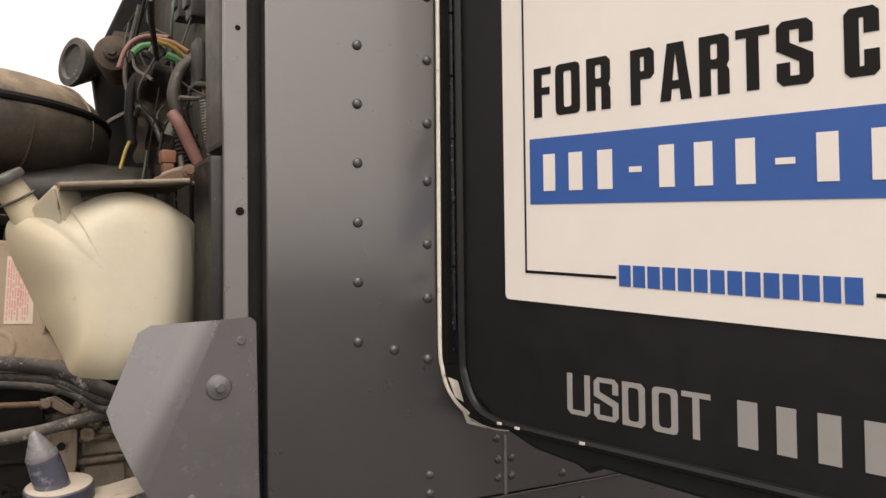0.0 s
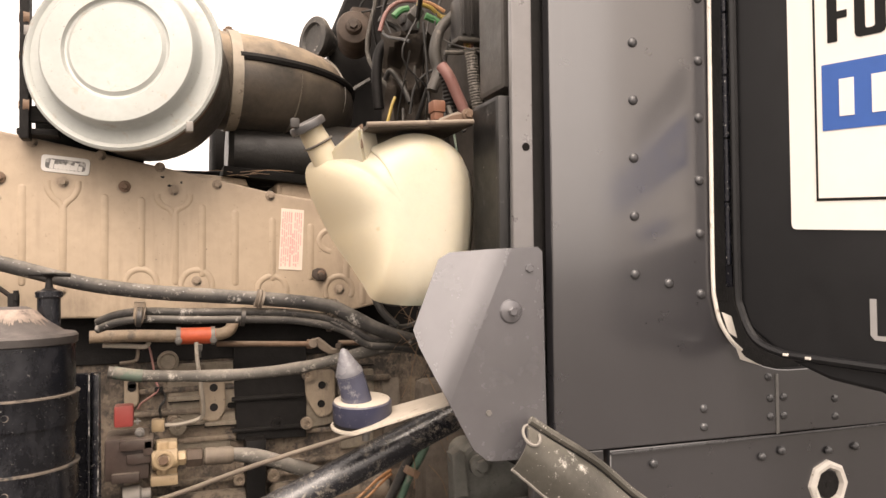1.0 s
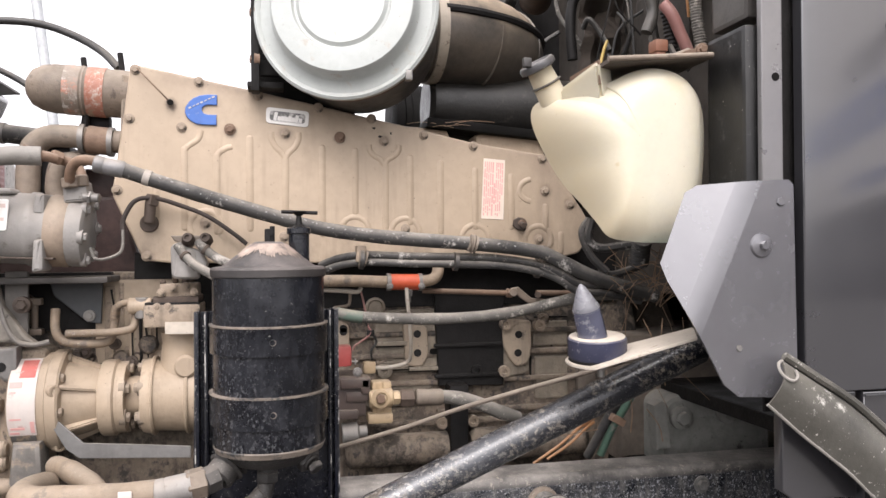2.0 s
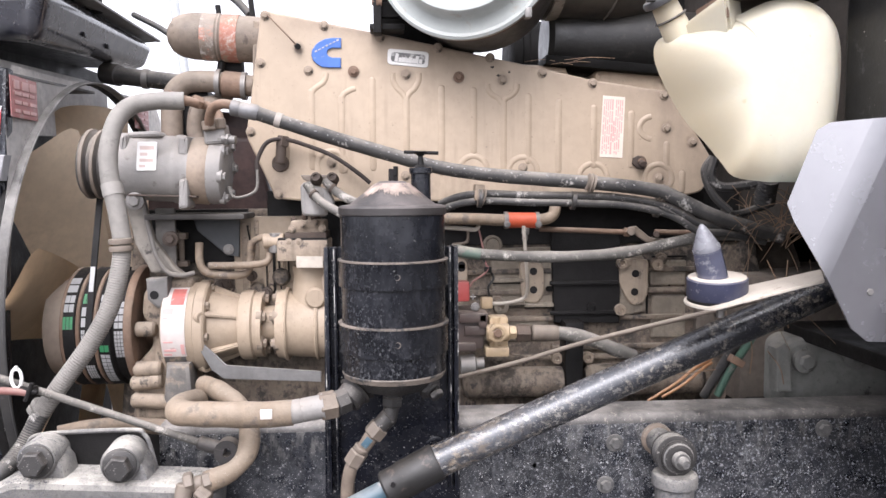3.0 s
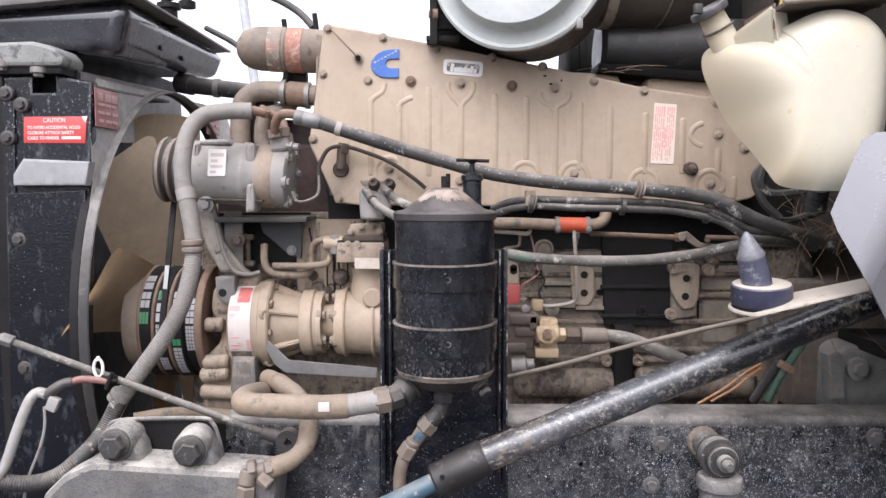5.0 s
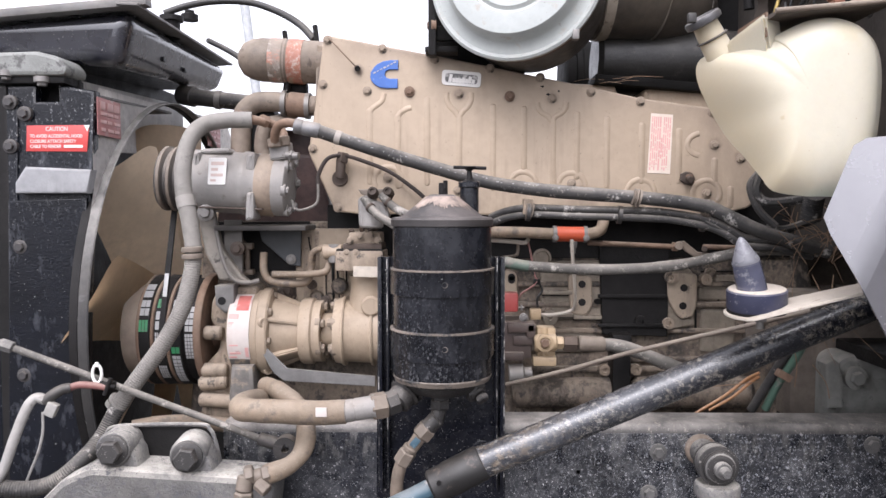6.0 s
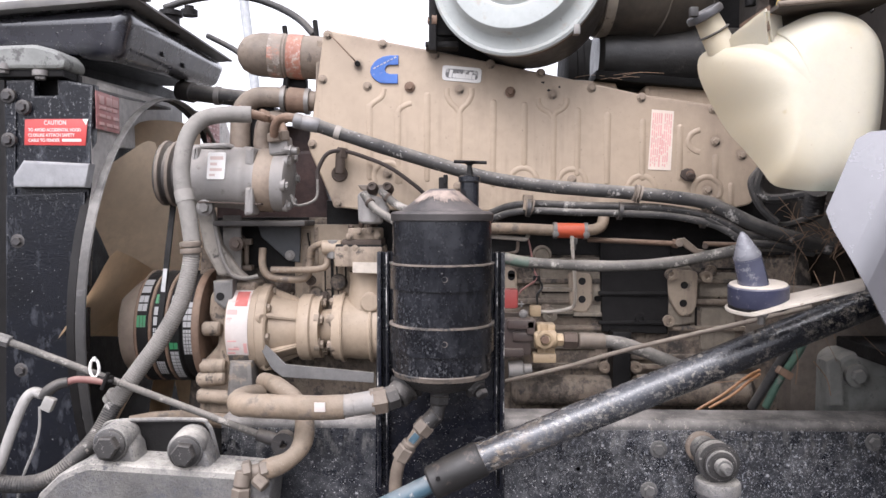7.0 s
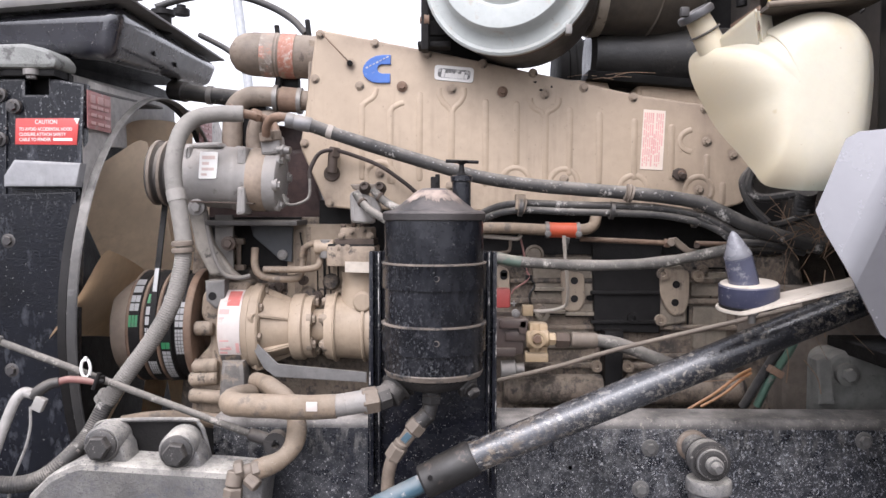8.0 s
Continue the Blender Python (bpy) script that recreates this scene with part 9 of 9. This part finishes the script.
for run in ([(0.4775, 1.87, 1.1519), (0.5307, 1.87, 1.1851), (0.5681, 1.86, 1.2203), (0.5894, 1.84, 1.2403)], [(0.4955, 1.87, 1.152), (0.5428, 1.87, 1.1791), (0.5742, 1.86, 1.2107), (0.5896, 1.84, 1.2319)], [(0.4688, 1.88, 1.1418), (0.5224, 1.88, 1.1741), (0.5601, 1.87, 1.2084), (0.5876, 1.85, 1.2322)]):
    single("orange_wire", tube(run, 0.0032, 6), WIRE_ORANGE, "thin dusty orange wire behind the strut", "wire", "orange wires")
for pts, rr in (([(0.5452, 1.75, 1.652), (0.5294, 1.75, 1.6246), (0.5428, 1.74, 1.5807), (0.572, 1.73, 1.5482)], 0.008), ([(0.5467, 1.74, 1.6515), (0.5389, 1.74, 1.6134), (0.5601, 1.73, 1.5947), (0.6163, 1.7, 1.6018)], 0.009), ([(0.6509, 1.75, 1.559), (0.5925, 1.74, 1.5426), (0.5679, 1.76, 1.5477)], 0.008)):
    single("thin_hose", tube(pts, rr, 8), RUBBER, "thin black hose beside the intake cover", "hose", "thin hoses")
single("corrugated_boot", tube([(0.6225, 1.68, 1.6118), (0.6271, 1.7, 1.5912), (0.6347, 1.72, 1.5667)], 0.02, 14, ridge=0.004, pitch=0.01), RUBBER, "black corrugated boot under the tank", "boot")
DUSTY_BROWN = surface("dusty_brown_casting", (0.16, 0.132, 0.108), 0.75, vary=0.4, dust=0.5, dust_color=(0.2, 0.16, 0.12), bump=0.4, crust=0.4, crust_color=(0.14, 0.11, 0.085))
dark = thing("bell_housing", "dark oily bell housing behind the engine", "bell housing")
part("casting", lathe([(0.30, 0), (0.3, 0.04), (0.26, 0.05), (0.22, 0.3), (0, 0.3)], (0.62, 2.3, 1.3), (1, 0, 0), 40), DUSTY_BROWN, dark)
# dark sheet added to close the pale gap behind the strut
part("tunnel", box((1.2, 2.42, 1.2), (1.5, 0.06, 1.2), 0.02), SHADE_BLACK, dark)
part("crossmember", box((0.95, 2.1, 1.0), (0.5, 0.7, 0.25), 0.02), SHADE_BLACK, dark)
part("rear_mount", box((0.9, 2.1, 1.25), (0.4, 0.3, 0.3), 0.02), DUSTY_BROWN, dark)
random.seed(4)
pieces = []
for k in range(38):
    o = Vector((0.6232, 1.7, 1.537)) + Vector((random.uniform(-0.05, 0.08), random.uniform(-0.03, 0.05), random.uniform(-0.04, 0.035)))
    d = Vector((random.uniform(-1, 1), random.uniform(-0.5, 0.5), random.uniform(-0.6, 0.6))).normalized() * random.uniform(0.02, 0.06)
    pieces.append(tube([o - d, o + Vector((0, 0, 0.006)), o + d], 0.0008, 4, 2))
for k in range(9):
    o = Vector((0.6434, 1.66, 1.4405)) + Vector((random.uniform(-0.09, 0.09), random.uniform(-0.05, 0.05), random.uniform(-0.09, 0.07)))
    d = Vector((random.uniform(-0.5, 0.5), random.uniform(-0.3, 0.3), random.uniform(0.3, 1))).normalized() * random.uniform(0.03, 0.07)
    pieces.append(tube([o - d, o + Vector((random.uniform(-0.01, 0.01), 0, 0)), o + d], 0.0005, 4, 3))
for a, b in zip(((0.5562, 1.62, 1.3525), (0.5977, 1.62, 1.3017), (0.6036, 1.62, 1.3832), (0.5362, 1.62, 1.3524), (0.6347, 1.62, 1.3427), (0.5028, 1.62, 1.2704)), ((0.5753, 1.64, 1.256), (0.6392, 1.64, 1.2356), (0.6412, 1.64, 1.4629), (0.4949, 1.64, 1.2867), (0.6028, 1.64, 1.4627), (0.3931, 1.64, 1.2549))):
    pieces.append(tube([a, ((a[0] + b[0]) / 2 + 0.008, 1.63, (a[2] + b[2]) / 2), b], 0.0011, 4, 3))
for k in range(5):
    o = Vector((0.28, 1.93, 1.858)) + Vector((random.uniform(-0.06, 0.07), random.uniform(-0.02, 0.03), random.uniform(-0.006, 0.01)))
    d = Vector((random.uniform(0.7, 1), random.uniform(-0.4, 0.4), random.uniform(-0.05, 0.12))).normalized() * random.uniform(0.02, 0.06)
    pieces.append(tube([o - d, o + Vector((0, 0, 0.004)), o + d], 0.0006, 4, 2))
single("dry_grass", join(*pieces), STRAW, "wisps of dry grass caught in the engine bay", "grass", kind="stuff")

# ---- hoses and lines across the engine ----
main = thing("heater_hose", "long dusty black hose with worn white print", "hose")
part("hose", tube([(-0.328, 1.8, 1.743), (-0.2822, 1.8, 1.7271), (-0.1897, 1.79, 1.6967), (-0.076, 1.79, 1.6628), (0.0149, 1.79, 1.638), (0.1169, 1.79, 1.6222), (0.2301, 1.79, 1.6122), (0.3404, 1.78, 1.6031), (0.4437, 1.77, 1.5885), (0.4869, 1.75, 1.5686), (0.5344, 1.73, 1.5426), (0.5952, 1.72, 1.5214), (0.6706, 1.72, 1.5)], 0.0135, 14, uneven=0.0008), RUBBER, main)
part("crimp", lathe([(0.0115, 0), (0.0155, 0.002), (0.0155, 0.016), (0.0142, 0.018), (0.0155, 0.021), (0.0155, 0.05), (0.013, 0.054)], (-0.3739, 1.8, 1.7532), Vector((-0.328, 1.8, 1.743)) - Vector((-0.3739, 1.8, 1.7532)), 16), surface("dull_grey_crimp", (0.17, 0.17, 0.175), 0.5, metal=0.4, vary=0.25, dust=0.5), main, "crimped metal hose end")
part("white_band", lathe([(0.0138, -0.006), (0.0146, -0.006), (0.0146, 0.006), (0.0138, 0.006)], (-0.2845, 1.8, 1.7282), (0.93, 0, -0.3), 16), DIRTY_CREAM, main)
for p in ((0.3146, 1.775, 1.6052), (0.4553, 1.775, 1.5841)):
    part("tie", lathe([(0.0138, -0.008), (0.0175, -0.007), (0.0165, -0.002), (0.019, 0.0), (0.0165, 0.003), (0.018, 0.007), (0.0138, 0.008)], p, (1, 0, -0.25), 14), ROD_BROWN, main, "bulky brown tie")
rng = random.Random(12)
run = spline([(-0.2822, 1.8, 1.7271), (-0.1897, 1.79, 1.6967), (-0.076, 1.79, 1.6628), (0.0149, 1.79, 1.638), (0.1169, 1.79, 1.6222), (0.2301, 1.79, 1.6122), (0.3404, 1.78, 1.6031), (0.4437, 1.77, 1.5885)], 26)
bits = []
for i in range(6, len(run) - 3, 2):
    if rng.random() < (0.45 if run[i].x < 0.02 else 0.7):
        continue
    d = (run[i + 1] - run[i - 1]).normalized()
    out = Vector((0, -1, rng.uniform(0.1, 0.9))).normalized()
    out = (out - d * out.dot(d)).normalized()
    size = (rng.uniform(0.0015, 0.006), 0.0009, rng.uniform(0.001, 0.003))
    turn = Matrix((d, out, d.cross(out))).transposed().to_4x4() @ Matrix.Rotation(radians(rng.uniform(-30, 30)), 4, "Y")
    bits.append(box(run[i] + out * 0.0134, size, 0, turn))
tagged(part("worn_print", join(*bits), surface("rubbed_hose_print", (0.26, 0.25, 0.24), 0.6, vary=0.3, worn=0.6, worn_color=(0.08, 0.08, 0.08)), main), "rubbed white print", kind="stuff")
second = thing("wiring_bundle", "dusty black wiring bundle tied along the engine", "cable bundle")
for k in range(3):
    o = 0.007 * k
    line = [(0.0273, 1.86, 1.5605), (0.0632, 1.83, 1.5747), (0.1136, 1.81, 1.5805), (0.1981, 1.8, 1.5771), (0.2891, 1.8, 1.575), (0.3772, 1.79, 1.5706), (0.453, 1.78, 1.5572), (0.491, 1.76, 1.5398), (0.5207, 1.75, 1.5202), (0.5714, 1.74, 1.5152), (0.6478, 1.74, 1.4989)]
    part("cable", tube([(x, y + (0.006 if k == 1 else 0), z - o + 0.005) for x, y, z in line], 0.0078, 10, uneven=0.0012), RUBBER, second)
for p in ((0.1019, 1.795, 1.5792), (0.2858, 1.795, 1.5738), (0.4533, 1.795, 1.5571)):
    part("tie", lathe([(0.0165, -0.004), (0.0185, -0.004), (0.0185, 0.004), (0.0165, 0.004)], (p[0], p[1] + 0.004, p[2] - 0.003), (1, 0, -0.1), 14), CAP, second)
part("bracket", plate([(0.093, 1.8, 1.6032), (0.1113, 1.8, 1.6032), (0.1138, 1.8, 1.5724), (0.0909, 1.8, 1.5724)], 0.04, 0.002), ENGINE_DIRTY, second, "small tan pipe clip")
for p in ((0.103, 1.795, 1.5792), (0.4544, 1.795, 1.5594)):
    for k in (-1, 0, 1):
        part("wire_tie", lathe([(0.0165, -0.0016), (0.0185, 0), (0.0165, 0.0016), (0.0155, 0)], (p[0] + 0.005 * k, p[1] + 0.004, p[2] - 0.002), (1, 0.1 * k, -0.2 - 0.1 * k), 16), ROD_BROWN, second, "rusty twisted wire tie")
part("tail", tube([(0.453, 1.78, 1.5572), (0.5022, 1.76, 1.5309), (0.5357, 1.76, 1.5088)], 0.008, 8), RUBBER, second)
single("lower_hose", tube([(0.0468, 1.84, 1.4736), (0.0998, 1.84, 1.4643), (0.182, 1.84, 1.4586), (0.2738, 1.83, 1.4573), (0.387, 1.82, 1.4642), (0.4722, 1.8, 1.4818), (0.5324, 1.78, 1.4967), (0.5951, 1.77, 1.5018), (0.668, 1.76, 1.498)], 0.0115, 14, uneven=0.0014), RUBBER_DUSTY, "cracked grey hose with green stain", "hose")
single("green_sleeve", tube([(0.0563, 1.84, 1.4724), (0.0821, 1.84, 1.4666), (0.1057, 1.84, 1.4631)], 0.0122, 14), surface("green_stained_rubber", (0.07, 0.115, 0.09), 0.6, vary=0.4, dust=0.7, worn=0.5, worn_color=(0.12, 0.11, 0.1)), "green-stained rubber sleeve on a hose", "hose sleeve")
single("dipstick_tube", tube([(0.0576, 1.8, 1.2222), (0.1728, 1.76, 1.2602), (0.2757, 1.72, 1.2999), (0.3723, 1.68, 1.3334), (0.4654, 1.62, 1.3694), (0.565, 1.56, 1.408)], 0.0044, 10), ROD_BROWN, "thin dusty grey-brown rod across the engine", "rod")
single("sensor_cable", tube([(-0.3384, 1.865, 1.6362), (-0.3379, 1.87, 1.6579), (-0.319, 1.88, 1.6921), (-0.2842, 1.89, 1.6976), (-0.2369, 1.9, 1.6839), (-0.1882, 1.9, 1.6633), (-0.1394, 1.9, 1.6293), (-0.115, 1.9, 1.6087)], 0.0046, 8), surface("brown_black_rubber", (0.03, 0.022, 0.019), 0.6, vary=0.4, dust=0.3, dust_color=(0.2, 0.16, 0.14), gloss=0.3), "thin brown-black sensor cable", "cable")
single("thin_wire", tube([(-0.3874, 1.83, 1.6032), (-0.3793, 1.83, 1.5833), (-0.3601, 1.84, 1.5834), (-0.3382, 1.85, 1.5978), (-0.3374, 1.86, 1.636)], 0.003, 8), RUBBER_DUSTY, "thin grey wire beside the compressor", "wire")
fl = thing("fuel_line_block", "grey metal fuel block with three short hoses", "fuel block")
part("block", lathe([(0, 0), (0.022, 0), (0.026, 0.004), (0.026, 0.05), (0.022, 0.056), (0, 0.056)], (-0.2277, 1.88, 1.543), (0.05, 0, 1), 20), ALLOY, fl)
part("skirt", plate([(-0.2542, 1.862, 1.604), (-0.2446, 1.862, 1.6124), (-0.1968, 1.862, 1.5958), (-0.1849, 1.862, 1.5684), (-0.2209, 1.862, 1.5409), (-0.252, 1.862, 1.548)], 0.03, 0.004, 0.006), ALLOY, fl)
for pts in ([(-0.2395, 1.85, 1.6074), (-0.2242, 1.84, 1.586), (-0.2022, 1.82, 1.5673), (-0.168, 1.8, 1.549), (-0.1436, 1.78, 1.5346)], [(-0.2028, 1.85, 1.6145), (-0.1881, 1.845, 1.5979), (-0.1653, 1.84, 1.5814), (-0.1294, 1.83, 1.565)]):
    part("hose", tube(pts, 0.0088, 10), RUBBER_DUSTY, fl)
    for k in (1,):
        a, b = Vector(pts[k]), Vector(pts[k + 1])
        part("hose_clamp", lathe([(0.0088, -0.003), (0.0105, -0.003), (0.0105, 0.003), (0.0088, 0.003)], a, b - a, 14), DARK_RUST, fl)
for p in ((-0.2211, 1.845, 1.6214), (-0.1892, 1.845, 1.6214)):
    part("socket", lathe([(0.013, -0.02), (0.0105, -0.004), (0.0085, 0.002), (0.005, 0.002), (0.0045, -0.003), (0, -0.003)], p, (0, -1, 0.25), 16), DARK_RUST, fl, "dark hollow plug")
    part("tab", plate([(p[0] - 0.032, 1.862, p[2] + 0.004), (p[0] - 0.026, 1.862, p[2] - 0.006), (p[0] + 0.006, 1.862, p[2] - 0.02), (p[0] + 0.014, 1.862, p[2] - 0.006), (p[0], 1.862, p[2] + 0.004)], 0.012, 0.003), ROD_BROWN, fl)
loom = thing("corrugated_loom_tube", "long dusty grey corrugated loom tube", "loom tube")
part("upper_tube", tube([(-0.46, 1.8, 1.7646), (-0.5088, 1.79, 1.7634), (-0.5491, 1.78, 1.7543), (-0.5709, 1.76, 1.7275), (-0.579, 1.74, 1.6837), (-0.5785, 1.73, 1.6282), (-0.5637, 1.72, 1.5624), (-0.555, 1.715, 1.5078)], 0.0165, 14, uneven=0.0006), LOOM, loom)
part("middle_tube", tube([(-0.5561, 1.715, 1.5133), (-0.5552, 1.715, 1.4969), (-0.5596, 1.71, 1.4534), (-0.5756, 1.7, 1.3888), (-0.6089, 1.69, 1.3247), (-0.6515, 1.685, 1.2654), (-0.694, 1.68, 1.2063)], 0.0165, 14, ridge=0.0010, pitch=0.0046), LOOM, loom, "corrugated dusty length")
part("lower_tube", tube([(-0.694, 1.68, 1.2063), (-0.7184, 1.66, 1.1517), (-0.7368, 1.62, 1.1211), (-0.7794, 1.6, 1.0856), (-0.8303, 1.58, 1.0788), (-0.909, 1.56, 1.0986)], 0.0155, 12, ridge=0.0009, pitch=0.0046), RUBBER, loom, "black lower length")
for p, d in zip(((-0.5563, 1.712, 1.4992), (-0.7096, 1.712, 1.2026)), ((0.05, 0, -1), (-0.6, 0, -0.8))):
    for shift in (-0.0065, 0.0065):
        part("clamp", lathe([(0.0168, -0.0055), (0.0205, -0.0045), (0.0212, 0.0), (0.0205, 0.0045), (0.0168, 0.0055)], Vector(p) + Vector(d).normalized() * shift, d, 16), ROD_BROWN if d[2] < -0.9 else LOOM, loom)
part("tape_wrap", tube([(-0.5747, 1.728, 1.6085), (-0.5719, 1.726, 1.5974), (-0.5692, 1.724, 1.5865)], 0.0186, 14), surface("pale_tape", (0.24, 0.225, 0.205), 0.6, vary=0.2, dust=0.3), loom, "band of pale tape")
part("end_fitting", tube([(-0.468, 1.8, 1.7646), (-0.4533, 1.805, 1.7641), (-0.4397, 1.815, 1.7619)], 0.0088, 12), RUSTY, loom, "rusty pipe end")
steer = thing("stay_rod", "long thin grey stay rod with clevis end", "rod")
R0, R1 = Vector((-0.9219, 1.64, 1.3442)), Vector((-0.4179, 1.66, 1.1507))
part("rod", rod(R0, R1, 0.0068, 12), RUBBER_DUSTY, steer)
part("clevis", join(rod(R1, Vector((-0.37, 1.66, 1.1349)), 0.0125, 12), lathe([(0.022, -0.012), (0.022, 0.012), (0.008, 0.012), (0.008, -0.012), (0.022, -0.012)], (-0.3668, 1.66, 1.1339), (0, -1, 0), 18)), DARK_BOLT, steer, "worn clevis eye")
part("end_nut", rod((-0.8955, 1.638, 1.3341), (-0.8715, 1.64, 1.3254), 0.0115, 6), GREY_CAST, steer)
part("cable_tie", join(tube([(-0.7105 + 0.0085 * math.cos(a), 1.632, 1.279 + 0.017 * math.sin(a)) for a in [radians(d) for d in range(0, 361, 30)]], 0.0028, 8, 2), box((-0.709, 1.629, 1.297), (0.006, 0.005, 0.009), 0.002)), STICKER_WHITE, steer, "white cable tie loop")
part("clip", join(box((-0.6885, 1.635, 1.2577), (0.016, 0.024, 0.012), 0.003), rod((-0.6933, 1.622, 1.2418), (-0.6801, 1.622, 1.2732), 0.004, 8), rod((-0.7026, 1.625, 1.264), (-0.6735, 1.625, 1.2558), 0.004, 8)), OILY_AND_SHADE, steer)
pig = thing("trailer_wire", "loose white and red wire pigtail", "wire")
part("white_wire", tube([(-0.8687, 1.56, 1.0938), (-0.8538, 1.57, 1.121), (-0.838, 1.58, 1.1742), (-0.8199, 1.59, 1.2259), (-0.8088, 1.6, 1.241), (-0.7913, 1.6, 1.238)], 0.0095, 10), WIRE_WHITE, pig)
part("tape_wrap", tube([(-0.7914, 1.6, 1.2339), (-0.7777, 1.6, 1.2464), (-0.7626, 1.605, 1.2557), (-0.7496, 1.61, 1.2577)], 0.0095, 10, uneven=0.003), CAP, pig, "frayed grey tape")
part("red_wire", tube([(-0.7548, 1.61, 1.2566), (-0.7364, 1.615, 1.2619), (-0.7129, 1.62, 1.2599), (-0.6923, 1.625, 1.2557)], 0.0065, 10), WIRE_RED, pig)
part("connector", box((-0.7776, 1.595, 1.2219), (0.02, 0.014, 0.026), 0.003, pose(0, 0, 0, 0, 25, 0)), WIRE_WHITE, pig)
part("thin_wire", tube([(-0.797, 1.6, 1.2153), (-0.7979, 1.6, 1.179), (-0.8071, 1.6, 1.1426), (-0.8225, 1.6, 1.1061), (-0.837, 1.6, 1.0694), (-0.8433, 1.6, 1.0275)], 0.0026, 6), WIRE_WHITE, pig)
single("crank_hose", tube([(-0.7112, 1.78, 1.1343), (-0.6608, 1.8, 1.1386), (-0.6042, 1.84, 1.1304), (-0.5254, 1.9, 1.1045)], 0.016, 12), TAN_HOSE, "dusty tan lower hose", "hose")
single("overhead_cable", tube([(-0.7499, 2.1, 2.056), (-0.7019, 2.12, 2.0786), (-0.6327, 2.12, 2.0892), (-0.5501, 2.12, 2.0862), (-0.4768, 2.1, 2.0591), (-0.4144, 2.06, 2.0183), (-0.3725, 2.02, 1.9737)], 0.0085, 10), WIRE_BLACK, "black cable arched over the engine", "cable")
single("overhead_cable", tube([(-0.6766, 2.2, 2.0126), (-0.6156, 2.15, 1.9791), (-0.5734, 2.1, 1.9521), (-0.5407, 2.06, 1.9254)], 0.007, 10), WIRE_BLACK, "black cable behind the elbow", "cable")

# ---- beyond the truck ----
PB, PT = Vector((-3.6714, 14, 3.7231)), Vector((-3.867, 14, 5.3175))
PD = (PT - PB) / (PT.z - PB.z)
single("utility_pole", rod(PB - PD * (PB.z - 0.1), PT + PD * 4, 0.085, 14), POLE_GREY, "thin grey galvanised pole in the yard", "pole")


# ---- origins at the base of each thing ----
bpy.context.view_layer.update()
for ob in [o for o in scene.objects if o.parent is None and o.type == "EMPTY" and "turned" not in o]:
    pts = [c.matrix_world @ Vector(p) for c in ob.children_recursive if c.type == "MESH" for p in c.bound_box]
    if not pts:
        continue
    lo = [min(p[i] for p in pts) for i in range(3)]
    hi = [max(p[i] for p in pts) for i in range(3)]
    base = Vector(((lo[0] + hi[0]) / 2, (lo[1] + hi[1]) / 2, lo[2]))
    ob.location = base
    for c in ob.children:
        c.location = c.location - base
